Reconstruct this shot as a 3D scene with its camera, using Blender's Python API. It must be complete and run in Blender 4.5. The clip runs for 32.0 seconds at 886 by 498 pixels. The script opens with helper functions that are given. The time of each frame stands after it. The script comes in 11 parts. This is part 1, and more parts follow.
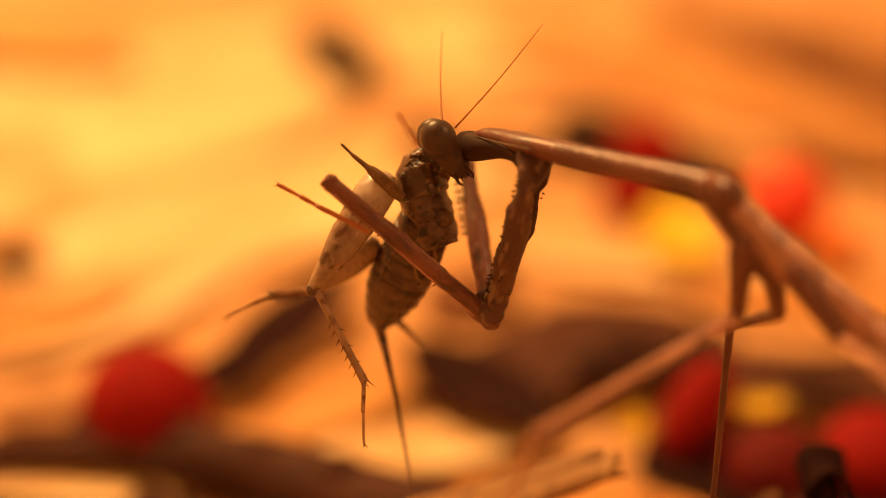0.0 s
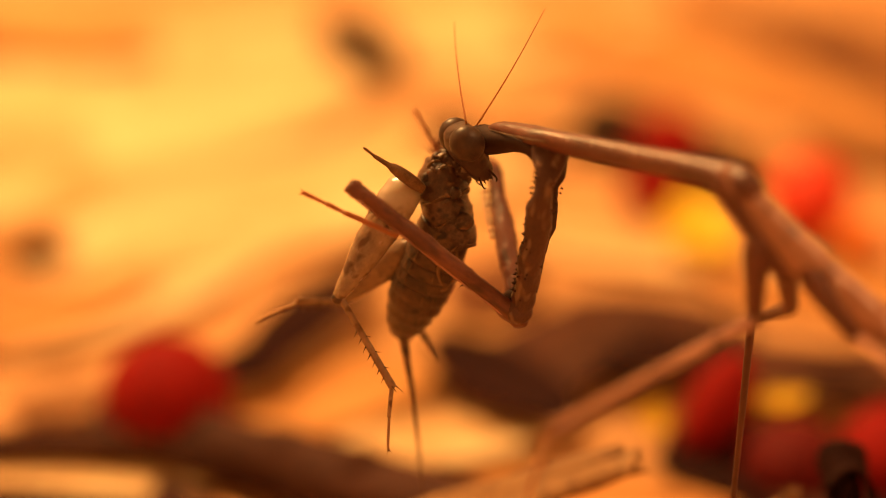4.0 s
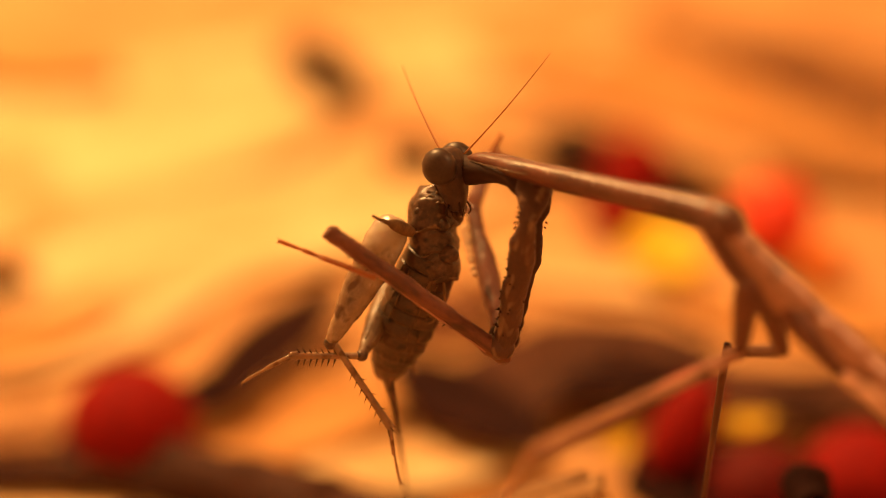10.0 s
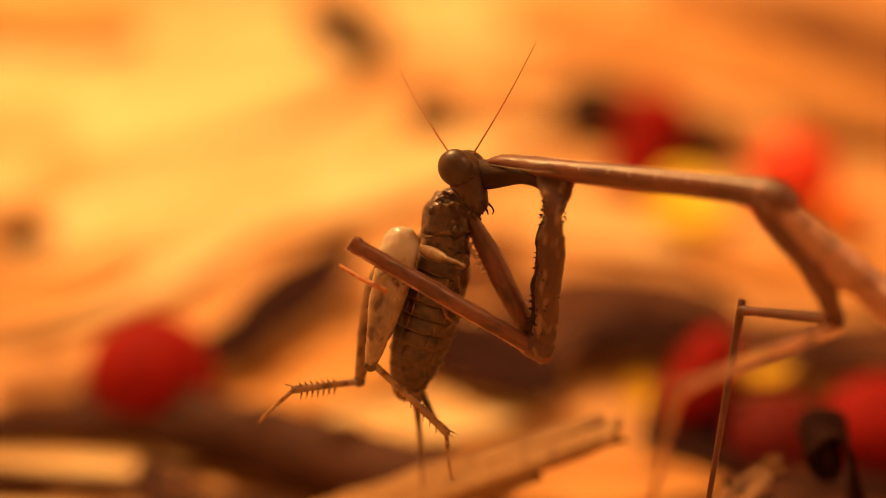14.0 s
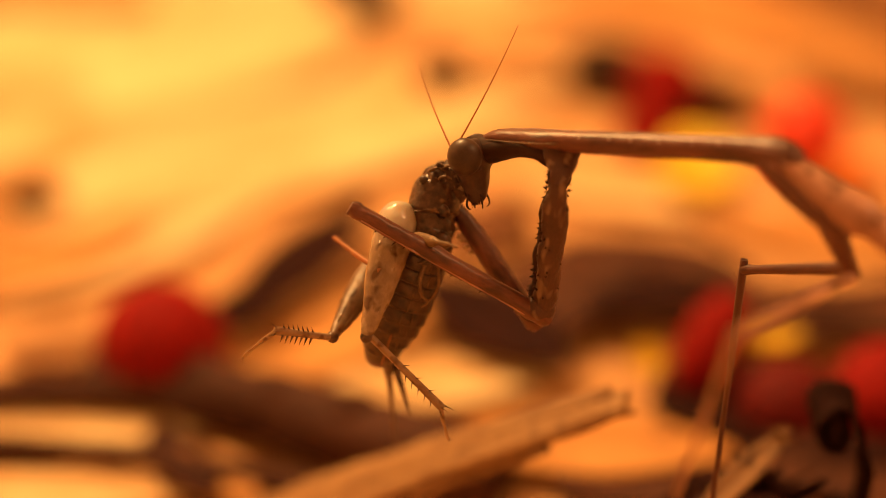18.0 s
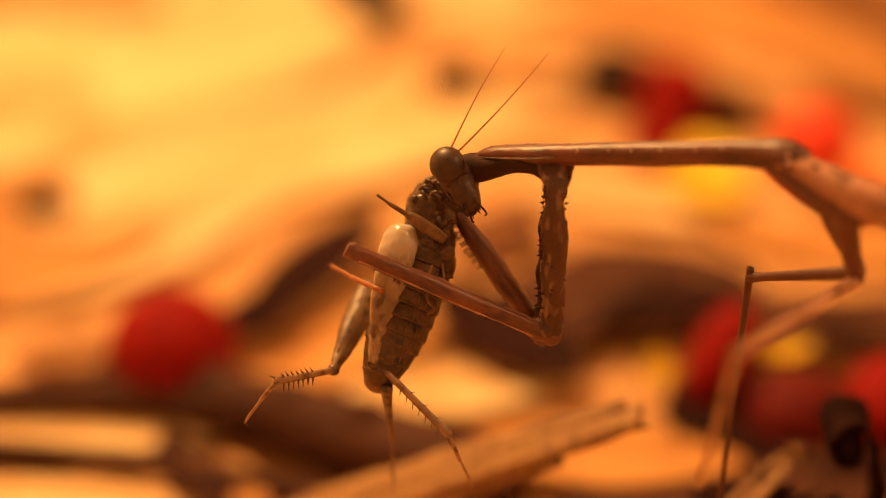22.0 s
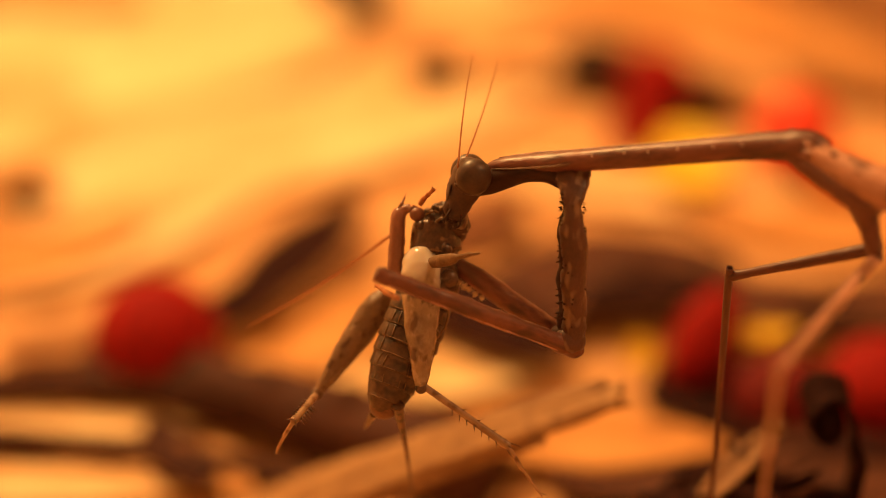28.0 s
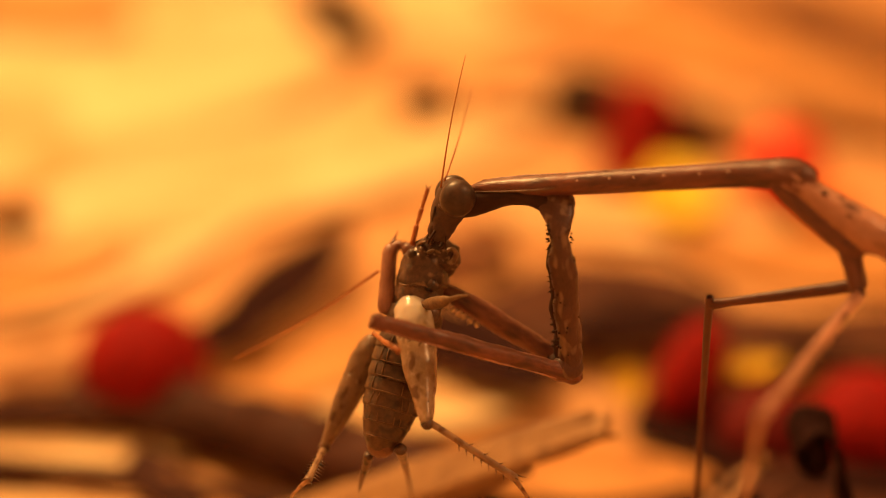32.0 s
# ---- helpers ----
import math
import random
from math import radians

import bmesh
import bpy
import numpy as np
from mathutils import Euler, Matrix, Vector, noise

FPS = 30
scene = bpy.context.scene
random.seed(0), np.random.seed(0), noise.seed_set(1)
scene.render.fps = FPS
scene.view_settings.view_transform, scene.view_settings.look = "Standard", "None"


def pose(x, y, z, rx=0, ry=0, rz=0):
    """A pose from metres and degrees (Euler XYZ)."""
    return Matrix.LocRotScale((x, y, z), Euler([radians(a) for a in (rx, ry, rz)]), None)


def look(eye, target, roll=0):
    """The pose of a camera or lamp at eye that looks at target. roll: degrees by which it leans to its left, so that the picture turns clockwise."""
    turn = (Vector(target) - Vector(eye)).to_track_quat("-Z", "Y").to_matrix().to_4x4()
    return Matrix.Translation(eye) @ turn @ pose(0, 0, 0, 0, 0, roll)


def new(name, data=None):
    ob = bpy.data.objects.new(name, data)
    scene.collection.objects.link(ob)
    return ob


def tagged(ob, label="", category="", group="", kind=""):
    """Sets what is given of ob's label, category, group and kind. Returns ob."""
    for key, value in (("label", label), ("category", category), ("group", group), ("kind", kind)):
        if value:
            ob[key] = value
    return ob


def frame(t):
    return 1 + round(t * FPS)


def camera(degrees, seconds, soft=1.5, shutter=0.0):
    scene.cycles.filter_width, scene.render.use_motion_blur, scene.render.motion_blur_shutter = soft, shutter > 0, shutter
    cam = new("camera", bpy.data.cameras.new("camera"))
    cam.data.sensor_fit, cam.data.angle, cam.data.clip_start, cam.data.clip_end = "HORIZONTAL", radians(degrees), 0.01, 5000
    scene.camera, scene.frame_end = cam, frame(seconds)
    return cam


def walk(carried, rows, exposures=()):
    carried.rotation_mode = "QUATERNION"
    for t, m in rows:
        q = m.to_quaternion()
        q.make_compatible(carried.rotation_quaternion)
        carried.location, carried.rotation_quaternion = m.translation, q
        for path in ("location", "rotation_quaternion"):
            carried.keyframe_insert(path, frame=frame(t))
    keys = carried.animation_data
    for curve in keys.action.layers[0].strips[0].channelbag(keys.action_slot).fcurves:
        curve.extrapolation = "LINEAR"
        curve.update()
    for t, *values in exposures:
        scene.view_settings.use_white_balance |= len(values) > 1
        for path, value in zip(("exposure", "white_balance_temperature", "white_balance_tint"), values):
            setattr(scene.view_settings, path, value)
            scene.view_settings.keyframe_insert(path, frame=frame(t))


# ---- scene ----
cam = camera(20, 32.0, 1.0)
PATH = [
    (0.0, pose(-0.00000, -0.00000, 0.11760, 65.000, -0.000, -0.000)),
    (0.5, pose(-0.00021, 0.00007, 0.11775, 64.829, -0.123, -0.167)),
    (1.0, pose(-0.00004, -0.00005, 0.11749, 64.957, 0.104, -0.320)),
    (1.5, pose(0.00002, 0.00002, 0.11763, 64.722, 0.096, 0.097)),
    (2.0, pose(0.00021, 0.00009, 0.11778, 64.857, 0.001, -0.235)),
    (2.5, pose(0.00038, 0.00020, 0.11802, 64.766, 0.211, -0.161)),
    (3.0, pose(-0.00018, 0.00037, 0.11839, 64.725, -0.056, 0.224)),
    (3.5, pose(-0.00013, 0.00026, 0.11815, 64.658, -0.043, 0.571)),
    (5.5, pose(0.00028, 0.00061, 0.11891, 64.727, -0.002, 0.456)),
    (6.0, pose(0.00040, 0.00050, 0.11867, 64.638, -0.258, 0.315)),
    (6.5, pose(0.00012, 0.00068, 0.11905, 64.535, -0.004, 0.234)),
    (7.0, pose(0.00013, 0.00058, 0.11884, 64.690, -0.279, 0.404)),
    (7.5, pose(0.00073, 0.00055, 0.11878, 64.847, -0.093, -0.107)),
    (8.0, pose(0.00059, 0.00092, 0.11957, 64.756, -0.017, 0.191)),
    (8.5, pose(0.00040, 0.00078, 0.11927, 64.741, -0.289, 0.326)),
    (9.0, pose(-0.00006, 0.00047, 0.11860, 65.101, 0.162, 0.181)),
    (9.5, pose(-0.00016, 0.00037, 0.11839, 65.012, -0.191, 0.556)),
    (10.0, pose(0.00050, 0.00052, 0.11871, 65.140, 0.104, -0.282)),
    (10.5, pose(-0.00002, 0.00067, 0.11904, 64.752, -0.120, 0.124)),
    (11.0, pose(0.00037, 0.00067, 0.11903, 64.936, 0.034, -0.141)),
    (11.5, pose(0.00022, 0.00010, 0.11781, 64.388, -0.253, -0.265)),
    (12.0, pose(0.00116, -0.00022, 0.11712, 64.386, -0.000, -0.064)),
    (12.5, pose(0.00134, -0.00075, 0.11599, 64.848, 0.230, -0.355)),
    (13.0, pose(0.00098, -0.00113, 0.11517, 65.177, 0.210, -0.236)),
    (13.5, pose(0.00118, -0.00061, 0.11629, 64.975, -0.174, -0.168)),
    (14.0, pose(0.00138, -0.00057, 0.11638, 64.638, 0.412, 0.281)),
    (14.5, pose(0.00043, -0.00045, 0.11663, 63.900, -0.168, 0.550)),
    (16.5, pose(0.00153, 0.00041, 0.11847, 63.475, 0.676, 0.137)),
    (17.0, pose(0.00193, 0.00048, 0.11863, 63.563, 0.693, 0.517)),
    (17.5, pose(0.00183, 0.00051, 0.11869, 63.256, 0.753, 0.806)),
    (18.0, pose(0.00176, 0.00054, 0.11876, 63.234, 0.652, 0.502)),
    (18.5, pose(0.00138, 0.00064, 0.11897, 63.441, 0.812, 0.184)),
    (19.0, pose(0.00120, 0.00072, 0.11915, 63.296, 0.972, 0.493)),
    (19.5, pose(0.00110, 0.00081, 0.11933, 63.261, 1.033, 0.204)),
    (20.0, pose(0.00095, 0.00090, 0.11954, 63.247, 0.777, 0.039)),
    (20.5, pose(0.00059, 0.00096, 0.11967, 63.321, 0.461, 0.645)),
    (21.0, pose(0.00079, 0.00102, 0.11980, 63.219, 0.172, 0.626)),
    (21.5, pose(0.00053, 0.00110, 0.11997, 63.213, 0.165, 0.461)),
    (22.0, pose(0.00063, 0.00114, 0.12004, 63.100, 0.248, 0.703)),
    (22.5, pose(0.00066, 0.00112, 0.12001, 62.927, 0.137, 0.894)),
    (23.0, pose(0.00083, 0.00111, 0.11998, 62.953, 0.026, 0.661)),
    (23.5, pose(0.00103, 0.00110, 0.11995, 63.001, -0.080, 0.618)),
    (24.0, pose(0.00103, 0.00108, 0.11991, 62.890, -0.186, 0.165)),
    (24.5, pose(0.00070, 0.00108, 0.11992, 62.817, -0.304, 0.349)),
    (25.0, pose(0.00097, 0.00102, 0.11980, 62.781, -0.173, 0.439)),
    (25.5, pose(0.00130, 0.00099, 0.11973, 62.762, 0.427, 0.583)),
    (27.5, pose(0.00100, -0.00100, 0.11850, 63.372, 0.630, 0.310)),
    (28.0, pose(0.00100, -0.00100, 0.11850, 63.344, 0.491, 0.230)),
    (28.5, pose(0.00100, -0.00100, 0.11850, 63.446, 0.405, 0.275)),
    (29.0, pose(0.00100, -0.00100, 0.11850, 63.683, 0.285, 0.256)),
    (29.5, pose(0.00100, -0.00100, 0.11850, 63.800, 0.143, 0.046)),
    (30.0, pose(0.00100, -0.00100, 0.11850, 63.866, -0.028, 0.000)),
    (30.5, pose(0.00100, -0.00100, 0.11850, 63.977, 0.021, 0.034)),
    (31.0, pose(0.00100, -0.00100, 0.11850, 63.925, 0.071, 0.126)),
    (31.5, pose(0.00100, -0.00100, 0.11850, 64.215, 0.039, 0.407)),
    (32.0, pose(0.00100, -0.00100, 0.11850, 64.035, 0.007, 0.154)),
]
walk(cam, PATH)

# ---- lens, world and lamp ----
cam.data.dof.use_dof = True
cam.data.dof.focus_distance = 0.176
cam.data.dof.aperture_fstop = 10.0
cam.data.dof.aperture_blades = 0

world = bpy.data.worlds.new("room")
world.use_nodes = True
world.node_tree.nodes["Background"].inputs[0].default_value = (1.0, 0.50, 0.20, 1)
world.node_tree.nodes["Background"].inputs[1].default_value = 0.46
scene.world = world


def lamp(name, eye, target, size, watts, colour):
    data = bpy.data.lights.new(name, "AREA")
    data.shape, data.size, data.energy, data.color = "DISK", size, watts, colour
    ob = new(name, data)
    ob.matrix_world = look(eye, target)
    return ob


# one warm incandescent bulb in a reflector hangs over the back of the tank
lamp("lamp", (-0.105, 0.335, 0.28), (-0.04, 0.255, 0.0), 0.09, 1.66, (1.0, 0.507, 0.166))
# a second, weaker fill added unseen at right: thigh glints, lit side of forelegs
lamp("side_fill", (0.17, 0.13, 0.26), (0.02, 0.175, 0.08), 0.05, 0.18, (1.0, 0.50, 0.20))
scene.view_settings.exposure = 0.0

# ---- materials ----
MM = 0.001
LITTER = 1.2  # size of the litter on the floor against the plan below


def surface(name, light, dark, size=1.0, rough=0.6, bump=0.3, fine=6.0, streak=1.0, spots=None, spot_size=0.6, spot_amount=0.5, coat=0.0, vary=0.0, sheer=0.0, metal=0.0, spec=0.5):
    """A procedural surface: two colours mixed at two scales (size in mm), fine relief, optional spots of a third colour."""
    m = bpy.data.materials.new(name)
    m.use_nodes = True
    nt = m.node_tree
    n, l = nt.nodes, nt.links
    bsdf = n["Principled BSDF"]
    co = n.new("ShaderNodeTexCoord")
    mp = n.new("ShaderNodeMapping")
    mp.inputs["Scale"].default_value = (1000 / size / streak, 1000 / size, 1000 / size)
    l.new(co.outputs["Object"], mp.inputs["Vector"])
    a = n.new("ShaderNodeTexNoise")
    a.inputs["Scale"].default_value, a.inputs["Detail"].default_value, a.inputs["Roughness"].default_value = 1.0, 5, 0.6
    b = n.new("ShaderNodeTexNoise")
    b.inputs["Scale"].default_value, b.inputs["Detail"].default_value = fine, 3
    l.new(mp.outputs[0], a.inputs["Vector"])
    l.new(mp.outputs[0], b.inputs["Vector"])
    mixv = n.new("ShaderNodeMath")
    mixv.operation = "MULTIPLY_ADD"
    mixv.inputs[1].default_value = 0.35
    l.new(b.outputs[0], mixv.inputs[0])
    low = n.new("ShaderNodeMath")
    low.operation = "MULTIPLY"
    low.inputs[1].default_value = 0.65
    l.new(a.outputs[0], low.inputs[0])
    l.new(low.outputs[0], mixv.inputs[2])
    ramp = n.new("ShaderNodeValToRGB")
    ramp.color_ramp.elements[0].position, ramp.color_ramp.elements[1].position = 0.36, 0.66
    ramp.color_ramp.elements[0].color, ramp.color_ramp.elements[1].color = (*dark, 1), (*light, 1)
    l.new(mixv.outputs[0], ramp.inputs[0])
    out = ramp.outputs[0]
    if spots:
        v = n.new("ShaderNodeTexNoise")
        v.inputs["Scale"].default_value, v.inputs["Detail"].default_value = size / spot_size, 1
        l.new(mp.outputs[0], v.inputs["Vector"])
        r2 = n.new("ShaderNodeValToRGB")
        r2.color_ramp.elements[0].position, r2.color_ramp.elements[1].position = 0.66 - 0.25 * spot_amount, 0.79 - 0.25 * spot_amount
        l.new(v.outputs[0], r2.inputs[0])
        mx = n.new("ShaderNodeMixRGB")
        mx.inputs["Color2"].default_value = (*spots, 1)
        l.new(r2.outputs[0], mx.inputs["Fac"])
        l.new(out, mx.inputs["Color1"])
        out = mx.outputs[0]
    if vary:
        info = n.new("ShaderNodeObjectInfo")
        hsv = n.new("ShaderNodeHueSaturation")
        mr = n.new("ShaderNodeMapRange")
        mr.inputs["To Min"].default_value, mr.inputs["To Max"].default_value = 1 - vary, 1 + vary
        l.new(info.outputs["Random"], mr.inputs[0])
        l.new(mr.outputs[0], hsv.inputs["Value"])
        l.new(out, hsv.inputs["Color"])
        out = hsv.outputs[0]
    l.new(out, bsdf.inputs["Base Color"])
    rr = n.new("ShaderNodeMapRange")
    rr.inputs["To Min"].default_value, rr.inputs["To Max"].default_value = max(rough - 0.12, 0.05), min(rough + 0.12, 1)
    l.new(b.outputs[0], rr.inputs[0])
    l.new(rr.outputs[0], bsdf.inputs["Roughness"])
    bp = n.new("ShaderNodeBump")
    bp.inputs["Strength"].default_value, bp.inputs["Distance"].default_value = bump, size * 0.00008
    l.new(mixv.outputs[0], bp.inputs["Height"])
    l.new(bp.outputs[0], bsdf.inputs["Normal"])
    bsdf.inputs["Coat Weight"].default_value, bsdf.inputs["Coat Roughness"].default_value = coat, 0.25
    bsdf.inputs["Metallic"].default_value = metal
    bsdf.inputs["Specular IOR Level"].default_value = spec
    if sheer:
        bsdf.inputs["Subsurface Weight"].default_value = sheer
        bsdf.inputs["Subsurface Radius"].default_value = (0.8, 0.5, 0.25)
        bsdf.inputs["Subsurface Scale"].default_value = 0.001 + 0.0015 * sheer
    return m


SOIL = surface("sandy_soil", (0.74, 0.44, 0.20), (0.50, 0.26, 0.10), 14, 0.85, 0.6)
PALE_LEAF = surface("pale_dry_leaf", (0.88, 0.77, 0.465), (0.62, 0.34, 0.125), 13, 0.6, 0.4, streak=2.6, spec=0.25)
TAN_LEAF = surface("tan_dry_leaf", (0.62, 0.34, 0.12), (0.44, 0.20, 0.06), 9, 0.6, 0.4, streak=4, vary=0.15, spec=0.2)
MID_LEAF = surface("russet_dry_leaf", (0.40, 0.20, 0.075), (0.24, 0.11, 0.04), 8, 0.6, 0.4, streak=4, spec=0.2)
BROWN_LEAF = surface("brown_dry_leaf", (0.138, 0.054, 0.030), (0.060, 0.024, 0.017), 8, 0.65, 0.4, streak=2, spots=(0.040, 0.016, 0.013), spot_size=6, spot_amount=0.55, spec=0.15)
RUSSET_DARK = surface("umber_dry_leaf", (0.255, 0.112, 0.050), (0.13, 0.052, 0.027), 8, 0.65, 0.4, streak=2, spots=(0.07, 0.03, 0.014), spot_size=6, spot_amount=0.5, spec=0.15)
DARK_LEAF = surface("dark_rotten_leaf", (0.040, 0.014, 0.013), (0.018, 0.008, 0.008), 6, 0.8, 0.5, streak=3, spec=0.05)
CURL_LEAF = surface("blackened_leaf", (0.034, 0.013, 0.012), (0.015, 0.007, 0.007), 5, 0.9, 0.5, streak=3, spec=0.03)
POD_LEAF = surface("blackish_brown_dry_leaf", (0.060, 0.023, 0.019), (0.028, 0.012, 0.012), 8, 0.7, 0.4, streak=2, spec=0.1)
TWIG = surface("brown_twig_bark", (0.100, 0.040, 0.026), (0.036, 0.015, 0.013), 3, 0.75, 0.8, streak=6, spec=0.2)
STRAW = surface("weathered_straw", (0.47, 0.285, 0.118), (0.25, 0.130, 0.052), 2.2, 0.7, 1.0, streak=5, spots=(0.17, 0.085, 0.035), spot_size=0.5, spot_amount=0.32)
STRAW_DARK = surface("darker_straw", (0.36, 0.20, 0.08), (0.17, 0.085, 0.038), 2.2, 0.75, 1.0, streak=6, spots=(0.09, 0.042, 0.02), spot_size=0.6, spot_amount=0.4)
RED = surface("red_berry_skin", (0.34, 0.012, 0.010), (0.21, 0.008, 0.008), 4, 0.75, 0.15, spec=0.12)
SCARLET = surface("scarlet_berry_skin", (0.84, 0.062, 0.018), (0.74, 0.045, 0.015), 4, 0.6, 0.15)
ORANGE = surface("orange_berry_skin", (0.85, 0.27, 0.05), (0.74, 0.20, 0.035), 4, 0.6, 0.15, spec=0.25)
# darker copy of RED: the shadow on one berry is put into its skin
SHADED_RED = surface("shaded_red_berry_skin", (0.175, 0.011, 0.011), (0.085, 0.007, 0.008), 4, 0.7, 0.3, spec=0.15)
YELLOW = surface("yellow_petal", (0.90, 0.70, 0.03), (0.76, 0.48, 0.02), 4, 0.5, 0.2)
PEBBLE = surface("dark_pebble", (0.06, 0.032, 0.02), (0.02, 0.012, 0.010), 3, 0.8, 0.5, spec=0.15)
WALL = surface("tank_wall", (0.70, 0.60, 0.49), (0.64, 0.54, 0.43), 60, 0.6, 0.1)

MANTIS = surface("mantis_cuticle", (0.200, 0.070, 0.045), (0.092, 0.032, 0.022), 1.6, 0.46, 1.0, fine=8.0, streak=3.0, spots=(0.070, 0.027, 0.018), spot_size=1.0, spot_amount=0.24, coat=0.25)
ABDOMEN = surface("mantis_abdomen", (0.58, 0.31, 0.215), (0.35, 0.165, 0.108), 1.8, 0.40, 0.5, streak=2.5, spots=(0.13, 0.055, 0.03), spot_size=1.2, spot_amount=0.12, coat=0.55)
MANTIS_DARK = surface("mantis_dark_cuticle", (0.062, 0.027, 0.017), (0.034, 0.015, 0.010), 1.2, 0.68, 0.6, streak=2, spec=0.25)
TIBIA = surface("mantis_tibia", (0.30, 0.13, 0.082), (0.18, 0.072, 0.046), 1.4, 0.42, 0.5, streak=2, coat=0.3)
HEAD = surface("mantis_head_cuticle", (0.088, 0.042, 0.028), (0.044, 0.020, 0.015), 0.9, 0.52, 0.5, streak=1.4, spots=(0.04, 0.018, 0.011), spot_size=0.8, spot_amount=0.2, coat=0.1)
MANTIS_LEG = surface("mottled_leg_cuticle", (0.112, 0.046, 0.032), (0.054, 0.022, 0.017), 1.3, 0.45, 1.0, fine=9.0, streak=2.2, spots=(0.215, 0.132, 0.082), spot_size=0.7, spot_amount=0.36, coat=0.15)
MANTIS_EYE = surface("mantis_eye", (0.074, 0.037, 0.023), (0.030, 0.015, 0.010), 0.9, 0.46, 0.2, coat=0.15)
THIN_LEG = surface("thin_leg_cuticle", (0.135, 0.048, 0.032), (0.070, 0.026, 0.018), 1.4, 0.5, 0.8, streak=4.0)
PALE_RIM = surface("pale_rim_cuticle", (0.26, 0.155, 0.07), (0.10, 0.055, 0.026), 0.7, 0.5, 0.4)
CREAM = surface("cream_dots", (0.80, 0.66, 0.48), (0.66, 0.50, 0.34), 1, 0.5, 0.1)
HAIR = surface("antenna_brown", (0.42, 0.16, 0.05), (0.28, 0.10, 0.03), 1, 0.5, 0.1, sheer=0.25)
CRICKET_DARK = surface("cricket_dark_cuticle", (0.105, 0.050, 0.029), (0.028, 0.013, 0.010), 1.3, 0.36, 0.6, fine=4.0, spots=(0.24, 0.14, 0.066), spot_size=0.7, spot_amount=0.18, coat=0.35)
FLESH = surface("wet_torn_flesh", (0.12, 0.06, 0.036), (0.04, 0.018, 0.012), 0.7, 0.55, 0.8, fine=4, spots=(0.30, 0.20, 0.12), spot_size=0.35, spot_amount=0.22, coat=0.12)
CRICKET_TAN = surface("cricket_tan_cuticle", (0.195, 0.102, 0.055), (0.042, 0.020, 0.013), 1.5, 0.38, 0.3, fine=4.0, spots=(0.025, 0.013, 0.009), spot_size=0.8, spot_amount=0.42, coat=0.3)
CRICKET_RED = surface("cricket_reddish_tail", (0.20, 0.085, 0.045), (0.10, 0.04, 0.022), 0.8, 0.4, 0.4, coat=0.2)
CRICKET_PALE = surface("cricket_pale_leg", (0.36, 0.25, 0.15), (0.20, 0.125, 0.070), 1.7, 0.34, 0.2, fine=3.5, streak=1.4, spots=(0.14, 0.07, 0.034), spot_size=0.6, spot_amount=0.26, coat=0.4, sheer=0.25)
# pale leg skin darkened and dulled: the far leg's shade is in the colour
SHADED_THIGH = surface("cricket_shaded_thigh", (0.27, 0.175, 0.10), (0.14, 0.085, 0.047), 1.7, 0.45, 0.2, fine=3.5, streak=1.4, spots=(0.10, 0.05, 0.026), spot_size=0.6, spot_amount=0.3, coat=0.1, sheer=0.25)
CRICKET_BELLY = surface("cricket_abdomen", (0.115, 0.060, 0.030), (0.038, 0.019, 0.011), 1.6, 0.38, 0.4, fine=4.0, spots=(0.022, 0.012, 0.008), spot_size=0.9, spot_amount=0.45, coat=0.25)



def thigh_skin():
    """The pale leg skin, clear and milky over the first third of the thigh."""
    m = surface("cricket_thigh", (0.40, 0.29, 0.18), (0.165, 0.10, 0.058), 1.9, 0.24, 0.25, fine=3.0, streak=1.3, spots=(0.12, 0.06, 0.03), spot_size=0.8, spot_amount=0.34, coat=0.7, sheer=0.35)
    n, l = m.node_tree.nodes, m.node_tree.links
    bsdf = n["Principled BSDF"]
    co = n.new("ShaderNodeTexCoord")
    sep = n.new("ShaderNodeSeparateXYZ")
    l.new(co.outputs["Object"], sep.inputs[0])
    wob = n.new("ShaderNodeTexNoise")
    wob.inputs["Scale"].default_value = 700
    l.new(co.outputs["Object"], wob.inputs["Vector"])
    add = n.new("ShaderNodeMath")
    add.operation = "MULTIPLY_ADD"
    add.inputs[1].default_value = 0.0022
    l.new(wob.outputs[0], add.inputs[0])
    l.new(sep.outputs[0], add.inputs[2])
    mr = n.new("ShaderNodeMapRange")
    mr.inputs["From Min"].default_value, mr.inputs["From Max"].default_value = 0.0016, 0.0036
    l.new(add.outputs[0], mr.inputs[0])
    mx = n.new("ShaderNodeMixRGB")
    mx.inputs["Color1"].default_value = (0.60, 0.55, 0.47, 1)
    l.new(mr.outputs[0], mx.inputs["Fac"])
    l.new(bsdf.inputs["Base Color"].links[0].from_socket, mx.inputs["Color2"])
    l.new(mx.outputs[0], bsdf.inputs["Base Color"])
    return m


THIGH = thigh_skin()

# ---- mesh helpers (millimetres in, metres out) ----
MOVING = {}


def thing(name, at, label, category, group=""):
    ob = new(name)
    ob.location = at
    ob.empty_display_size = 0.004
    return tagged(ob, label, category, group)


def mesh_of(name, bm, material, smooth=True):
    bmesh.ops.recalc_face_normals(bm, faces=bm.faces)
    me = bpy.data.meshes.new(name)
    bm.to_mesh(me)
    bm.free()
    me.materials.append(material)
    if smooth:
        for p in me.polygons:
            p.use_smooth = True
    return me


def part(name, bm, material, parent, label="", smooth=True):
    ob = new(name, mesh_of(name, bm, material, smooth))
    ob.parent = parent
    return tagged(ob, label)


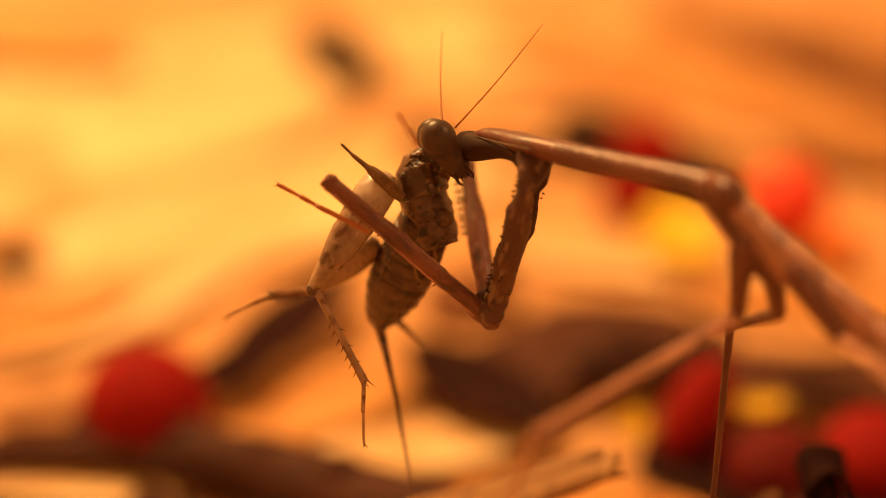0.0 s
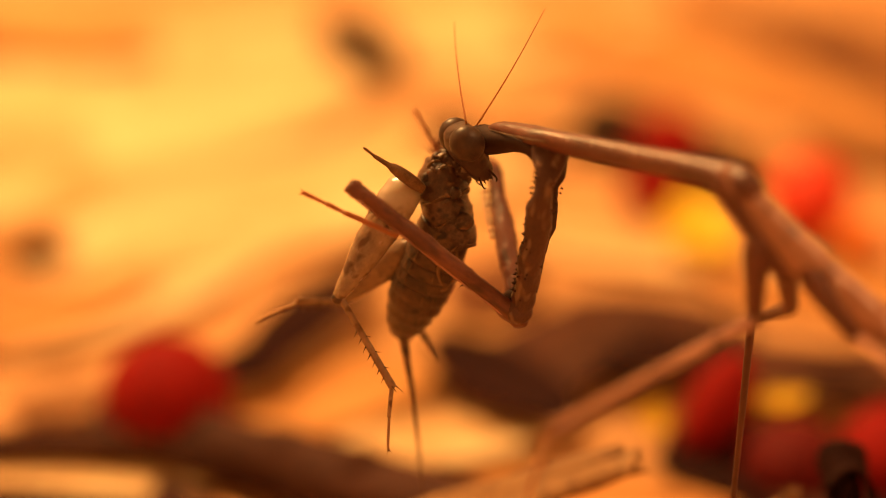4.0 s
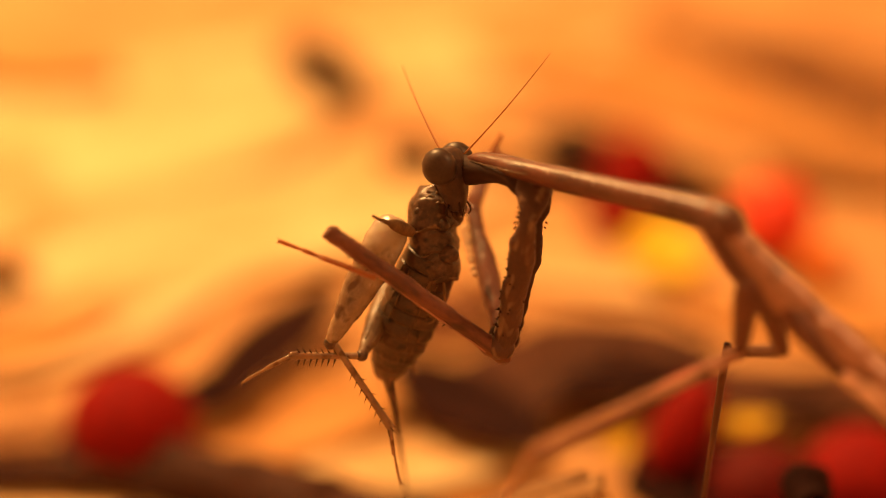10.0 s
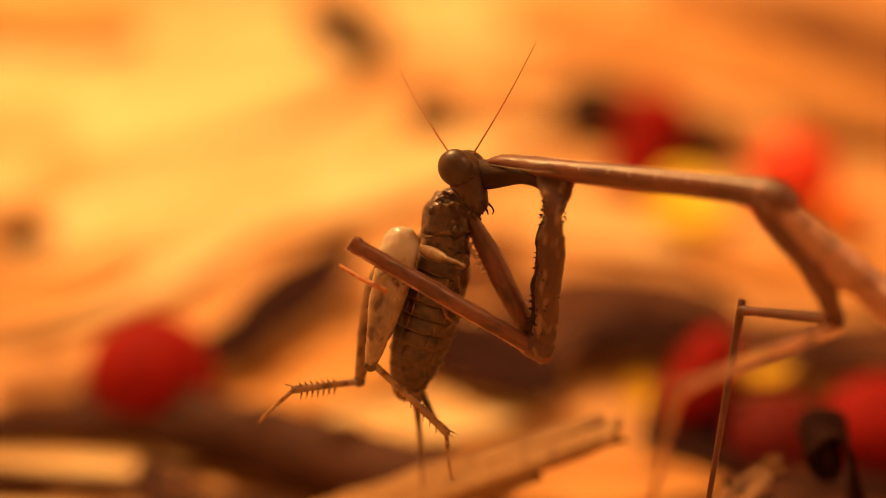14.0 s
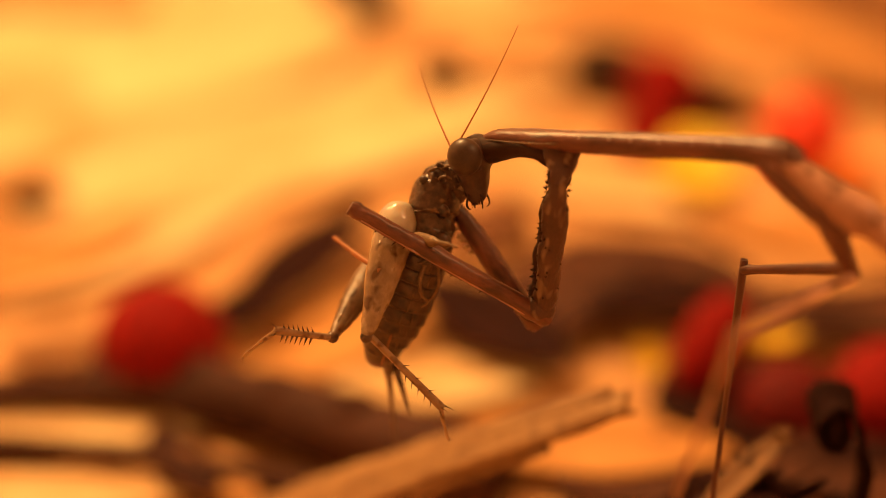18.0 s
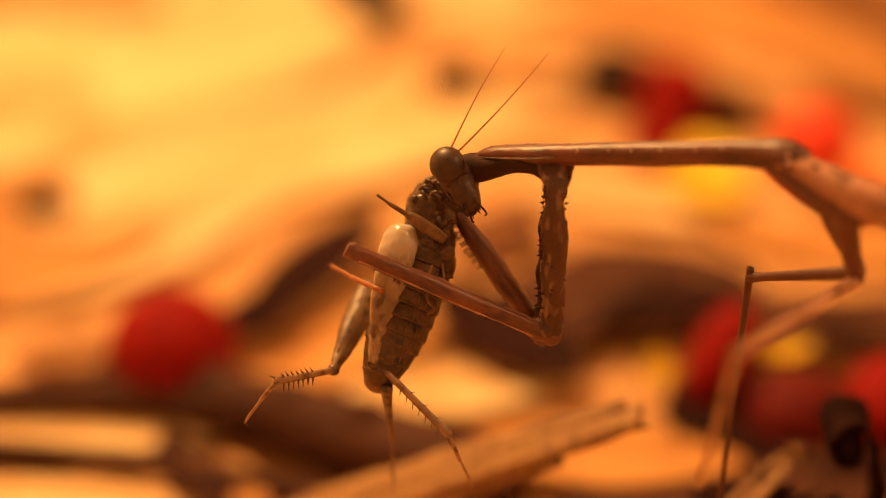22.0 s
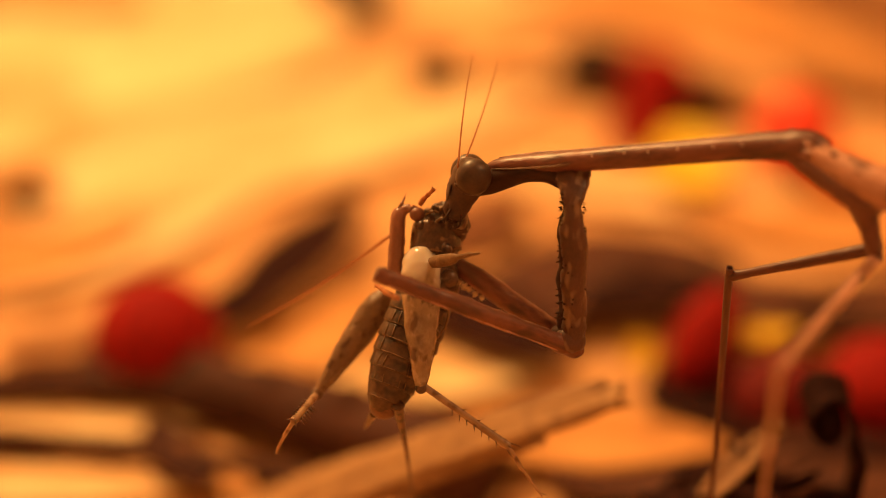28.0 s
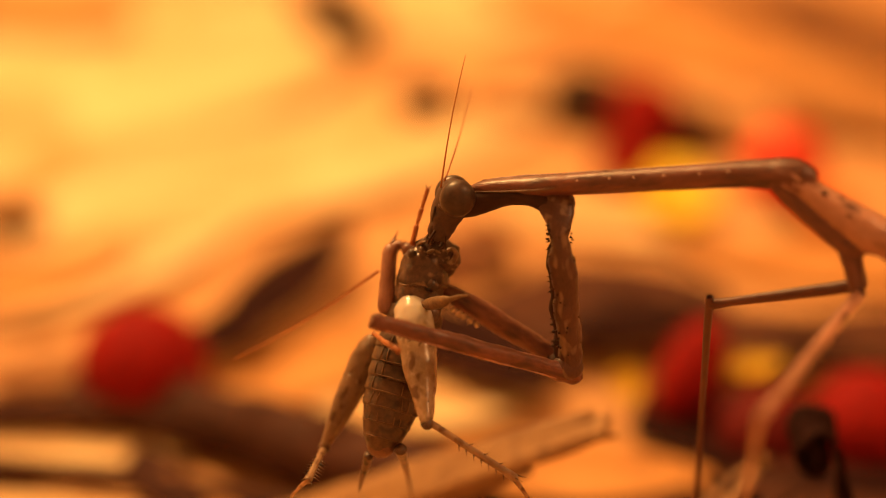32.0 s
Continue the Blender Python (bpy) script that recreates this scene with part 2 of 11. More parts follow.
def solo(name, bm, material, label, category, group="", kind="", smooth=True):
    return tagged(new(name, mesh_of(name, bm, material, smooth)), label, category, group, kind)


def loft(bm, rings, n=14, rough=0.0, seed=0):
    """Closed tube through rings of (x, y, z, ry, rz) along x."""
    loops = []
    for i, (x, y, z, ry, rz) in enumerate(rings):
        loop = []
        for k in range(n):
            a = 2 * math.pi * k / n
            q = Vector((x, y + ry * math.cos(a), z + rz * math.sin(a)))
            if rough:
                q += noise.noise_vector(q * 1.7 + Vector((seed, seed * 2, 0))) * rough
            loop.append(bm.verts.new(q * MM))
        loops.append(loop)
    for a, b in zip(loops, loops[1:]):
        for k in range(n):
            bm.faces.new((a[k], a[(k + 1) % n], b[(k + 1) % n], b[k]))
    bm.faces.new(list(reversed(loops[0])))
    bm.faces.new(loops[-1])
    return bm


def smooth_rings(keys, steps=4):
    """Catmull-Rom between key rings."""
    out = []
    for i in range(len(keys) - 1):
        p0, p1, p2, p3 = (keys[max(0, min(len(keys) - 1, i + d))] for d in (-1, 0, 1, 2))
        for s in range(steps):
            u = s / steps
            out.append(tuple(0.5 * (2 * b + (c - a) * u + (2 * a - 5 * b + 4 * c - d) * u * u + (3 * b - a - 3 * c + d) * u ** 3) for a, b, c, d in zip(p0, p1, p2, p3)))
    out.append(tuple(keys[-1]))
    return [(x, y, z, max(ry, 0.02), max(rz, 0.02)) for x, y, z, ry, rz in out]


def tube(keys, n=14, steps=4, rough=0.0, seed=0):
    return loft(bmesh.new(), smooth_rings(keys, steps), n, rough, seed)


def blob(bm, c, r, seg=16, rough=0.0, seed=0.0):
    m = Matrix.Translation(Vector(c) * MM) @ Matrix.Diagonal((r[0] * MM, r[1] * MM, r[2] * MM, 1))
    made = bmesh.ops.create_uvsphere(bm, u_segments=seg, v_segments=max(6, seg * 2 // 3), radius=1, matrix=m)["verts"]
    if rough:
        for v in made:
            q = v.co / MM
            v.co += noise.noise_vector(q * 0.6 + Vector((seed, seed, seed))) * rough * MM
    return bm


def spike(bm, base, tip, r):
    base, tip = Vector(base), Vector(tip)
    d = (tip - base).normalized()
    u = d.orthogonal().normalized()
    w = d.cross(u)
    ring = [bm.verts.new((base + (u * math.cos(a) + w * math.sin(a)) * r) * MM) for a in (0, 1.57, 3.14, 4.71)]
    top = bm.verts.new(tip * MM)
    for k in range(4):
        bm.faces.new((ring[k], ring[(k + 1) % 4], top))
    bm.faces.new(list(reversed(ring)))


def spikes(rows):
    bm = bmesh.new()
    for base, tip, r in rows:
        spike(bm, base, tip, r)
    return bm


def pathtube(points, radii, n=10, rough=0.0, seed=0):
    """Tube along world points, in millimetres."""
    bm = bmesh.new()
    pts = [Vector(p) for p in points]
    loops = []
    for i, p in enumerate(pts):
        d = (pts[min(i + 1, len(pts) - 1)] - pts[max(i - 1, 0)]).normalized()
        u = d.cross(Vector((0.1, 0.2, 1))).normalized()
        w = u.cross(d)
        loop = []
        for k in range(n):
            a = 2 * math.pi * k / n
            q = p + (u * math.cos(a) + w * math.sin(a)) * radii[i]
            if rough:
                q += noise.noise_vector(q * 0.9 + Vector((seed, 0, seed))) * rough
            loop.append(bm.verts.new(q * MM))
        loops.append(loop)
    for a, b in zip(loops, loops[1:]):
        for k in range(n):
            bm.faces.new((a[k], a[(k + 1) % n], b[(k + 1) % n], b[k]))
    bm.faces.new(list(reversed(loops[0])))
    bm.faces.new(loops[-1])
    return bm


def bend(points, steps=6):
    """Points of a smooth curve through the given points."""
    out = []
    for i in range(len(points) - 1):
        p0, p1, p2, p3 = (Vector(points[max(0, min(len(points) - 1, i + d))]) for d in (-1, 0, 1, 2))
        for s in range(steps):
            u = s / steps
            out.append(0.5 * (2 * p1 + (p2 - p0) * u + (2 * p0 - 5 * p1 + 4 * p2 - p3) * u * u + (3 * p1 - p0 - 3 * p2 + p3) * u ** 3))
    out.append(Vector(points[-1]))
    return out


def leaf_bm(length, width, curl=0.15, fold=0.1, thick=0.25, blunt=0.6, wave=0.4, seed=0, nx=22, ny=8):
    """A dry leaf along x from its stalk: outline, midrib fold, curl and thickness."""
    bm = bmesh.new()
    top, low = [], []
    for i in range(nx + 1):
        u = i / nx
        half = width / 2 * (math.sin(math.pi * min(max(u, 0.012), 0.988)) ** blunt)
        row_t, row_l = [], []
        for k in range(ny + 1):
            v = 2 * k / ny - 1
            edge = 1 + 0.07 * noise.noise(Vector((u * 9, v * 2, seed))) if abs(v) == 1 else 1
            x = (u - 0.5) * length
            y = half * v * edge
            z = curl * length * (2 * u - 1) ** 2 + fold * abs(y) + curl * 0.6 * y * y / max(width, 1)
            z += wave * noise.noise(Vector((x * 0.12, y * 0.16, seed * 3.1)))
            row_t.append(bm.verts.new(Vector((x, y, z + thick)) * MM))
            row_l.append(bm.verts.new(Vector((x, y, z)) * MM))
        top.append(row_t)
        low.append(row_l)
    for i in range(nx):
        for k in range(ny):
            bm.faces.new((top[i][k], top[i + 1][k], top[i + 1][k + 1], top[i][k + 1]))
            bm.faces.new((low[i][k], low[i][k + 1], low[i + 1][k + 1], low[i + 1][k]))
        for k in (0, ny):
            bm.faces.new((top[i][k], low[i][k], low[i + 1][k], top[i + 1][k]))
    for i in (0, nx):
        for k in range(ny):
            bm.faces.new((top[i][k], top[i][k + 1], low[i][k + 1], low[i][k]))
    return bm


def leaf(at, turn, length, width, material, label, curl=0.1, fold=0.1, tilt=(0, 0), blunt=0.6, seed=0, group="fallen leaves", wave=0.5):
    """A fallen leaf: its blade with a midrib and a stalk. at: its middle, mm."""
    length, width = length * LITTER, width * LITTER
    ob = thing("dry_leaf", Vector(at) * MM * LITTER, label, "leaf", group)
    ob.rotation_euler = (radians(tilt[0]), radians(tilt[1]), radians(turn))
    part("blade", leaf_bm(length, width, curl, fold, 0.25, blunt, wave, seed), material, ob)
    rib = [(length * (u - 0.5), 0, curl * length * (2 * u - 1) ** 2 + 0.28 + wave * noise.noise(Vector((length * (u - 0.5) * 0.12, 0, seed * 3.1)))) for u in [i / 12 for i in range(13)]]
    part("midrib", pathtube(rib, [0.32 - 0.018 * i for i in range(13)], 6), material, ob)
    return ob


# ---- the tank: floor and plain unseen walls ----
def floor_mesh():
    bm = bmesh.new()
    xs = [-240, -180, -130] + [-100 + 2.5 * i for i in range(81)] + [130, 180, 240]
    ys = [-70, 0, 60, 120] + [150 + 2.5 * i for i in range(101)] + [430, 470, 520]
    grid = []
    for y in ys:
        row = []
        for x in xs:
            p = Vector((x, y, 0))
            h = 1.5 * noise.noise(p * 0.045) + 0.8 * noise.noise(p * 0.16) + 0.35 * noise.noise(p * 0.45) - 1.6
            row.append(bm.verts.new(Vector((x, y, h)) * MM))
        grid.append(row)
    for a, b in zip(grid, grid[1:]):
        for k in range(len(xs) - 1):
            bm.faces.new((a[k], a[k + 1], b[k + 1], b[k]))
    return bm


solo("ground", floor_mesh(), SOIL, "sandy tan soil strewn with dry leaves", "ground", kind="structure")


def slab(name, lo, hi, label):
    bm = bmesh.new()
    bmesh.ops.create_cube(bm, size=1, matrix=Matrix.Translation((Vector(lo) + Vector(hi)) / 2) @ Matrix.Diagonal((*(Vector(hi) - Vector(lo)), 1)))
    solo(name, bm, WALL, label, "wall" if "wall" in name else "ceiling", kind="structure", smooth=False)


# unseen walls and lid, pale and close so that they bounce lamp light
slab("wall_north", (-0.24, 0.52, -0.01), (0.24, 0.53, 0.37), "plain cream back wall of the tank, unseen, bounces lamp light")
slab("wall_south", (-0.24, -0.08, -0.01), (0.24, -0.07, 0.37), "plain cream front wall of the tank, unseen, bounces lamp light")
slab("wall_west", (-0.25, -0.08, -0.01), (-0.24, 0.53, 0.37), "plain cream side wall of the tank, unseen, bounces lamp light")
slab("wall_east", (0.24, -0.08, -0.01), (0.25, 0.53, 0.37), "plain cream side wall of the tank, unseen, bounces lamp light")
slab("ceiling", (-0.25, -0.08, 0.37), (0.25, 0.53, 0.38), "plain cream lid of the tank, unseen, bounces lamp light")

# ---- fallen leaves on the floor ----
leaf((-40, 240, -0.9), 40, 74, 40, PALE_LEAF, "large pale yellow dry leaf lying flat on the soil", 0.004, 0.01, seed=1, blunt=0.35)
leaf((-14.5, 220.5, -0.6), 34, 62, 21, PALE_LEAF, "long narrow straw-yellow dry leaf", 0.004, 0.03, seed=2, blunt=0.5)
leaf((-40, 207, -0.9), 44, 46, 15, TAN_LEAF, "orange-tan dry leaf on the soil", 0.006, 0.02, seed=3)
leaf((-28, 200, -0.7), 48, 34, 9, PALE_LEAF, "slim yellow-orange dry leaf on the soil", 0.006, 0.03, seed=24)
leaf((-2, 268, -0.9), 20, 60, 26, PALE_LEAF, "pale dry leaf with a curled rim", 0.004, 0.02, seed=4)
leaf((30, 258, -0.8), -34, 62, 26, TAN_LEAF, "orange-brown dry leaf lying flat", 0.005, 0.02, seed=5)
leaf((47, 240, -0.6), -50, 50, 16, TAN_LEAF, "orange-brown dry leaf behind the berries", 0.006, 0.03, seed=6)
leaf((18, 209, -0.5), -10, 30, 9, PALE_LEAF, "pale yellow dry leaf under the mantis", 0.006, 0.03, seed=7)
leaf((33, 200, -0.5), -18, 24, 10, TAN_LEAF, "short orange-tan dry leaf", 0.008, 0.04, seed=8)
leaf((-1.5, 173.5, -0.4), 10, 19, 7.5, PALE_LEAF, "pale orange dry leaf in front of a brown one", 0.01, 0.04, seed=9)
leaf((-13, 180, -0.4), 30, 26, 12, TAN_LEAF, "tan dry leaf beside the red berry", 0.01, 0.04, seed=10)
leaf((-34, 166.8, -0.5), 3, 32, 7.6, PALE_LEAF, "pale dry leaf under a twig", 0.004, 0.03, seed=11, blunt=0.75)
leaf((-33, 158.4, -0.6), -4, 28, 5.4, PALE_LEAF, "pale orange dry leaf in front of the thin twig", 0.004, 0.03, seed=54, blunt=0.7)
leaf((9, 164, -0.4), -6, 24, 9, TAN_LEAF, "orange dry leaf beneath the straw", 0.01, 0.04, seed=12)
leaf((-13.2, 191, 1.4), 66, 25, 6.4, DARK_LEAF, "dark brown rolled dry leaf", 0.03, 0.25, seed=13, wave=0.3)
leaf((-17.2, 181.8, 1.8), 62, 10, 5.2, DARK_LEAF, "blackish rotten tip of a leaf", 0.04, 0.25, seed=14, wave=0.3)
# shade is in this leaf's brown; the dark strip next is its edge shadow
leaf((7.4, 186.0, 0.6), 52, 22, 10.5, BROWN_LEAF, "broad brown dry leaf, its shade put into the colour", 0.02, 0.08, seed=15, blunt=0.35)
leaf((2.8, 180.4, 1.2), -54, 19, 8.0, DARK_LEAF, "dark leaf strip put in for the shadow at a leaf edge", 0.03, 0.2, seed=16, wave=0.3)
leaf((16.6, 185.6, 1.0), 30, 11, 6.0, POD_LEAF, "dark scrap of leaf behind the oval berry", 0.03, 0.2, seed=36, wave=0.3)
leaf((29.0, 182.0, 1.0), -14, 26, 8.5, BROWN_LEAF, "brown dry leaf bent over the soil", 0.02, 0.15, seed=17)
leaf((40, 180.4, 1.4), -12, 24, 9.5, BROWN_LEAF, "tan-brown dry leaf next to red berries", 0.03, 0.15, seed=18)
# three leaves whose dark colours stand for the shadows under the berries
leaf((30, 168, -0.6), -16, 30, 14, DARK_LEAF, "dark leaf put in for the shadow under the red berries", 0.02, 0.06, seed=19, blunt=0.3)
leaf((20, 161, -0.7), 12, 26, 10, BROWN_LEAF, "brown leaf added for the shadow below the berries", 0.02, 0.06, seed=21, blunt=0.4)
leaf((36, 157, -0.6), 20, 26, 12, BROWN_LEAF, "brown leaf added for the shadow at the edge of the heap", 0.02, 0.06, seed=22, blunt=0.4)
leaf((15.5, 193, 0.2), -30, 15, 7.5, RUSSET_DARK, "brown dry leaf lying in the hollow", 0.02, 0.1, seed=20)
leaf((13, 238, -0.4), 10, 22, 15, MID_LEAF, "russet dry leaf around dark pebbles", 0.01, 0.05, seed=25)
leaf((25, 231, -0.3), -20, 18, 10, MID_LEAF, "russet dry leaf behind the small berry", 0.01, 0.05, seed=26)
leaf((31, 270, -0.4), -64, 26, 8, MID_LEAF, "russet dry leaf far behind", 0.01, 0.05, seed=27)
leaf((47, 262, -0.4), -46, 34, 12, MID_LEAF, "russet dry leaf in the far corner", 0.01, 0.05, seed=28)
leaf((46, 232, -0.3), -14, 26, 9, MID_LEAF, "russet dry leaf behind the scarlet berry", 0.01, 0.05, seed=29)
# leaf scrap added as the brownish shadow left of the round berry
leaf((-31.0, 178.5, 0.2), 12, 12, 5.0, MID_LEAF, "russet leaf put in for the shadow beside the round berry", 0.03, 0.1, seed=51)
leaf((16.8, 184.0, 1.6), 22, 13, 6.0, DARK_LEAF, "blackish leaf over the oval berry", 0.03, 0.2, seed=52, wave=0.3)
leaf((-37, 193.5, 0.0), 40, 24, 6.0, TAN_LEAF, "slim tan dry leaf beyond the round berry", 0.01, 0.05, seed=55)
leaf((-46, 262, 0.6), -20, 26, 12, TAN_LEAF, "orange-tan dry leaf in the far corner", 0.01, 0.05, seed=53)
leaf((2.3, 201.4, -0.2), 64, 12, 8, RUSSET_DARK, "umber scrap of leaf on the pale leaves", 0.01, 0.05, seed=41)
leaf((41.7, 256.8, -0.3), -58, 30, 10, RUSSET_DARK, "umber dry leaf behind the scarlet berry", 0.01, 0.05, seed=42)
leaf((17.0, 192.5, 0.4), -24, 17, 8, BROWN_LEAF, "brown curled leaf behind the oval berry", 0.03, 0.12, seed=44)

# ---- berries and petals ----
def berry(at, r, material, label, squash=1.0, turn=(0, 0, 0), stalk=True, name="red_berry"):
    r = r * LITTER
    ob = thing(name, Vector(at) * MM * LITTER, label, "berry", "red berries")
    ob.rotation_euler = [radians(a) for a in turn]
    part("skin", blob(bmesh.new(), (0, 0, 0), (r, r, r * squash), 32, r * 0.03, at[0]), material, ob)
    if stalk:
        bm = loft(bmesh.new(), [(0, 0, 0, 0.2 * r, 0.2 * r), (0.15 * r, 0, 0, 0.16 * r, 0.16 * r), (0.35 * r, 0, 0, 0.05 * r, 0.05 * r)], 8)
        bmesh.ops.transform(bm, matrix=Matrix.Translation((0, -0.62 * r * MM, -0.72 * r * MM)) @ Euler((0, radians(50), radians(-90))).to_matrix().to_4x4(), verts=bm.verts)
        part("calyx", bm, DARK_LEAF, ob, "dark dried calyx")
    return ob


berry((-23.4, 174.2, 3.0), 5.2, RED, "round dark red berry resting on dry leaves", 0.98)
berry((19.9, 173.6, 3.0), 2.5, RED, "oval red berry leaning on dead leaves", 1.85, (-24, 30, 0))
berry((33.4, 168.6, 1.3), 4.8, RED, "large deep red berry half hidden by a curled leaf", 0.85, (0, 0, 0))
berry((25.6, 169.0, 0.2), 4.2, SHADED_RED, "red berry sunk among dead leaves, its shade put into the colour", 0.85, (0, 0, 0))
berry((41.5, 170.0, 1.1), 4.3, RED, "deep red berry at the edge of the heap", 0.85, (0, 0, 0))
berry((32.1, 213.6, 3.0), 3.9, SCARLET, "bright scarlet berry on the soil", 1.0, (0, 0, 0))
berry((35.8, 209.8, 0.6), 2.6, ORANGE, "orange berry beside a scarlet one", 0.8, (0, 0, 0))
berry((20.1, 227.4, 2.4), 3.6, RED, "small red berry between dark leaves", 1.0, (0, 0, 0))
berry((17.6, 219.4, 1.0), 2.7, RED, "small red berry behind the mantis", 0.9, (0, 0, 0))


def petal(at, turn, length, width, label):
    ob = thing("yellow_petal", Vector(at) * MM * LITTER, label, "petal", "yellow petals")
    ob.rotation_euler = [radians(a) for a in turn]
    length, width = length * LITTER, width * LITTER
    part("blade", leaf_bm(length, width, 0.12, 0.35, 0.3, 0.6, 0.2, at[0]), YELLOW, ob)
    line = [(length * (u - 0.5), 0, 0.12 * length * (2 * u - 1) ** 2 + 0.34 + 0.2 * noise.noise(Vector((length * (u - 0.5) * 0.12, 0, at[0] * 3.1)))) for u in [i / 8 for i in range(9)]]
    part("vein", pathtube(line, [0.22 - 0.015 * i for i in range(9)], 6), YELLOW, ob)


petal((14.6, 173.8, 1.4), (40, 0, 70), 4.2, 2.6, "small yellow petal beside the red berry")
petal((24.8, 173.4, 3.2), (10, 0, 10), 4.8, 1.8, "curved yellow petal between two red berries")
petal((21.8, 209.6, 0.8), (15, 0, 0), 8.0, 9.0, "broad bright yellow petal on the soil")


def pebble(at, r, label):
    ob = solo("pebble", blob(bmesh.new(), (0, 0, 0), [k * LITTER for k in r], 16, 0.5, at[0]), PEBBLE, label, "pebble", "dark pebbles")
    ob.location = Vector(at) * MM * LITTER
    ob.rotation_euler = (0, 0, radians(-66))


pebble((-1.7, 234.0, 1.4), (3.0, 3.2, 1.9), "round dark pebble on the pale leaves")
pebble((-11.6, 258.5, 1.4), (9.5, 3.6, 1.9), "long dark brown pebble far behind")
pebble((14.6, 233.8, 1.8), (3.8, 4.2, 2.6), "blackish pebble beside a small berry")
pebble((24.4, 227.8, 1.2), (3.0, 3.4, 1.8), "dark pebble behind the berries")
pebble((-38.8, 206.5, 0.6), (2.2, 3.0, 1.2), "dull brown pebble on the leaves")

# ---- twigs ----
def twig(points, radii, label, seed, material=None, rough=0.35):
    pts = [p * LITTER for p in bend(points)]
    n = len(pts) - 1
    rad = [(radii[0] + (radii[1] - radii[0]) * i / n) * LITTER for i in range(n + 1)]
    ob = thing("twig", pts[n // 2] * MM, label, "twig", "dead twigs")
    mid = pts[n // 2]
    part("bark", pathtube([p - mid for p in pts], rad, 14, rough, seed), material or TWIG, ob)
    for i in range(3, n - 1, 5):
        side = Vector((noise.noise(pts[i] * 0.3), noise.noise(pts[i] * 0.5 + Vector((3, 1, 0))), 0.9)).normalized()
        part("knot", blob(bmesh.new(), pts[i] - mid + side * rad[i] * 0.8, (rad[i] * 0.6, rad[i] * 0.5, rad[i] * 0.45), 10, 0.3, i), material or TWIG, ob)
    return ob


twig([(-60, 170.8, 0.8), (-38, 170.2, 1.0), (-26, 170.0, 1.2), (-16, 166.4, 0.8)], (1.1, 1.4), "thick dark brown twig lying across the floor", 1)
twig([(-60, 163.6, 0.4), (-36, 162.8, 0.6), (-22, 160.8, 0.6), (-10, 157, 0.2)], (0.85, 1.0), "thinner brown twig on the floor", 2)
twig([(-29, 173.0, 0.8), (-22.5, 171.0, 1.0), (-15.2, 167.2, 1.7), (-8, 162.6, 1.6), (3, 157.6, 0.8)], (2.1, 3.4), "broad dark piece of bark under the red berry", 3, rough=0.6)
leaf((-17.5, 158.6, 0.2), -50, 9, 3.5, TAN_LEAF, "orange-brown shred of leaf between twigs", 0.03, 0.1, seed=33)

leaf((-20.5, 160.8, 0.4), -62, 11, 5.0, POD_LEAF, "dark leaf between two twigs", 0.03, 0.1, seed=37)


# ---- the straw in front and the curled dead leaves ----
def straw():
    ob = thing("straw_piece", (-0.0208, 0.1783, 0.0), "pale weathered straw stem with a torn end", "straw")
    base = Vector((-20.8, 178.3, 0))
    pts = [p - base for p in bend([(-29.0, 180.3, -4.2), (-20.8, 178.3, 0.7), (-9.5, 173.5, 8.9), (1.5, 169.2, 15.9), (13.2, 166.6, 21.8)], 7)]
    last = len(pts) - 1
    tilt = radians(26)

    def sliver(shift, drop, thick, first, end, wide, seed):
        """A flat torn sliver of the stem, its broad side turned up."""
        bm = bmesh.new()
        loops = []
        for i in range(first, end + 1):
            p = pts[i]
            d = (pts[min(i + 1, last)] - pts[max(i - 1, 0)]).normalized()
            u = d.cross(Vector((0, 0, 1))).normalized()
            w = u.cross(d)
            broad, up = u * math.cos(tilt) - w * math.sin(tilt), u * math.sin(tilt) + w * math.cos(tilt)
            half = wide + 0.085 * min(end - i, 18) + 0.25 * noise.noise(Vector((i * 0.5, seed, 0)))
            loop = []
            for k in range(20):
                t = 2 * math.pi * k / 20
                c, s = math.cos(t), math.sin(t)
                c, s = math.copysign(abs(c) ** 0.6, c), math.copysign(abs(s) ** 0.6, s)
                q = p + broad * (shift + half * c) + up * (thick * s - drop)
                q += up * 0.14 * noise.noise(Vector((k * 1.3, i * 0.15, seed))) + noise.noise_vector(q * 0.9) * 0.2 + noise.noise_vector(q * 2.6) * 0.1
                if i == end:
                    q += d * random.uniform(-1.5, 0.7)
                loop.append(bm.verts.new(q * MM))
            loops.append(loop)
        for x, y in zip(loops, loops[1:]):
            for k in range(20):
                bm.faces.new((x[k], x[(k + 1) % 20], y[(k + 1) % 20], y[k]))
        bm.faces.new(list(reversed(loops[0])))
        bm.faces.new(loops[-1])
        return bm

    part("stem", sliver(0, 0, 0.55, 0, last, 1.1, 1), STRAW, ob)
    part("split_strip", sliver(1.0, 0.5, 0.4, 0, last - 4, 1.0, 2), STRAW_DARK, ob, "darker split strip of the stem")
    part("raised_strip", sliver(-1.1, -0.35, 0.3, 2, last - 1, 0.55, 3), STRAW, ob)
    fib = bmesh.new()
    d = (pts[-1] - pts[-3]).normalized()
    for k in range(14):
        s = 2 * (k + 0.5) / 14 - 1
        root = pts[-1] + Vector((0, -1.0 * s, -0.45 * s)) - d * 0.9
        spike(fib, root, root + d * random.uniform(0.9, 1.7) + Vector((0, random.uniform(-0.15, 0.15), random.uniform(-0.15, 0.15))), random.uniform(0.14, 0.24))
    part("torn_fibres", fib, STRAW, ob)
    return ob


straw()


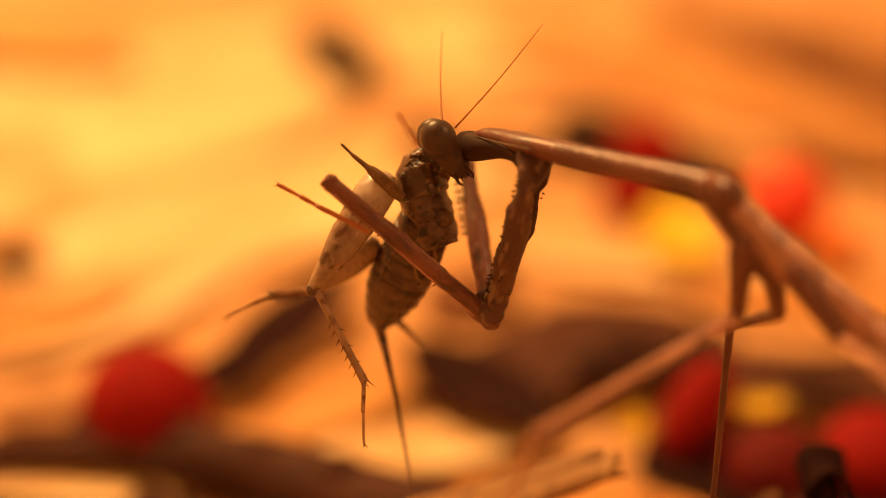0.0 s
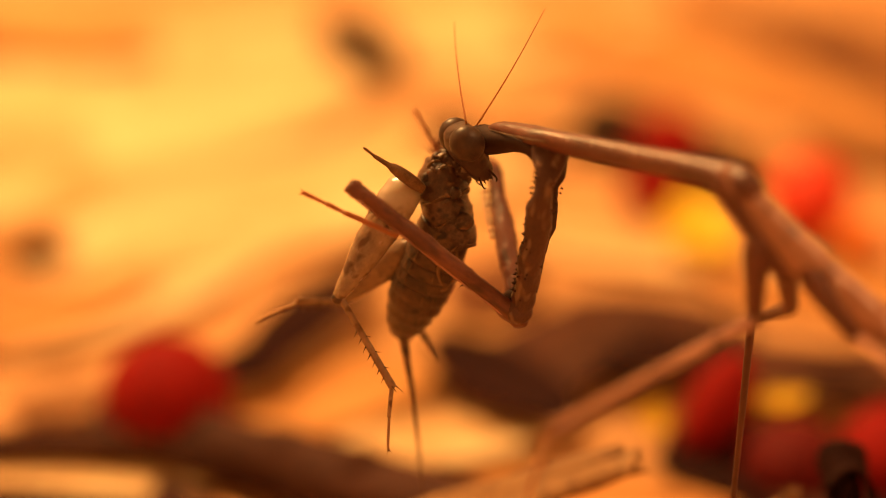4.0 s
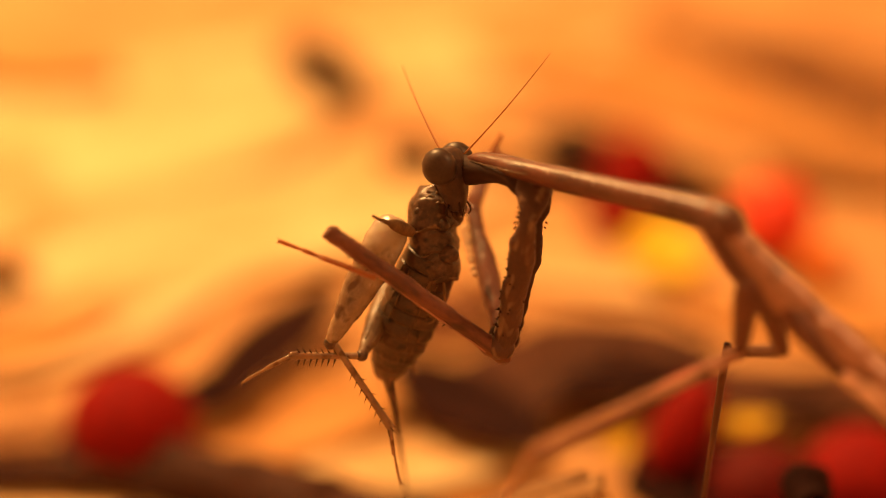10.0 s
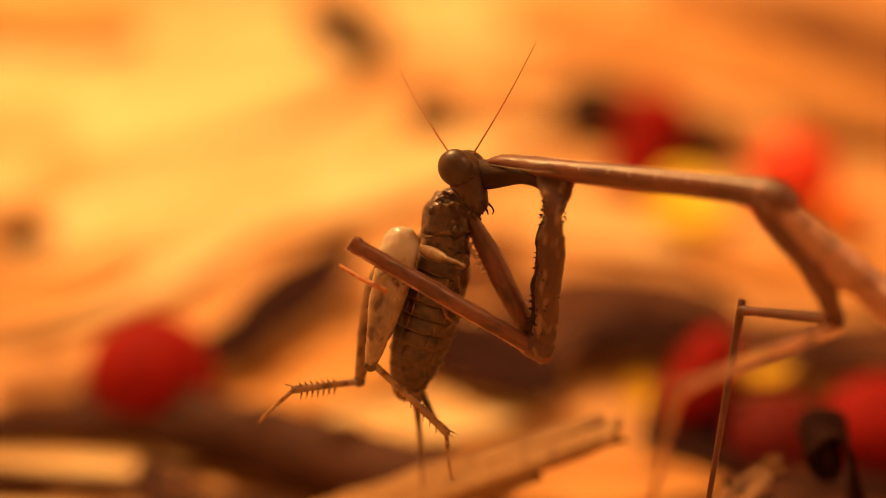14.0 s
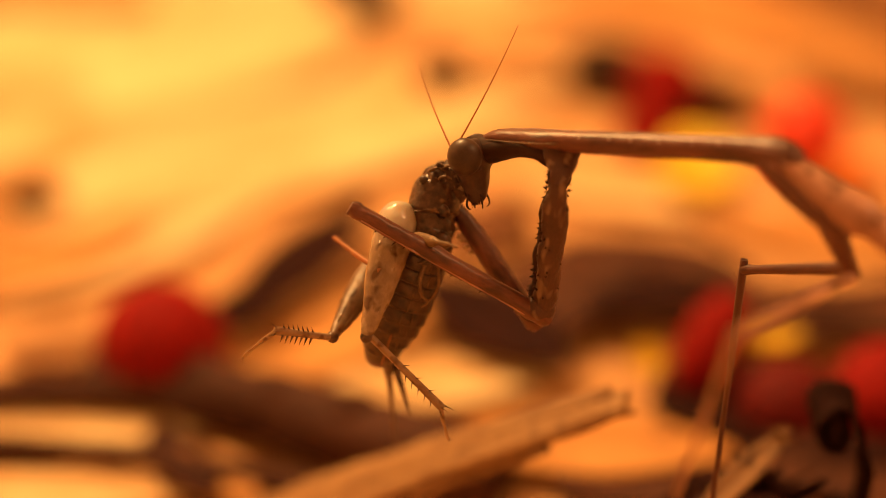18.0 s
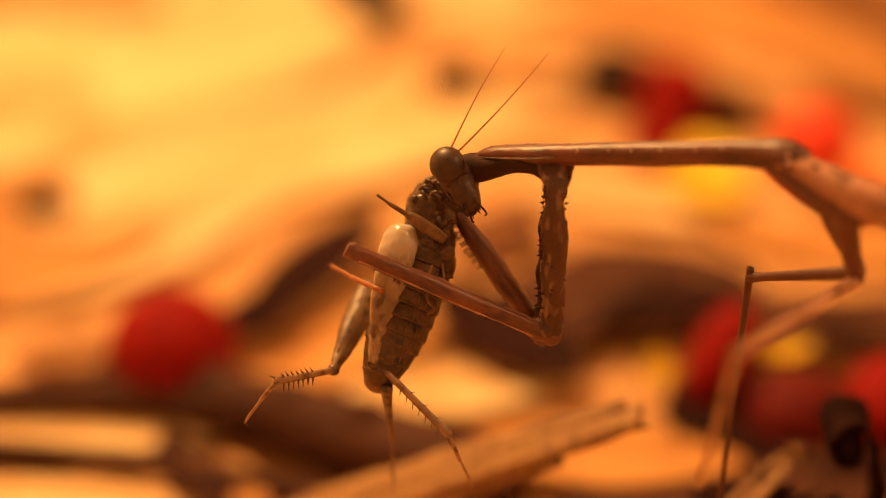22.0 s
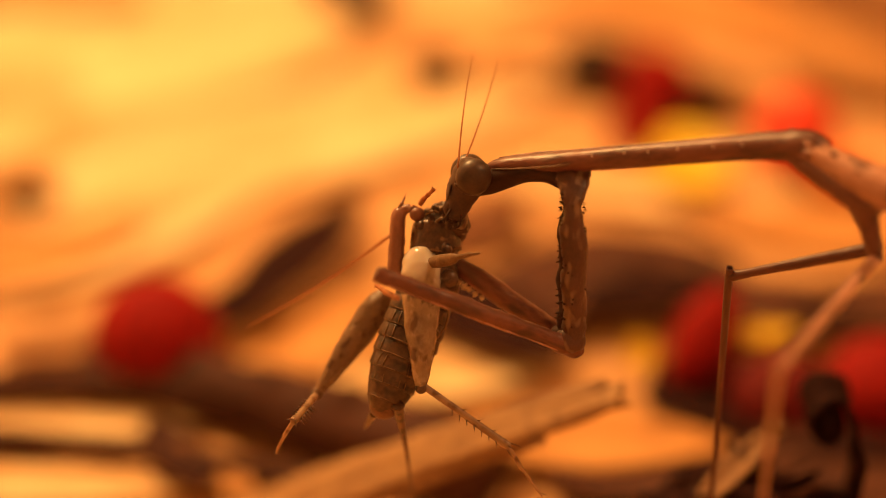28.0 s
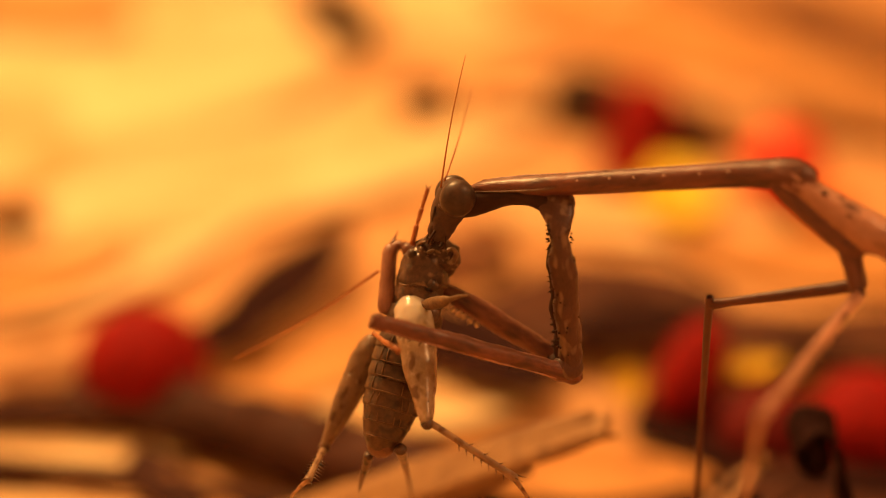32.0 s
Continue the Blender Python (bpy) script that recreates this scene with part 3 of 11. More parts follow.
def heap():
    """A heap of dead leaf scraps: a dark core with crumpled scraps on it."""
    ob = thing("leaf_heap", (0.0232, 0.1635, 0.0), "dark heap of crumpled dead leaves and crumbs", "leaf heap")
    bm = bmesh.new()
    blob(bm, (0, 0, 0), (10.5, 9.5, 15.0), 40)
    for v in bm.verts:
        q = v.co / MM
        v.co += (noise.noise_vector(q * 0.16) * 2.6 + noise.noise_vector(q * 0.6) * 0.9) * MM
        v.co.z = max(v.co.z, -0.002)
    part("core", bm, CURL_LEAF, ob)
    for i in range(60):
        a, h = random.uniform(0, 6.28), random.uniform(0.25, 1.0)
        s = math.sqrt(1 - h * h)
        at = Vector((10.5 * s * math.cos(a), 9.5 * s * math.sin(a), 15.2 * h)) * MM
        scrap = part("scrap", leaf_bm(random.uniform(4, 8), random.uniform(1.6, 3.6), 0.10, 0.3, 0.15, 0.5, 1.0, i + 50, 10, 4), BROWN_LEAF if i % 9 == 0 else (POD_LEAF if i % 3 == 0 else DARK_LEAF), ob)
        scrap.matrix_local = Matrix.Translation(at) @ Euler((random.uniform(-0.8, 0.8), random.uniform(-0.8, 0.8), random.uniform(0, 6.28))).to_matrix().to_4x4()


heap()


def curled_leaf():
    """A dead leaf that stands up from the heap and rolls over into a hook."""
    ob = thing("curled_leaf", (0.0296, 0.1655, 0.0120), "dark brown curled dead leaf standing on the heap", "leaf")
    line = bend([(1.6, 0, -1.5), (1.5, 0, 3.0), (1.7, 0.2, 6.4)], 5)[:-1]
    for i in range(27):
        a = radians(-8 + 520 * i / 26)
        r = 1.8 - 1.45 * i / 26
        line.append(Vector((-0.35 + r * math.cos(a), 2.6, 7.4 + 1.15 * r * math.sin(a))))
    n, m = len(line), 8
    bm = bmesh.new()
    outer, inner = [], []
    for i, p in enumerate(line):
        d = (line[min(i + 1, n - 1)] - line[max(i - 1, 0)]).normalized()
        out = Vector((d.z, 0, -d.x))
        half = 2.6 * (1 - 0.45 * (i / (n - 1)) ** 2) * (1 + 0.15 * math.sin(i * 0.8))
        ro, ri = [], []
        for k in range(m + 1):
            v = 2 * k / m - 1
            q = Vector((p.x, p.y, p.z)) + Vector((0, half * v, 0)) + out * (0.35 * v * v) + noise.noise_vector(Vector((i * 0.25, k * 0.5, 4))) * 0.4
            ro.append(bm.verts.new((q + out * 0.16) * MM))
            ri.append(bm.verts.new((q - out * 0.16) * MM))
        outer.append(ro)
        inner.append(ri)
    for i in range(n - 1):
        for k in range(m):
            bm.faces.new((outer[i][k], outer[i][k + 1], outer[i + 1][k + 1], outer[i + 1][k]))
            bm.faces.new((inner[i][k], inner[i + 1][k], inner[i + 1][k + 1], inner[i][k + 1]))
        for k in (0, m):
            bm.faces.new((outer[i][k], outer[i + 1][k], inner[i + 1][k], inner[i][k]))
    for i in (0, n - 1):
        for k in range(m):
            bm.faces.new((outer[i][k], inner[i][k], inner[i][k + 1], outer[i][k + 1]))
    part("blade", bm, CURL_LEAF, ob)
    part("inner_roll", blob(bmesh.new(), (-0.35, 2.4, 7.3), (1.5, 2.4, 1.65), 18, 0.5, 6), CURL_LEAF, ob, "black inner turn of the roll")
    rib = [p + Vector((0, -1.2, 0)) for p in line[:22]]
    part("midrib", pathtube(rib, [0.34 - 0.01 * i for i in range(22)], 6), POD_LEAF, ob)


curled_leaf()


def shred():
    ob = thing("leaf_shred", (0.0220, 0.1640, 0.0168), "torn tan shred of dry leaf on the dark heap", "leaf")
    ob.rotation_euler = (radians(24), radians(-25), radians(38))
    part("blade", leaf_bm(9, 2.3, 0.05, 0.2, 0.25, 0.35, 1.4, 31), STRAW_DARK, ob)
    bm = bmesh.new()
    for i in range(14):
        y = random.uniform(-0.9, 0.9)
        spike(bm, (4.1, y * 0.8, 0.6), (random.uniform(4.6, 5.6), y + random.uniform(-0.4, 0.4), random.uniform(0.4, 1.3)), 0.16)
    part("torn_fibres", bm, STRAW_DARK, ob)


shred()

# ---- the mantis ----
mantis = thing("mantis", (0.025, 0.165, 0.0), "slender reddish-brown praying mantis nymph eating a cricket", "mantis")


def spine_parts(rows, material, owner):
    for row in rows:
        part("spine", spikes([row]), material, owner)


def limb(key, name, bm, material, owner, label=""):
    ob = part(name, bm, material, owner, label)
    MOVING[key] = ob
    return ob


pron = limb("pronotum", "pronotum", tube([(-1.0, 0, -0.1, 0.4, 0.3), (-0.6, 0, -0.03, 0.62, 0.44), (0.4, 0, 0.05, 0.82, 0.6), (2.2, 0, 0, 0.95, 0.72), (3.8, 0, -0.08, 1.1, 0.84), (5.2, 0, 0, 0.95, 0.76), (7.5, 0, 0.0, 0.78, 0.78), (14, 0, 0.02, 0.78, 0.82), (18, 0, 0.02, 0.84, 0.88), (20, 0, -0.08, 0.92, 1.0), (21.6, 0, -0.28, 1.0, 1.2), (22.6, 0, -0.42, 0.95, 1.15), (23.4, 0, -0.5, 0.5, 0.6)], 18, 4, 0.05, 1), MANTIS, mantis, "long rod-like reddish-brown thorax shield")
bm = bmesh.new()
for i, x in enumerate((7.0, 9.3, 11.0, 13.1, 15.6, 17.6, 19.6)):
    blob(bm, (x, -0.74 - 0.02 * max(0, i - 3), 0.22 + 0.03 * (i % 2)), (0.09, 0.07, 0.07), 8)
part("pale_dots", bm, CREAM, pron, "row of tiny cream dots")
part("prosternum", tube([(-2.4, 0, -0.95, 0.6, 1.0), (-1.2, 0, -0.9, 0.85, 1.1), (0, 0, -0.78, 0.9, 0.95), (1.6, 0, -0.62, 0.95, 0.66), (3.2, 0, -0.75, 0.95, 0.6), (4.2, 0, -1.1, 0.8, 0.75), (4.9, 0, -1.3, 0.5, 0.6)], 14, 4, 0.06, 5), MANTIS_DARK, pron, "dark toothed underside of the neck")
part("pale_edge", pathtube(bend([(-0.4, -0.72, -0.16), (1.2, -0.93, -0.26), (2.8, -1.05, -0.30), (4.2, -1.08, -0.30), (5.4, -0.92, -0.22)], 4), [0.03 + 0.03 * math.sin(math.pi * i / 16) for i in range(17)], 8), PALE_RIM, pron, "thin pale rim of the shield")
part("shield_keel", tube([(0.0, 0, 0.58, 0.10, 0.06), (3.0, 0, 0.74, 0.16, 0.10), (6.0, 0, 0.74, 0.14, 0.10), (14.0, 0, 0.80, 0.16, 0.10), (21.0, 0, 0.90, 0.22, 0.12), (22.4, 0, 0.72, 0.2, 0.1)], 10, 4, 0.05, 3), MANTIS, pron, "low ridge along the back")
bm = bmesh.new()
for i in range(17):
    x = -0.6 + i * 0.25
    z = -1.08 + 0.02 * abs(i - 8) * (-0.6 if i > 8 else -0.3)
    spike(bm, (x, -0.25, z), (x - 0.05, -0.3, z - 0.2), 0.07)
for i in range(26):
    x = 6 + i * 0.62 + random.uniform(-0.2, 0.2)
    blob(bm, (x, random.uniform(-0.3, 0.1), 0.78 + 0.003 * i), (0.07, 0.07, 0.06), 6)
part("teeth", bm, MANTIS_DARK, pron, "fine dark teeth along the edges")

thorax = limb("trunk", "hind_thorax", tube([(-1.8, 0, 0.1, 0.4, 0.4), (-0.8, 0, 0.0, 0.75, 0.65), (0.8, 0, -0.12, 1.0, 0.92), (2.6, 0, -0.3, 1.15, 1.2), (5.0, 0, -0.4, 1.3, 1.42), (6.6, 0, -0.3, 1.3, 1.4), (7.4, 0, -0.22, 1.12, 1.2), (9.2, 0, -0.2, 1.25, 1.32)], 20, 6, 0.10, 2), ABDOMEN, mantis, "ridged reddish-brown hind thorax")
for i in range(8):
    x0 = 8.6 + i * 3.2
    r = 1.25 + 0.26 * math.sin(math.pi * min(1, (i + 1) / 7.5))
    part("abdomen_segment", tube([(x0, 0, -0.2, r * 0.95, r * 0.95), (x0 + 1.6, 0, -0.2, r, r), (x0 + 3.3, 0, -0.2, r * 1.03, r * 1.03), (x0 + 3.4, 0, -0.2, r * 0.8, r * 0.8)], 20, 3, 0.06, i), ABDOMEN, thorax)
part("leg_base", tube([(-1.5, 0, -0.6, 0.6, 0.5), (-0.4, 0, -0.85, 0.75, 0.65), (0.9, 0, -1.05, 0.85, 0.78), (2.6, 0, -1.35, 0.9, 0.82), (4.4, 0, -1.6, 0.9, 0.85), (5.7, 0, -1.75, 0.7, 0.75), (6.5, 0, -1.6, 0.3, 0.35)], 16, 5, 0.08, 8), MANTIS, thorax, "wrinkled brown base of the legs")
bm = bmesh.new()
for x, y, z, r in ((-0.9, -0.3, 0.72, 0.24), (-0.2, -0.35, 0.74, 0.3), (0.5, -0.4, 0.66, 0.2), (-1.6, -0.2, 0.74, 0.16), (0.2, -0.8, 0.2, 0.3)):
    blob(bm, (x, y, z), (r * 1.3, r, r * 0.75), 10, 0.08, x)
part("knobs", bm, ABDOMEN, thorax, "pale knobs at the joint")
for i in range(9):
    a = radians(-70 + 17 * i)
    x = -0.9 + 0.42 * (i % 4) + 0.2 * (i // 4)
    line = bend([(x - 0.5, -0.8 * math.cos(a), 0.72 * math.sin(a)), (x + 0.2, -0.98 * math.cos(a + 0.1), 0.86 * math.sin(a + 0.1)), (x + 1.0, -1.0 * math.cos(a + 0.3), 0.9 * math.sin(a + 0.3) - 0.1)], 4)
    part("wrinkle", pathtube(line, [0.05 + 0.09 * math.sin(math.pi * k / 8) for k in range(9)], 8, 0.05, i), ABDOMEN if i % 2 else MANTIS, thorax, "raised wrinkle of the joint skin")
for i in range(7):
    x = 2.2 + 1.1 * i
    a = radians(30 + 25 * math.sin(i * 2.1))
    part("dark_fleck", blob(bmesh.new(), (x, -1.18 * math.cos(a), 1.2 * math.sin(a) - 0.32), (0.28, 0.12, 0.12), 10, 0.06, i), MANTIS_DARK, thorax, "small dark fleck")

# head: x to the mouth, y across the eyes
head = limb("head", "head", tube([(-1.4, 0, 0, 0.8, 0.5), (-1.05, 0, 0, 1.5, 0.98), (-0.2, 0, 0, 1.72, 1.26), (0.7, 0, 0.02, 1.45, 1.24), (1.3, 0, 0.02, 1.12, 1.1), (1.9, 0, 0, 0.92, 0.95), (2.5, 0, -0.02, 0.78, 0.82), (2.95, 0, 0, 0.58, 0.58), (3.1, 0, 0, 0.25, 0.25)], 24, 5, 0.12, 3), HEAD, mantis, "triangular dark brown head")
for s in (1, -1):
    eye = part("eye", blob(bmesh.new(), (-0.3, 1.7 * s, 0.0), (1.33, 1.02, 1.25), 32), MANTIS_EYE, head, "large domed brown eye")
    part("eye_rim", tube([(0.62, 1.3 * s, 0, 0.55, 1.02), (0.75, 1.3 * s, 0, 0.5, 0.98), (0.86, 1.3 * s, 0, 0.3, 0.75)], 18, 2, 0.06, s), HEAD, eye)
    for k, (z, w) in enumerate(((0.35, 0.085), (-0.4, 0.07))):
        line = bend([(2.3, 0.45 * s, z), (2.9, 0.85 * s, z * 1.4), (3.3, 0.85 * s, z * 1.5), (3.5, 0.55 * s, z * 1.2)], 4)
        part("palp", pathtube(line, [w * (1.25 - 0.05 * i) for i in range(len(line))], 8), MANTIS_DARK, head, "curved jointed feeler of the mouth")
    part("mandible", spikes([((2.6, 0.42 * s, 0.05), (3.35, 0.08 * s, 0.0), 0.3), ((2.8, 0.4 * s, -0.2), (3.4, 0.3 * s, -0.3), 0.14), ((2.8, 0.45 * s, 0.25), (3.45, 0.45 * s, 0.3), 0.12)]), MANTIS_DARK, head)
part("upper_lip", tube([(1.9, 0, 0.5, 0.6, 0.3), (2.6, 0, 0.5, 0.55, 0.28), (3.15, 0, 0.25, 0.34, 0.16), (3.3, 0, 0.2, 0.12, 0.08)], 14, 3, 0.05, 2), MANTIS_DARK, head)
part("brow_shield", tube([(0.5, 0, 1.1, 0.35, 0.12), (1.0, 0, 1.04, 0.75, 0.16), (1.6, 0, 0.9, 0.6, 0.14), (2.0, 0, 0.8, 0.35, 0.1)], 12, 3), HEAD, head)
for k in "12":
    pts = [(-0.6 + 9.5 * u, 0, 0.14 * math.sin(math.pi * u) * (1 if k == "1" else -1)) for u in [i / 16 for i in range(17)]]
    bm = loft(bmesh.new(), [(x, y, z, 0.08 - 0.05 * i / 16, 0.08 - 0.05 * i / 16) for i, (x, y, z) in enumerate(pts)], 6)
    limb("antenna" + k, "antenna", bm, HAIR, mantis, "thread-thin brown antenna")


def raptor(tag, far):
    # the far coxa and joint use dark cuticle, their shade put into the colour
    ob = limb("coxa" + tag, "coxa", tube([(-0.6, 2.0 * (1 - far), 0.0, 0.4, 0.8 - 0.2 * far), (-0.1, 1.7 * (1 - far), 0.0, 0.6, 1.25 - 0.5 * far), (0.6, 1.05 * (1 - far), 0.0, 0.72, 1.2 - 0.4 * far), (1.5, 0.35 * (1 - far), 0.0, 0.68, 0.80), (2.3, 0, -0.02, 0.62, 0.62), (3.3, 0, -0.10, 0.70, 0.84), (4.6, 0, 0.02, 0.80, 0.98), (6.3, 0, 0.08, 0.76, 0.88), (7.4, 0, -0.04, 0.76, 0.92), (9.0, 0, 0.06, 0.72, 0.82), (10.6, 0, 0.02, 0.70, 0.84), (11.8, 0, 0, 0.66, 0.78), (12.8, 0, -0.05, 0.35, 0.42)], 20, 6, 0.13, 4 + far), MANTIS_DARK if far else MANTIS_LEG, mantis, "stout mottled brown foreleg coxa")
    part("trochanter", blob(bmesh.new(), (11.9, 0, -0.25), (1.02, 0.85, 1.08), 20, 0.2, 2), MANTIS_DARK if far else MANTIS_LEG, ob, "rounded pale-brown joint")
    rows = []
    x = 1.1
    while x < 11:
        h = random.uniform(0.12, 0.26)
        rows.append(((x, -0.15 + random.uniform(-0.2, 0.2), -0.74), (x + random.uniform(-0.1, 0.15), -0.2, -0.84 - h), random.uniform(0.09, 0.16)))
        x += random.uniform(0.35, 0.9)
    for i in range(9):
        x = random.uniform(1.8, 11)
        rows.append(((x, -0.3, 0.72), (x + 0.1, -0.35, 0.84 + random.uniform(0.05, 0.15)), 0.10))
    part("teeth", spikes(rows), MANTIS_DARK, ob, "short dark teeth")
    warts = bmesh.new()
    for i in range(16):
        a = random.uniform(-1.2, 1.2)
        blob(warts, (random.uniform(1, 11.5), -0.76 * math.cos(a), 0.84 * math.sin(a)), (0.09, 0.05, 0.07), 6)
    part("warts", warts, MANTIS_DARK, ob)
    n = 12.3 if far else 15.6
    w = 0.16 * far
    ob = limb("femur" + tag, "femur", tube([(-0.7, 0, 0.05, 0.35, 0.4), (-0.2, 0, 0.06, 0.64, 0.68), (0.9, 0, 0.05, 0.66, 0.70), (1.9, 0, 0.02, 0.60 + w, 0.60 + w), (n * 0.25, 0, 0.0, 0.60 + w, 0.61 + w), (n * 0.4, 0, 0.04, 0.60 + w, 0.65 + w), (n * 0.6, 0, 0, 0.58 + w, 0.64 + w), (n * 0.78, 0, 0.03, 0.52, 0.58), (n - 1.0, 0, 0, 0.48, 0.55), (n - 0.3, 0, 0.02, 0.48, 0.60), (n + 0.1, 0, 0, 0.30, 0.4)], 20, 6, 0.10, 6 + far), MANTIS, mantis, "long reddish-brown spined foreleg femur")
    rows = []
    for i in range(12):
        x = n * 0.30 + i * n * 0.05
        rows.append(((x, 0.1, 0.55), (x + 0.12, 0.15, 0.82 + (0.16 if i % 3 == 0 else 0)), 0.09))
    spine_parts(rows, MANTIS_DARK, ob)
    # spines of the far femur, the glints on them put in as cream
    for i in range(9 * far):
        x = 6.5 + 0.5 * i + 0.05 * (i % 3)
        part("pale_spine", spikes([((x, 0.2, 0.62), (x + 0.1, 0.1, 1.28 + 0.1 * (i % 2)), 0.17)]), CREAM, ob, "spine with its glint put in as cream")
        part("bead", blob(bmesh.new(), (x + 0.06, 0.2, 1.0 + 0.06 * (i % 2)), (0.22, 0.18, 0.2), 10, 0.05, i), CREAM, ob, "cream bead for the glint on a spine")
    if not far:
        # the light along the femur's top edge, put in as a paler strip
        part("lit_ridge", pathtube(bend([(1.2, -0.34, 0.56), (5.0, -0.36, 0.56), (9.5, -0.34, 0.55), (14.6, -0.3, 0.46)], 6), [0.05 + 0.03 * math.sin(k * 1.1) for k in range(19)], 8, 0.03, 1), ABDOMEN, ob, "lit upper edge put in as a paler ridge")
        part("tibia", tube([(n + 0.1, 0.1, 0.25, 0.3, 0.35), (n - 1, 0.2, 0.24, 0.36, 0.36), (n * 0.7, 0.3, 0.30, 0.32, 0.34), (n * 0.5, 0.3, 0.30, 0.18, 0.24), (n * 0.44, 0.3, 0.28, 0.05, 0.06)], 12), MANTIS, ob, "tibia folded against the femur")
    else:
        limb("tibia2", "tibia", tube([(-0.3, 0, 0, 0.4, 0.45), (0.5, 0, 0, 0.55, 0.6), (2.5, 0, 0, 0.52, 0.56), (4.2, 0, 0, 0.50, 0.54), (4.9, 0, -0.1, 0.3, 0.36)], 16, 4, 0.08), TIBIA, mantis)
        part("claw", pathtube(bend([(4.1, 0, -0.1), (4.75, 0, -0.4), (4.9, -0.1, -1.0), (4.6, -0.2, -1.6)], 4), [0.46 - 0.02 * i for i in range(13)], 12, 0.06, 2), TIBIA, MOVING["tibia2"], "hooked claw at the tip")
        part("joint", blob(bmesh.new(), (4.5, -0.25, -1.35), (0.5, 0.45, 0.55), 16, 0.12, 3), TIBIA, MOVING["tibia2"], "rounded pinkish joint")
        part("spur", spikes([((4.6, 0, 0.0), (6.0, 0, -0.55), 0.3)]), MANTIS, MOVING["tibia2"])
        spine_parts([((0.6 + i * 0.42, 0, -0.3), (0.7 + i * 0.42, 0, -0.62), 0.07) for i in range(9)], MANTIS_DARK, MOVING["tibia2"])
    tn = 4.2 if far else 4.9
    limb("tarsus" + tag, "tarsus", tube([(-0.1 - 2.3 * (1 - far), 0, 0, 0.2, 0.2), (tn * 0.3, 0, 0.06, 0.19, 0.19), (tn * 0.34, 0, 0.06, 0.13, 0.13), (tn * 0.6, 0, 0.02, 0.18, 0.18), (tn * 0.64, 0, 0.02, 0.12, 0.12), (tn * 0.94, 0, 0, 0.15, 0.16), (tn, 0, 0, 0.06, 0.06)], 10, 3), HAIR, mantis, "slim jointed foot")
    part("claw", spikes([((tn * 0.95, 0, 0.05), (tn + 0.25, 0, 0.28), 0.06), ((tn * 0.95, 0, -0.05), (tn + 0.3, 0, -0.2), 0.06)]), MANTIS_DARK, MOVING["tarsus" + tag])


raptor("", 0)
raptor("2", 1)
for q, nc, nf, nt in (("A", 3.6, 10.6, 25.0), ("B", 4.0, 20.0, 15.0), ("G", 4.0, 22.0, 9.0)):
    limb("leg%sc" % q, "leg_coxa", tube([(-1.6, 0, 0, 0.6, 0.6), (-0.8, 0, 0, 0.8, 0.85), (0.5, 0, 0, 0.78, 0.82), (nc * 0.6, 0, 0, 0.62, 0.64), (nc, 0, 0, 0.5, 0.52), (nc + 0.4, 0, 0, 0.25, 0.25)], 14, 4, 0.05), MANTIS, mantis)
    limb("leg%sf" % q, "leg_femur", tube([(-0.2, 0, 0, 0.3, 0.34), (0.5, 0, 0, 0.46, 0.48), (nf * 0.4, 0, 0, 0.38, 0.42), (nf * 0.85, 0, 0, 0.30, 0.32), (nf - 0.2, 0, 0, 0.36, 0.38), (nf + 0.2, 0, 0, 0.2, 0.2)], 14, 4, 0.04), THIN_LEG if q == "A" else ABDOMEN, mantis, "thin brown walking leg femur")
    limb("leg%st" % q, "leg_tibia", tube([(-0.25, 0, 0, 0.2, 0.2), (0.2, 0, 0, 0.30, 0.30), (nt * 0.5, 0, 0, 0.20, 0.20), (nt * 0.95, 0, 0, 0.20, 0.2), (nt + 0.2, 0, 0, 0.1, 0.1)], 12, 4, 0.03), THIN_LEG if q == "A" else ABDOMEN, mantis)

part("foot", pathtube(bend([(23.6, 0, 0), (25.3, 0.1, 0.4), (27.0, 0.2, 1.4), (28.6, 0.2, 2.6), (29.6, 0.2, 2.9)], 4), [0.26 - 0.008 * i for i in range(17)], 8, 0.04, 2), THIN_LEG, MOVING["legAt"], "slim jointed foot bent along the ground")

# ---- the cricket that it holds ----
def crumple(bm, amount):
    for v in bm.verts:
        v.co += noise.noise_vector(v.co / MM * 2.1) * amount * MM + noise.noise_vector(v.co / MM * 4.5) * amount * 0.5 * MM
    return bm


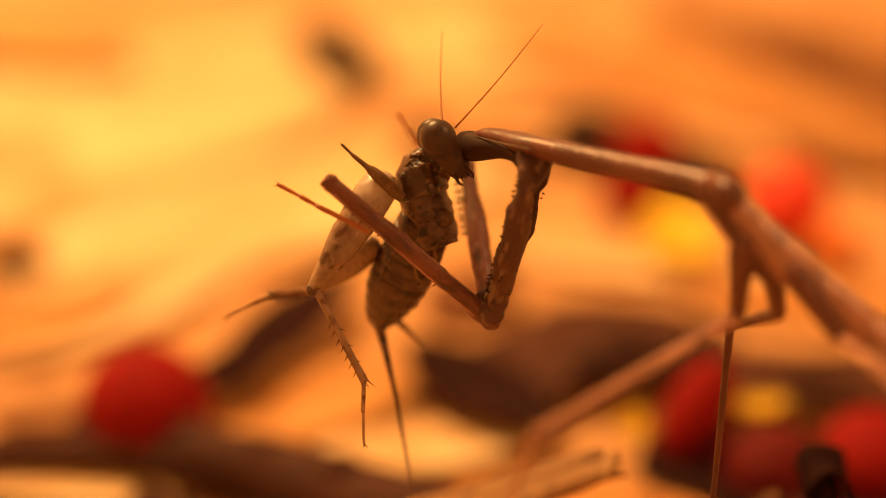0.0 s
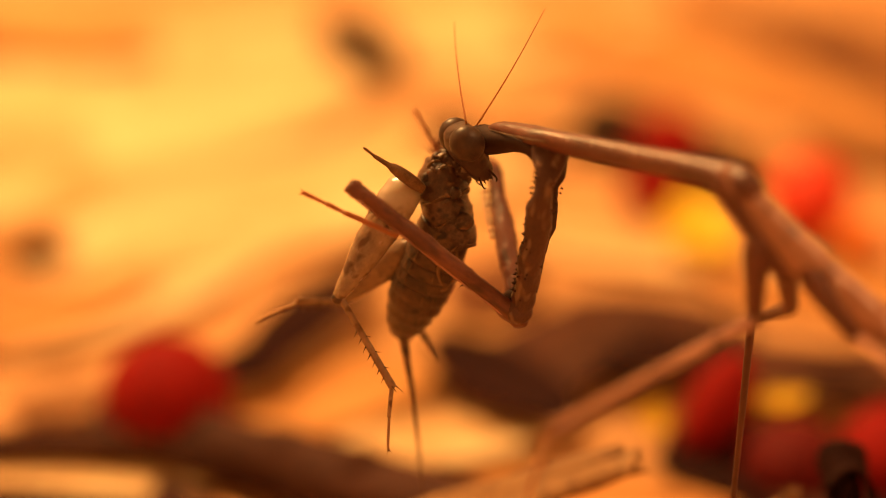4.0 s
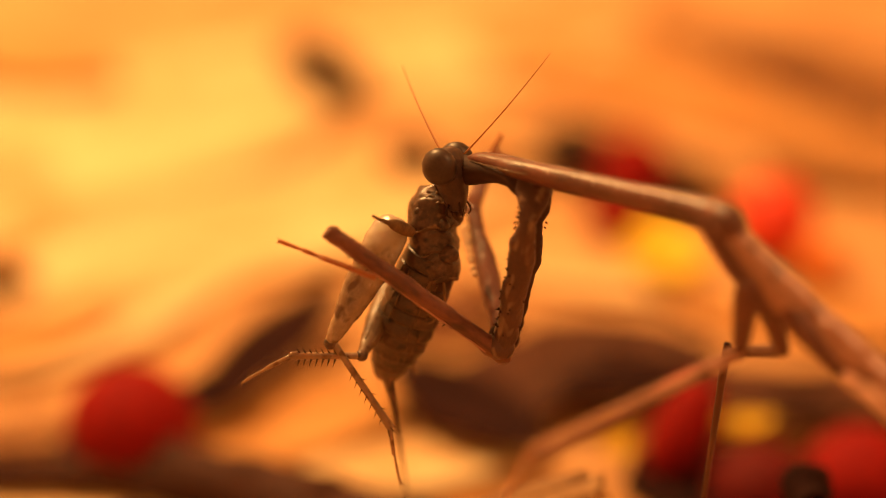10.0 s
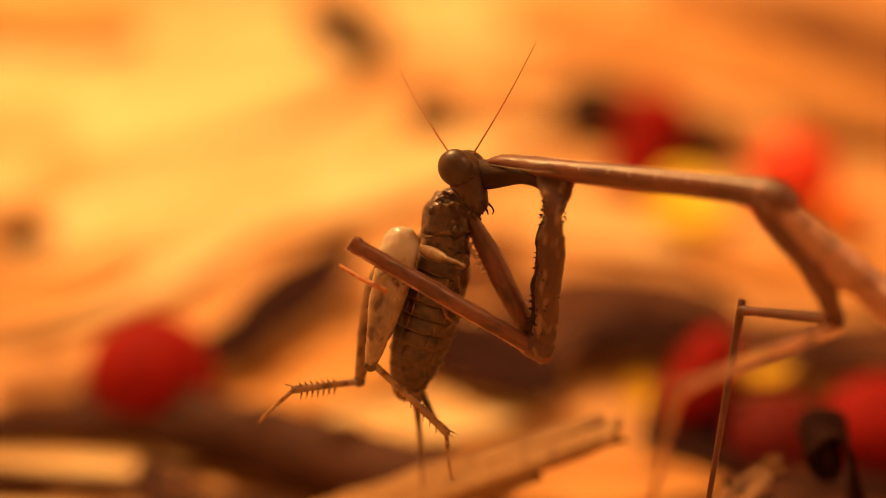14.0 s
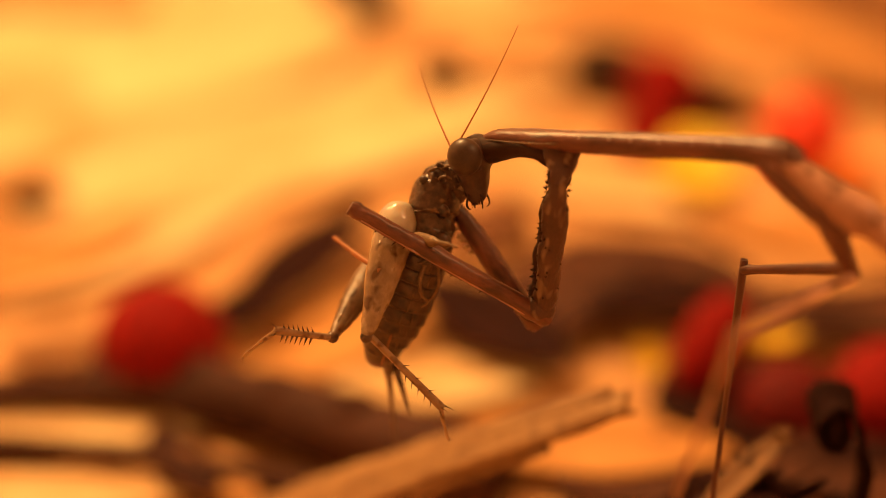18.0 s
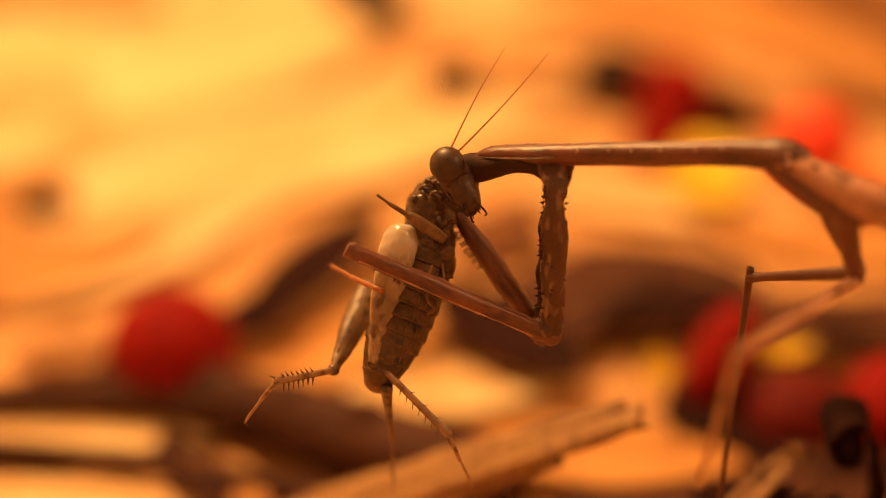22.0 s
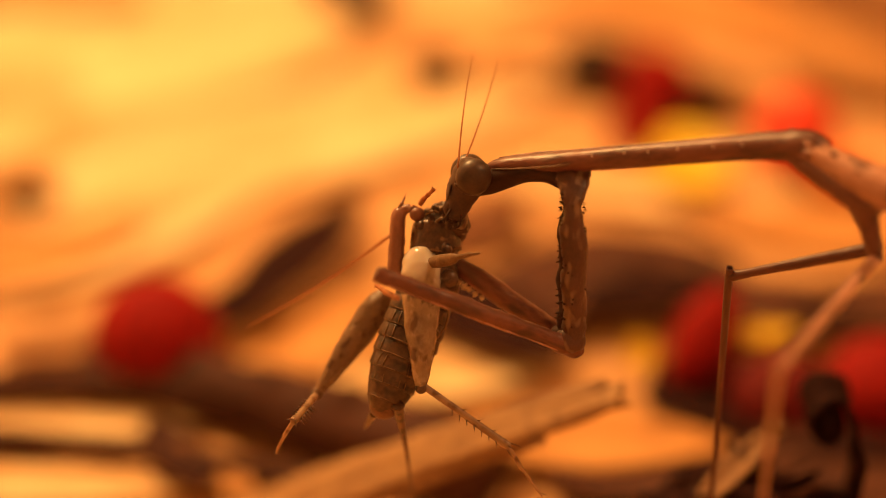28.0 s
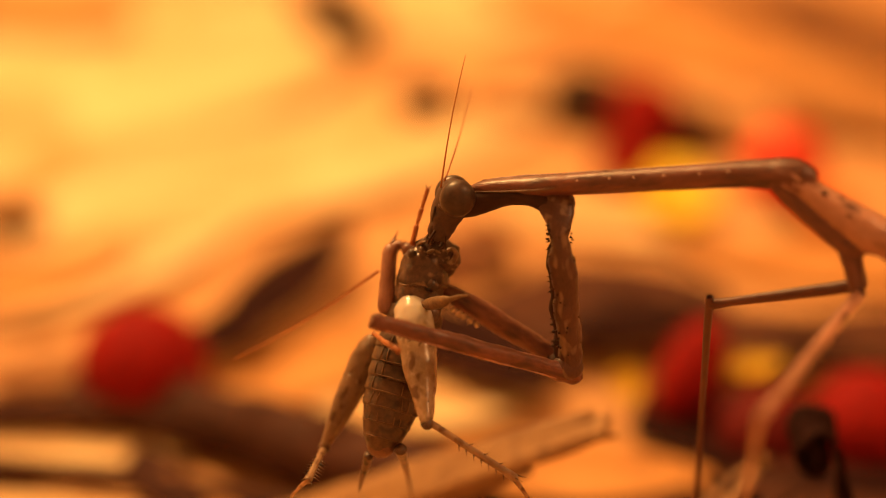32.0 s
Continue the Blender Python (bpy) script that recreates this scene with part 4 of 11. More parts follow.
cricket = thing("cricket", (-0.003, 0.165, 0.0), "brown cricket with pale hind legs held by the mantis", "cricket")
cth = limb("cthorax", "thorax", tube([(-2.4, 0, 0, 1.3, 1.35), (-1.0, 0, 0, 1.5, 1.6), (0.8, 0, 0, 1.55, 1.7), (2.1, 0, -0.1, 1.5, 1.75), (3.0, 0, -0.25, 1.4, 1.75), (3.8, 0, -0.4, 1.1, 1.5), (4.5, 0, -0.5, 0.6, 0.8)], 20, 4, 0.16, 7), CRICKET_TAN, cricket, "mottled brown thorax")
for i, (x0, x1, r, off, mat) in enumerate(((3.7, 1.3, 1.68, -0.2, CRICKET_DARK), (1.5, -0.5, 1.66, 0.0, CRICKET_TAN), (-0.3, -2.3, 1.56, 0.05, CRICKET_TAN))):
    n = x0 - x1
    plate = part("plate", crumple(tube([(x0, 0, off, r * 0.72, r * 0.8), (x0 - n * 0.15, 0, off, r * 0.9, r * 0.98), (x0 - n * 0.5, 0, off, r * 1.0, r * 1.06), (x1 + 0.2, 0, off * 0.5, r * (1.05 - 0.08 * i), r * (1.1 - 0.1 * i)), (x1 - 0.1, 0, off * 0.5, r * 0.78, r * 0.8)], 26, 4, 0.12, i * 3), 0.09), mat, cth, "overlapping brown body plate")
    rim = [(x1 + 0.12 + 0.12 * math.sin(k * 1.3 + i), -r * (1.06 - 0.08 * i) * math.cos(k * 0.24 - 1.3), off * 0.5 + r * (1.11 - 0.1 * i) * math.sin(k * 0.24 - 1.3)) for k in range(12)]
    part("plate_rim", pathtube(bend(rim, 2), [max(0.012, 0.03 + 0.045 * math.sin(k * 0.8 + i * 2)) for k in range(23)], 8), PALE_RIM, plate, "thin pale rear edge of the plate")
part("leg_socket", blob(bmesh.new(), (-0.6, -1.3, -0.9), (0.75, 0.6, 0.7), 16, 0.2, 4), CRICKET_TAN, cth)
part("leg_socket", blob(bmesh.new(), (1.6, -1.35, -0.7), (0.5, 0.5, 0.55), 16, 0.2, 9), CRICKET_DARK, cth)
bm = crumple(blob(bmesh.new(), (-0.1, 0, -0.75), (1.5, 1.5, 1.75), 40, 0.6, 3), 0.14)
chd = limb("chead", "head", bm, FLESH, cricket, "chewed dark glossy head")
bm = bmesh.new()
for i in range(3):
    a = 6.28 * i / 3 + random.uniform(-0.3, 0.3)
    q = random.uniform(0.3, 0.9)
    blob(bm, (random.uniform(0.5, 1.0), q * math.cos(a), q * 1.2 * math.sin(a) - 0.6), (random.uniform(0.7, 0.9), random.uniform(0.5, 0.8), random.uniform(0.5, 0.8)), 26, 0.7, i * 1.7)
part("torn_flesh", crumple(bm, 0.17), FLESH, chd, "wet torn flesh of the bitten head")
part("eye", blob(bmesh.new(), (-0.1, -1.15, 0.8), (0.34, 0.25, 0.34), 14), MANTIS_EYE, chd)
line = bend([(-0.5, -0.9, -1.5), (-0.3, -1.2, -2.1), (0.3, -1.25, -2.3), (0.55, -1.2, -1.9), (0.35, -1.3, -1.6)], 4)
part("mouthparts", pathtube(line, [0.24 - 0.006 * i for i in range(len(line))], 10, 0.06, 2), CRICKET_PALE, chd, "pale curled mouthparts")
for i, (x, y, z) in enumerate(((0.6, -1.0, 0.5), (0.9, -0.9, -0.5), (0.1, -1.35, -0.2))):
    line = bend([(x, y, z), (x + 0.25, y - 0.2, z - 0.5), (x + 0.1, y - 0.25, z - 1.0)], 4)
    part("shred", pathtube(line, [0.09, 0.11, 0.12, 0.12, 0.11, 0.1, 0.09, 0.07, 0.05], 8, 0.05, i), PALE_RIM, chd, "pale torn shred of shell")
abd = limb("cabdomen", "abdomen", tube([(-0.8, 0, 0, 1.5, 1.6), (1.2, 0, 0, 1.75, 1.85), (4, 0, 0, 2.0, 2.15), (7, 0, 0, 1.9, 2.05), (9.4, 0, 0, 1.4, 1.5), (10.6, 0, 0, 0.9, 0.9), (11, 0, 0, 0.4, 0.4)], 20, 4), CRICKET_BELLY, cricket, "segmented dark abdomen with pale marks")
for i in range(9):
    x = 0.9 + i * 1.06
    r = 1.62 + 0.46 * math.sin(math.pi * min(1, (x + 1.2) / 11.5)) - max(0, x - 7.0) * 0.18
    ring = part("abdomen_ring", tube([(x - 0.52, 0, 0, r * 0.97, r * 1.035), (x - 0.2, 0, 0, r * 1.0, r * 1.065), (x + 0.35, 0, 0, r * 1.02, r * 1.085), (x + 0.53, 0, 0, r * 0.97, r * 1.035)], 26, 2, 0.05, i), CRICKET_BELLY, abd)
    edge = []
    for k in range(15):
        a = radians(-84 + 12 * k)
        edge.append((x + 0.42 + 0.07 * noise.noise(Vector((i * 3.3, k * 0.7, 0))), -r * 1.025 * math.cos(a), r * 1.09 * math.sin(a)))
    part("pale_edge", pathtube(edge, [0.008 + 0.055 * abs(noise.noise(Vector((k * 0.9, i * 2.0, 1)))) for k in range(15)], 6), PALE_RIM, ring, "thin pale hind edge")
    for a0 in (-48, -30, 16, 34):
        if (i + a0) % 7 == 3 or (i in (0, 8)):
            continue
        a = radians(a0 + random.uniform(-4, 4))
        b = a + radians(random.uniform(-5, 5))
        part("pale_dash", pathtube([(x - 0.5, -r * 1.0 * math.cos(a), r * 1.065 * math.sin(a)), (x, -r * 1.03 * math.cos((a + b) / 2), r * 1.09 * math.sin((a + b) / 2)), (x + 0.45, -r * 1.03 * math.cos(b), r * 1.09 * math.sin(b))], [0.02, 0.055, 0.025], 6), PALE_RIM, ring, "short pale lengthwise dash")
for k, (row, w) in enumerate((([(1.4, -1.7, 0.6), (2.9, -2.2, 0.7), (3.8, -2.3, 1.2), (4.2, -2.1, 1.8), (4.8, -1.9, 1.5)], 0.17), ([(1.0, -1.5, 1.2), (2.4, -1.8, 1.9), (3.6, -1.5, 2.1), (4.6, -1.3, 1.8)], 0.11))):
    line = bend(row, 5)
    part("middle_leg", pathtube(line, [w * (1 - 0.025 * i) for i in range(len(line))], 8, 0.05, k), PALE_RIM, abd, "short pale folded middle leg")
part("tail_plate", blob(bmesh.new(), (10.3, 0, 0), (0.9, 1.0, 1.05), 18, 0.15, 5), CRICKET_RED, abd, "reddish-brown tail plate")


def hind_leg(q, n, nt, ns, fat):
    z = 1.0 if q == "F1" else 0.8
    f = limb(q + "femur", "hind_femur", tube([(-1.15, 0, 0, 0.35, 0.45), (-0.9, 0, 0, 0.75 * fat, 0.85 * fat), (-0.2, 0, 0, 1.12 * fat, 1.28 * fat), (0.7, 0, 0, 1.24 * fat, 1.42 * fat), (1.8, 0, 0, 1.2 * fat, 1.4 * fat), (n * 0.36, 0, 0, 1.16 * fat, 1.34 * fat), (n * 0.55, 0, 0, 0.98 * fat, 1.16 * fat), (n * 0.78, 0, 0, 0.68 * z, 0.78 * z), (n - 0.4, 0, 0, 0.46 * z, 0.5 * z), (n + 0.25, 0, 0, 0.25, 0.28)], 24, 5, 0.08, 9), THIGH if q == "F1" else SHADED_THIGH, cricket, "fat jumping-leg thigh, milky at its base" if q == "F1" else "fat pale spotted jumping-leg thigh, darkened for the far side")
    for k, h in enumerate((0.75, 0.1, -0.6)):
        part("ridge", tube([(2.2, -1.13 * fat * math.cos(h), 1.3 * fat * math.sin(h), 0.08, 0.12), (n * 0.5, -0.86 * fat * math.cos(h), 1.0 * fat * math.sin(h), 0.09, 0.13), (n * 0.84, -0.5 * z, 0.42 * math.sin(h), 0.05, 0.08)], 8, 4, 0.05, k), CRICKET_PALE, f, "pale lengthwise ridge")
    for k in range(7):
        u = 0.34 + 0.085 * k
        h = 0.42 if k % 2 else -0.25
        w = 1.36 - 1.05 * u
        part("dark_spot", blob(bmesh.new(), (n * u, -w * fat * 0.93 * math.cos(h), w * fat * 1.06 * math.sin(h)), (0.26, 0.07, 0.13), 8, 0.06, k), CRICKET_DARK, f, "dark fleck")
    part("knee", blob(bmesh.new(), (n - 0.05, 0, 0), (0.48, 0.38, 0.45), 14), CRICKET_TAN, f)
    t = limb(q + "tibia", "hind_tibia", tube([(-0.1, 0, 0, 0.24, 0.26), (nt * 0.3, 0, 0, 0.22, 0.24), (nt * 0.8, 0, 0, 0.24, 0.27), (nt, 0, 0, 0.27, 0.30), (nt + 0.2, 0, 0, 0.12, 0.14)], 12), CRICKET_PALE, cricket, "slim pale hind shin with spines")
    rows = []
    for i in range(7):
        x = nt * (0.38 + 0.085 * i)
        rows.append(((x, -0.1, -0.2), (x + 0.32, -0.2, -0.62), 0.07))
        if q == "F2":
            rows.append(((x, -0.05, 0.2), (x + 0.2, -0.1, 0.85), 0.10))
        elif i % 2:
            rows.append(((x, -0.1, 0.2), (x + 0.32, -0.2, 0.55), 0.06))
    rows += [((nt, 0, 0.2), (nt + 0.9, -0.1, 0.5), 0.08), ((nt, 0, -0.2), (nt + 0.9, -0.1, -0.55), 0.08), ((nt, -0.2, 0), (nt + 0.7, -0.4, 0.1), 0.07)]
    spine_parts(rows, CRICKET_TAN, t)
    s = limb(q + "tarsus", "hind_foot", tube([(-0.05, 0, 0, 0.17, 0.17), (ns * 0.45, 0, 0, 0.15, 0.15), (ns * 0.5, 0, 0.03, 0.10, 0.10), (ns * 0.85, 0, 0.1, 0.11, 0.11), (ns, 0, 0.2, 0.05, 0.05)], 10, 3), CRICKET_PALE, cricket, "thin pale foot")
    part("claw", spikes([((ns * 0.94, 0, 0.14), (ns + 0.25, 0, 0.55), 0.06), ((ns * 0.94, 0, 0.14), (ns + 0.45, 0, 0.1), 0.05)]), CRICKET_TAN, s)


hind_leg("F1", 9.0, 7.4, 4.6, 1.0)
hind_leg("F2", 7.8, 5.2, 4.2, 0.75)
limb("cercus", "tail_spike", tube([(-0.6, 0, 0, 0.44, 0.46), (0.6, 0, 0, 0.36, 0.38), (2.5, 0, 0.05, 0.24, 0.26), (6, 0, 0.1, 0.16, 0.17), (12.4, 0, 0, 0.05, 0.05)], 10), CRICKET_TAN, cricket, "long thin brown tail spike")
limb("cercus2", "tail_spike", tube([(-0.6, 0, 0, 0.36, 0.38), (0.6, 0, 0, 0.28, 0.3), (2.4, 0, 0, 0.16, 0.16), (3.6, 0, 0, 0.05, 0.05)], 10), CRICKET_TAN, cricket)
limb("cleg", "front_leg", tube([(-0.4, 0, 0, 0.26, 0.34), (0.6, 0, 0, 0.32, 0.46), (1.8, 0, 0, 0.32, 0.44), (2.6, 0, 0.02, 0.26, 0.34), (3.0, 0, 0.05, 0.18, 0.2), (4.2, 0, 0.12, 0.14, 0.15), (4.4, 0, 0.12, 0.10, 0.10), (5.2, 0, 0.1, 0.10, 0.10), (5.4, 0, 0.1, 0.05, 0.05)], 12), PALE_RIM, cricket, "small pale front leg")
limb("cantenna", "antenna", loft(bmesh.new(), [(13.2 * i / 12, 0, 0.3 * math.sin(math.pi * i / 12), 0.13 - 0.07 * i / 12, 0.13 - 0.07 * i / 12) for i in range(13)], 6), HAIR, cricket, "long thin antenna")


def mm_rows(rows):
    return [(t, pose(x * MM, y * MM, z * MM, a, b, c)) for t, x, y, z, a, b, c in rows]


def motions():
    walk(MOVING['pronotum'], mm_rows([
        (0, -21.92, -2.35, 50.43, -28.0, -7.5, -46.4), (0.5, -22.25, -2.27, 50.56, -28.2, -7.5, -46.3), (1, -22.24, -2.38, 50.37, -27.4, -8.4, -47.0),
        (1.5, -22.31, -2.39, 50.24, -27.4, -8.8, -46.7), (2, -22.14, -2.27, 50.56, -27.7, -8.3, -47.1), (2.5, -22.09, -2.19, 50.69, -28.2, -7.7, -46.6),
        (3, -22.35, -2.22, 50.59, -27.7, -8.4, -46.6), (3.5, -22.47, -2.20, 50.57, -28.0, -8.2, -46.1), (5.5, -22.60, -2.29, 50.42, -27.6, -8.2, -45.2),
        (6, -22.57, -2.48, 50.03, -26.8, -9.2, -45.5), (6.5, -22.26, -1.97, 51.06, -29.5, -6.9, -46.9), (7, -22.29, -1.94, 51.17, -30.0, -6.2, -47.3),
        (7.5, -22.01, -1.87, 51.42, -30.1, -5.4, -46.7), (8, -21.73, -1.75, 51.61, -30.1, -5.4, -46.0), (8.5, -21.75, -1.87, 51.36, -28.9, -6.8, -45.7),
        (9, -21.58, -2.08, 50.99, -28.3, -6.8, -45.6), (9.5, -21.62, -2.23, 50.62, -28.4, -7.2, -46.0), (10, -21.21, -2.39, 50.40, -28.1, -6.5, -44.8),
        (10.5, -21.63, -2.77, 49.46, -28.0, -5.9, -40.9), (11, -20.48, -2.99, 49.07, -27.8, -5.2, -39.4), (11.5, -21.26, -3.48, 47.91, -27.3, -6.5, -38.1),
        (12, -20.65, -3.82, 47.14, -26.9, -7.9, -40.5), (12.5, -20.52, -4.00, 46.88, -26.3, -7.6, -39.5), (13, -20.80, -4.13, 46.67, -25.6, -7.0, -36.2),
        (13.5, -20.88, -4.20, 46.47, -25.1, -8.0, -35.7), (14, -20.91, -4.14, 46.45, -25.4, -8.1, -34.9), (14.5, -20.77, -4.03, 46.46, -25.7, -9.0, -34.5),
        (16.5, -21.42, -3.89, 46.74, -25.3, -10.2, -32.8), (17, -21.20, -3.93, 46.65, -25.1, -10.2, -32.2), (17.5, -21.39, -3.93, 46.52, -25.2, -10.7, -31.8),
        (18, -21.68, -3.98, 46.47, -25.5, -10.1, -30.9), (18.5, -22.01, -4.11, 46.32, -24.9, -10.5, -30.4), (19, -21.83, -4.03, 46.40, -24.9, -10.7, -29.7),
        (19.5, -22.41, -4.17, 46.17, -24.9, -10.3, -25.7), (20, -22.94, -4.11, 46.35, -25.4, -8.8, -22.3), (20.5, -22.80, -4.27, 45.98, -24.5, -11.0, -25.2),
        (21, -22.98, -4.32, 45.90, -24.4, -11.4, -26.4), (21.5, -23.46, -4.26, 46.05, -24.4, -11.4, -24.9), (22, -23.33, -4.09, 46.34, -24.6, -11.2, -24.3),
        (22.5, -23.05, -4.21, 46.04, -24.6, -11.8, -25.8), (23, -23.03, -4.18, 46.14, -24.3, -12.3, -27.4), (23.5, -23.16, -4.24, 46.04, -24.2, -12.6, -27.0),
        (24, -23.16, -4.08, 46.35, -24.5, -12.1, -25.7), (24.5, -23.23, -4.26, 45.96, -24.2, -12.7, -25.9), (25, -23.30, -4.32, 45.83, -24.2, -12.7, -24.9),
        (25.5, -22.32, -4.55, 45.36, -24.3, -12.6, -23.9), (27.5, -20.82, -6.22, 44.87, -24.1, -11.8, -20.6), (28, -21.28, -6.27, 44.76, -24.3, -11.8, -17.3),
        (28.5, -20.89, -6.22, 44.90, -24.5, -10.7, -16.5), (29, -20.69, -6.29, 44.83, -24.6, -10.1, -13.7), (29.5, -21.29, -6.17, 45.11, -24.7, -9.4, -11.9),
        (30, -21.36, -6.14, 45.18, -24.4, -10.2, -15.2), (30.5, -20.93, -6.10, 45.32, -24.7, -8.6, -14.6), (31, -21.64, -6.24, 45.00, -25.5, -6.4, -5.8),
        (31.5, -21.56, -6.10, 45.29, -24.2, -9.6, -13.8), (32, -21.63, -6.10, 45.31, -24.1, -10.1, -15.1),
    ]))
    walk(MOVING['trunk'], mm_rows([
        (0, -6.93, -18.24, 52.91, -34.1, 37.0, -24.3), (0.5, -7.24, -18.15, 53.04, -34.3, 36.8, -24.4), (1, -7.47, -18.41, 53.20, -34.3, 37.2, -24.7),
        (1.5, -7.46, -18.32, 53.20, -35.1, 37.0, -25.1), (2, -7.38, -18.33, 53.30, -35.3, 36.7, -26.1), (2.5, -7.19, -18.17, 53.22, -36.0, 36.7, -27.1),
        (3, -7.46, -18.16, 53.38, -36.4, 36.2, -27.4), (3.5, -7.45, -18.03, 53.26, -37.3, 35.7, -28.4), (5.5, -7.33, -17.91, 53.04, -38.7, 36.4, -30.7),
        (6, -7.41, -18.13, 53.03, -38.4, 36.4, -30.6), (6.5, -7.40, -18.08, 53.19, -38.6, 36.1, -30.5), (7, -7.53, -18.19, 53.03, -38.0, 35.4, -29.9),
        (7.5, -7.06, -17.99, 52.96, -37.8, 35.8, -30.1), (8, -6.58, -17.69, 53.12, -38.3, 35.7, -30.5), (8.5, -6.58, -17.70, 53.39, -38.2, 35.7, -30.3),
        (9, -6.36, -17.87, 53.04, -38.3, 36.2, -30.8), (9.5, -6.53, -18.13, 52.79, -38.2, 35.7, -30.5), (10, -5.76, -17.98, 52.29, -38.2, 36.1, -31.1),
        (10.5, -5.15, -17.30, 51.12, -38.1, 34.5, -30.6), (11, -3.63, -17.11, 50.45, -37.4, 33.2, -30.1), (11.5, -4.14, -17.20, 49.75, -36.9, 32.3, -29.1),
        (12, -4.17, -18.22, 49.54, -36.6, 31.7, -28.3), (12.5, -3.77, -18.11, 49.12, -36.3, 32.2, -28.4), (13, -3.26, -17.27, 48.68, -36.0, 32.2, -28.4),
        (13.5, -3.26, -17.15, 48.87, -35.8, 31.3, -28.0), (14, -3.14, -16.88, 48.87, -36.3, 31.0, -27.8), (14.5, -2.93, -16.60, 49.22, -36.7, 30.3, -27.7),
        (16.5, -3.31, -15.87, 50.02, -38.5, 22.2, -32.9), (17, -2.95, -15.69, 49.94, -39.2, 20.2, -34.6), (17.5, -3.09, -15.55, 50.01, -40.0, 19.1, -35.7),
        (18, -3.17, -15.32, 49.77, -40.2, 18.0, -36.6), (18.5, -3.41, -15.24, 49.79, -40.2, 17.2, -37.7), (19, -3.14, -14.95, 49.97, -40.9, 16.2, -38.6),
        (19.5, -3.01, -13.77, 49.59, -39.4, 14.5, -37.0), (20, -2.94, -12.58, 49.24, -38.1, 12.9, -35.7), (20.5, -3.35, -13.68, 49.67, -38.2, 12.6, -35.9),
        (21, -3.74, -14.10, 49.76, -38.3, 12.6, -36.1), (21.5, -3.99, -13.55, 49.92, -37.1, 11.2, -34.7), (22, -3.74, -13.17, 50.12, -36.3, 9.7, -33.4),
        (22.5, -3.74, -13.77, 50.05, -37.6, 11.1, -34.7), (23, -4.03, -14.25, 50.33, -38.3, 12.4, -35.7), (23.5, -4.10, -14.17, 50.37, -37.1, 11.4, -34.2),
        (24, -3.87, -13.60, 50.45, -36.2, 10.5, -33.1), (24.5, -4.03, -13.84, 50.33, -37.0, 11.6, -34.1), (25, -3.91, -13.54, 50.20, -38.0, 13.0, -35.2),
        (25.5, -2.78, -13.43, 49.69, -38.8, 12.6, -36.1), (27.5, -0.77, -13.93, 49.02, -37.8, 8.8, -37.5), (28, -0.81, -12.82, 48.86, -37.7, 8.8, -37.4),
        (28.5, -0.25, -12.51, 48.59, -38.2, 11.1, -37.4), (29, 0.26, -11.58, 48.21, -37.8, 12.8, -36.4), (29.5, -0.15, -10.87, 48.19, -36.6, 14.2, -34.1),
        (30, -0.54, -12.03, 48.51, -35.8, 15.9, -32.1), (30.5, 0.02, -11.81, 48.07, -35.1, 17.9, -29.8), (31, 0.02, -8.76, 46.82, -32.7, 22.3, -23.0),
        (31.5, -0.58, -11.52, 48.32, -32.9, 22.9, -23.4), (32, -0.82, -12.01, 48.56, -33.1, 23.3, -23.5),
    ]))
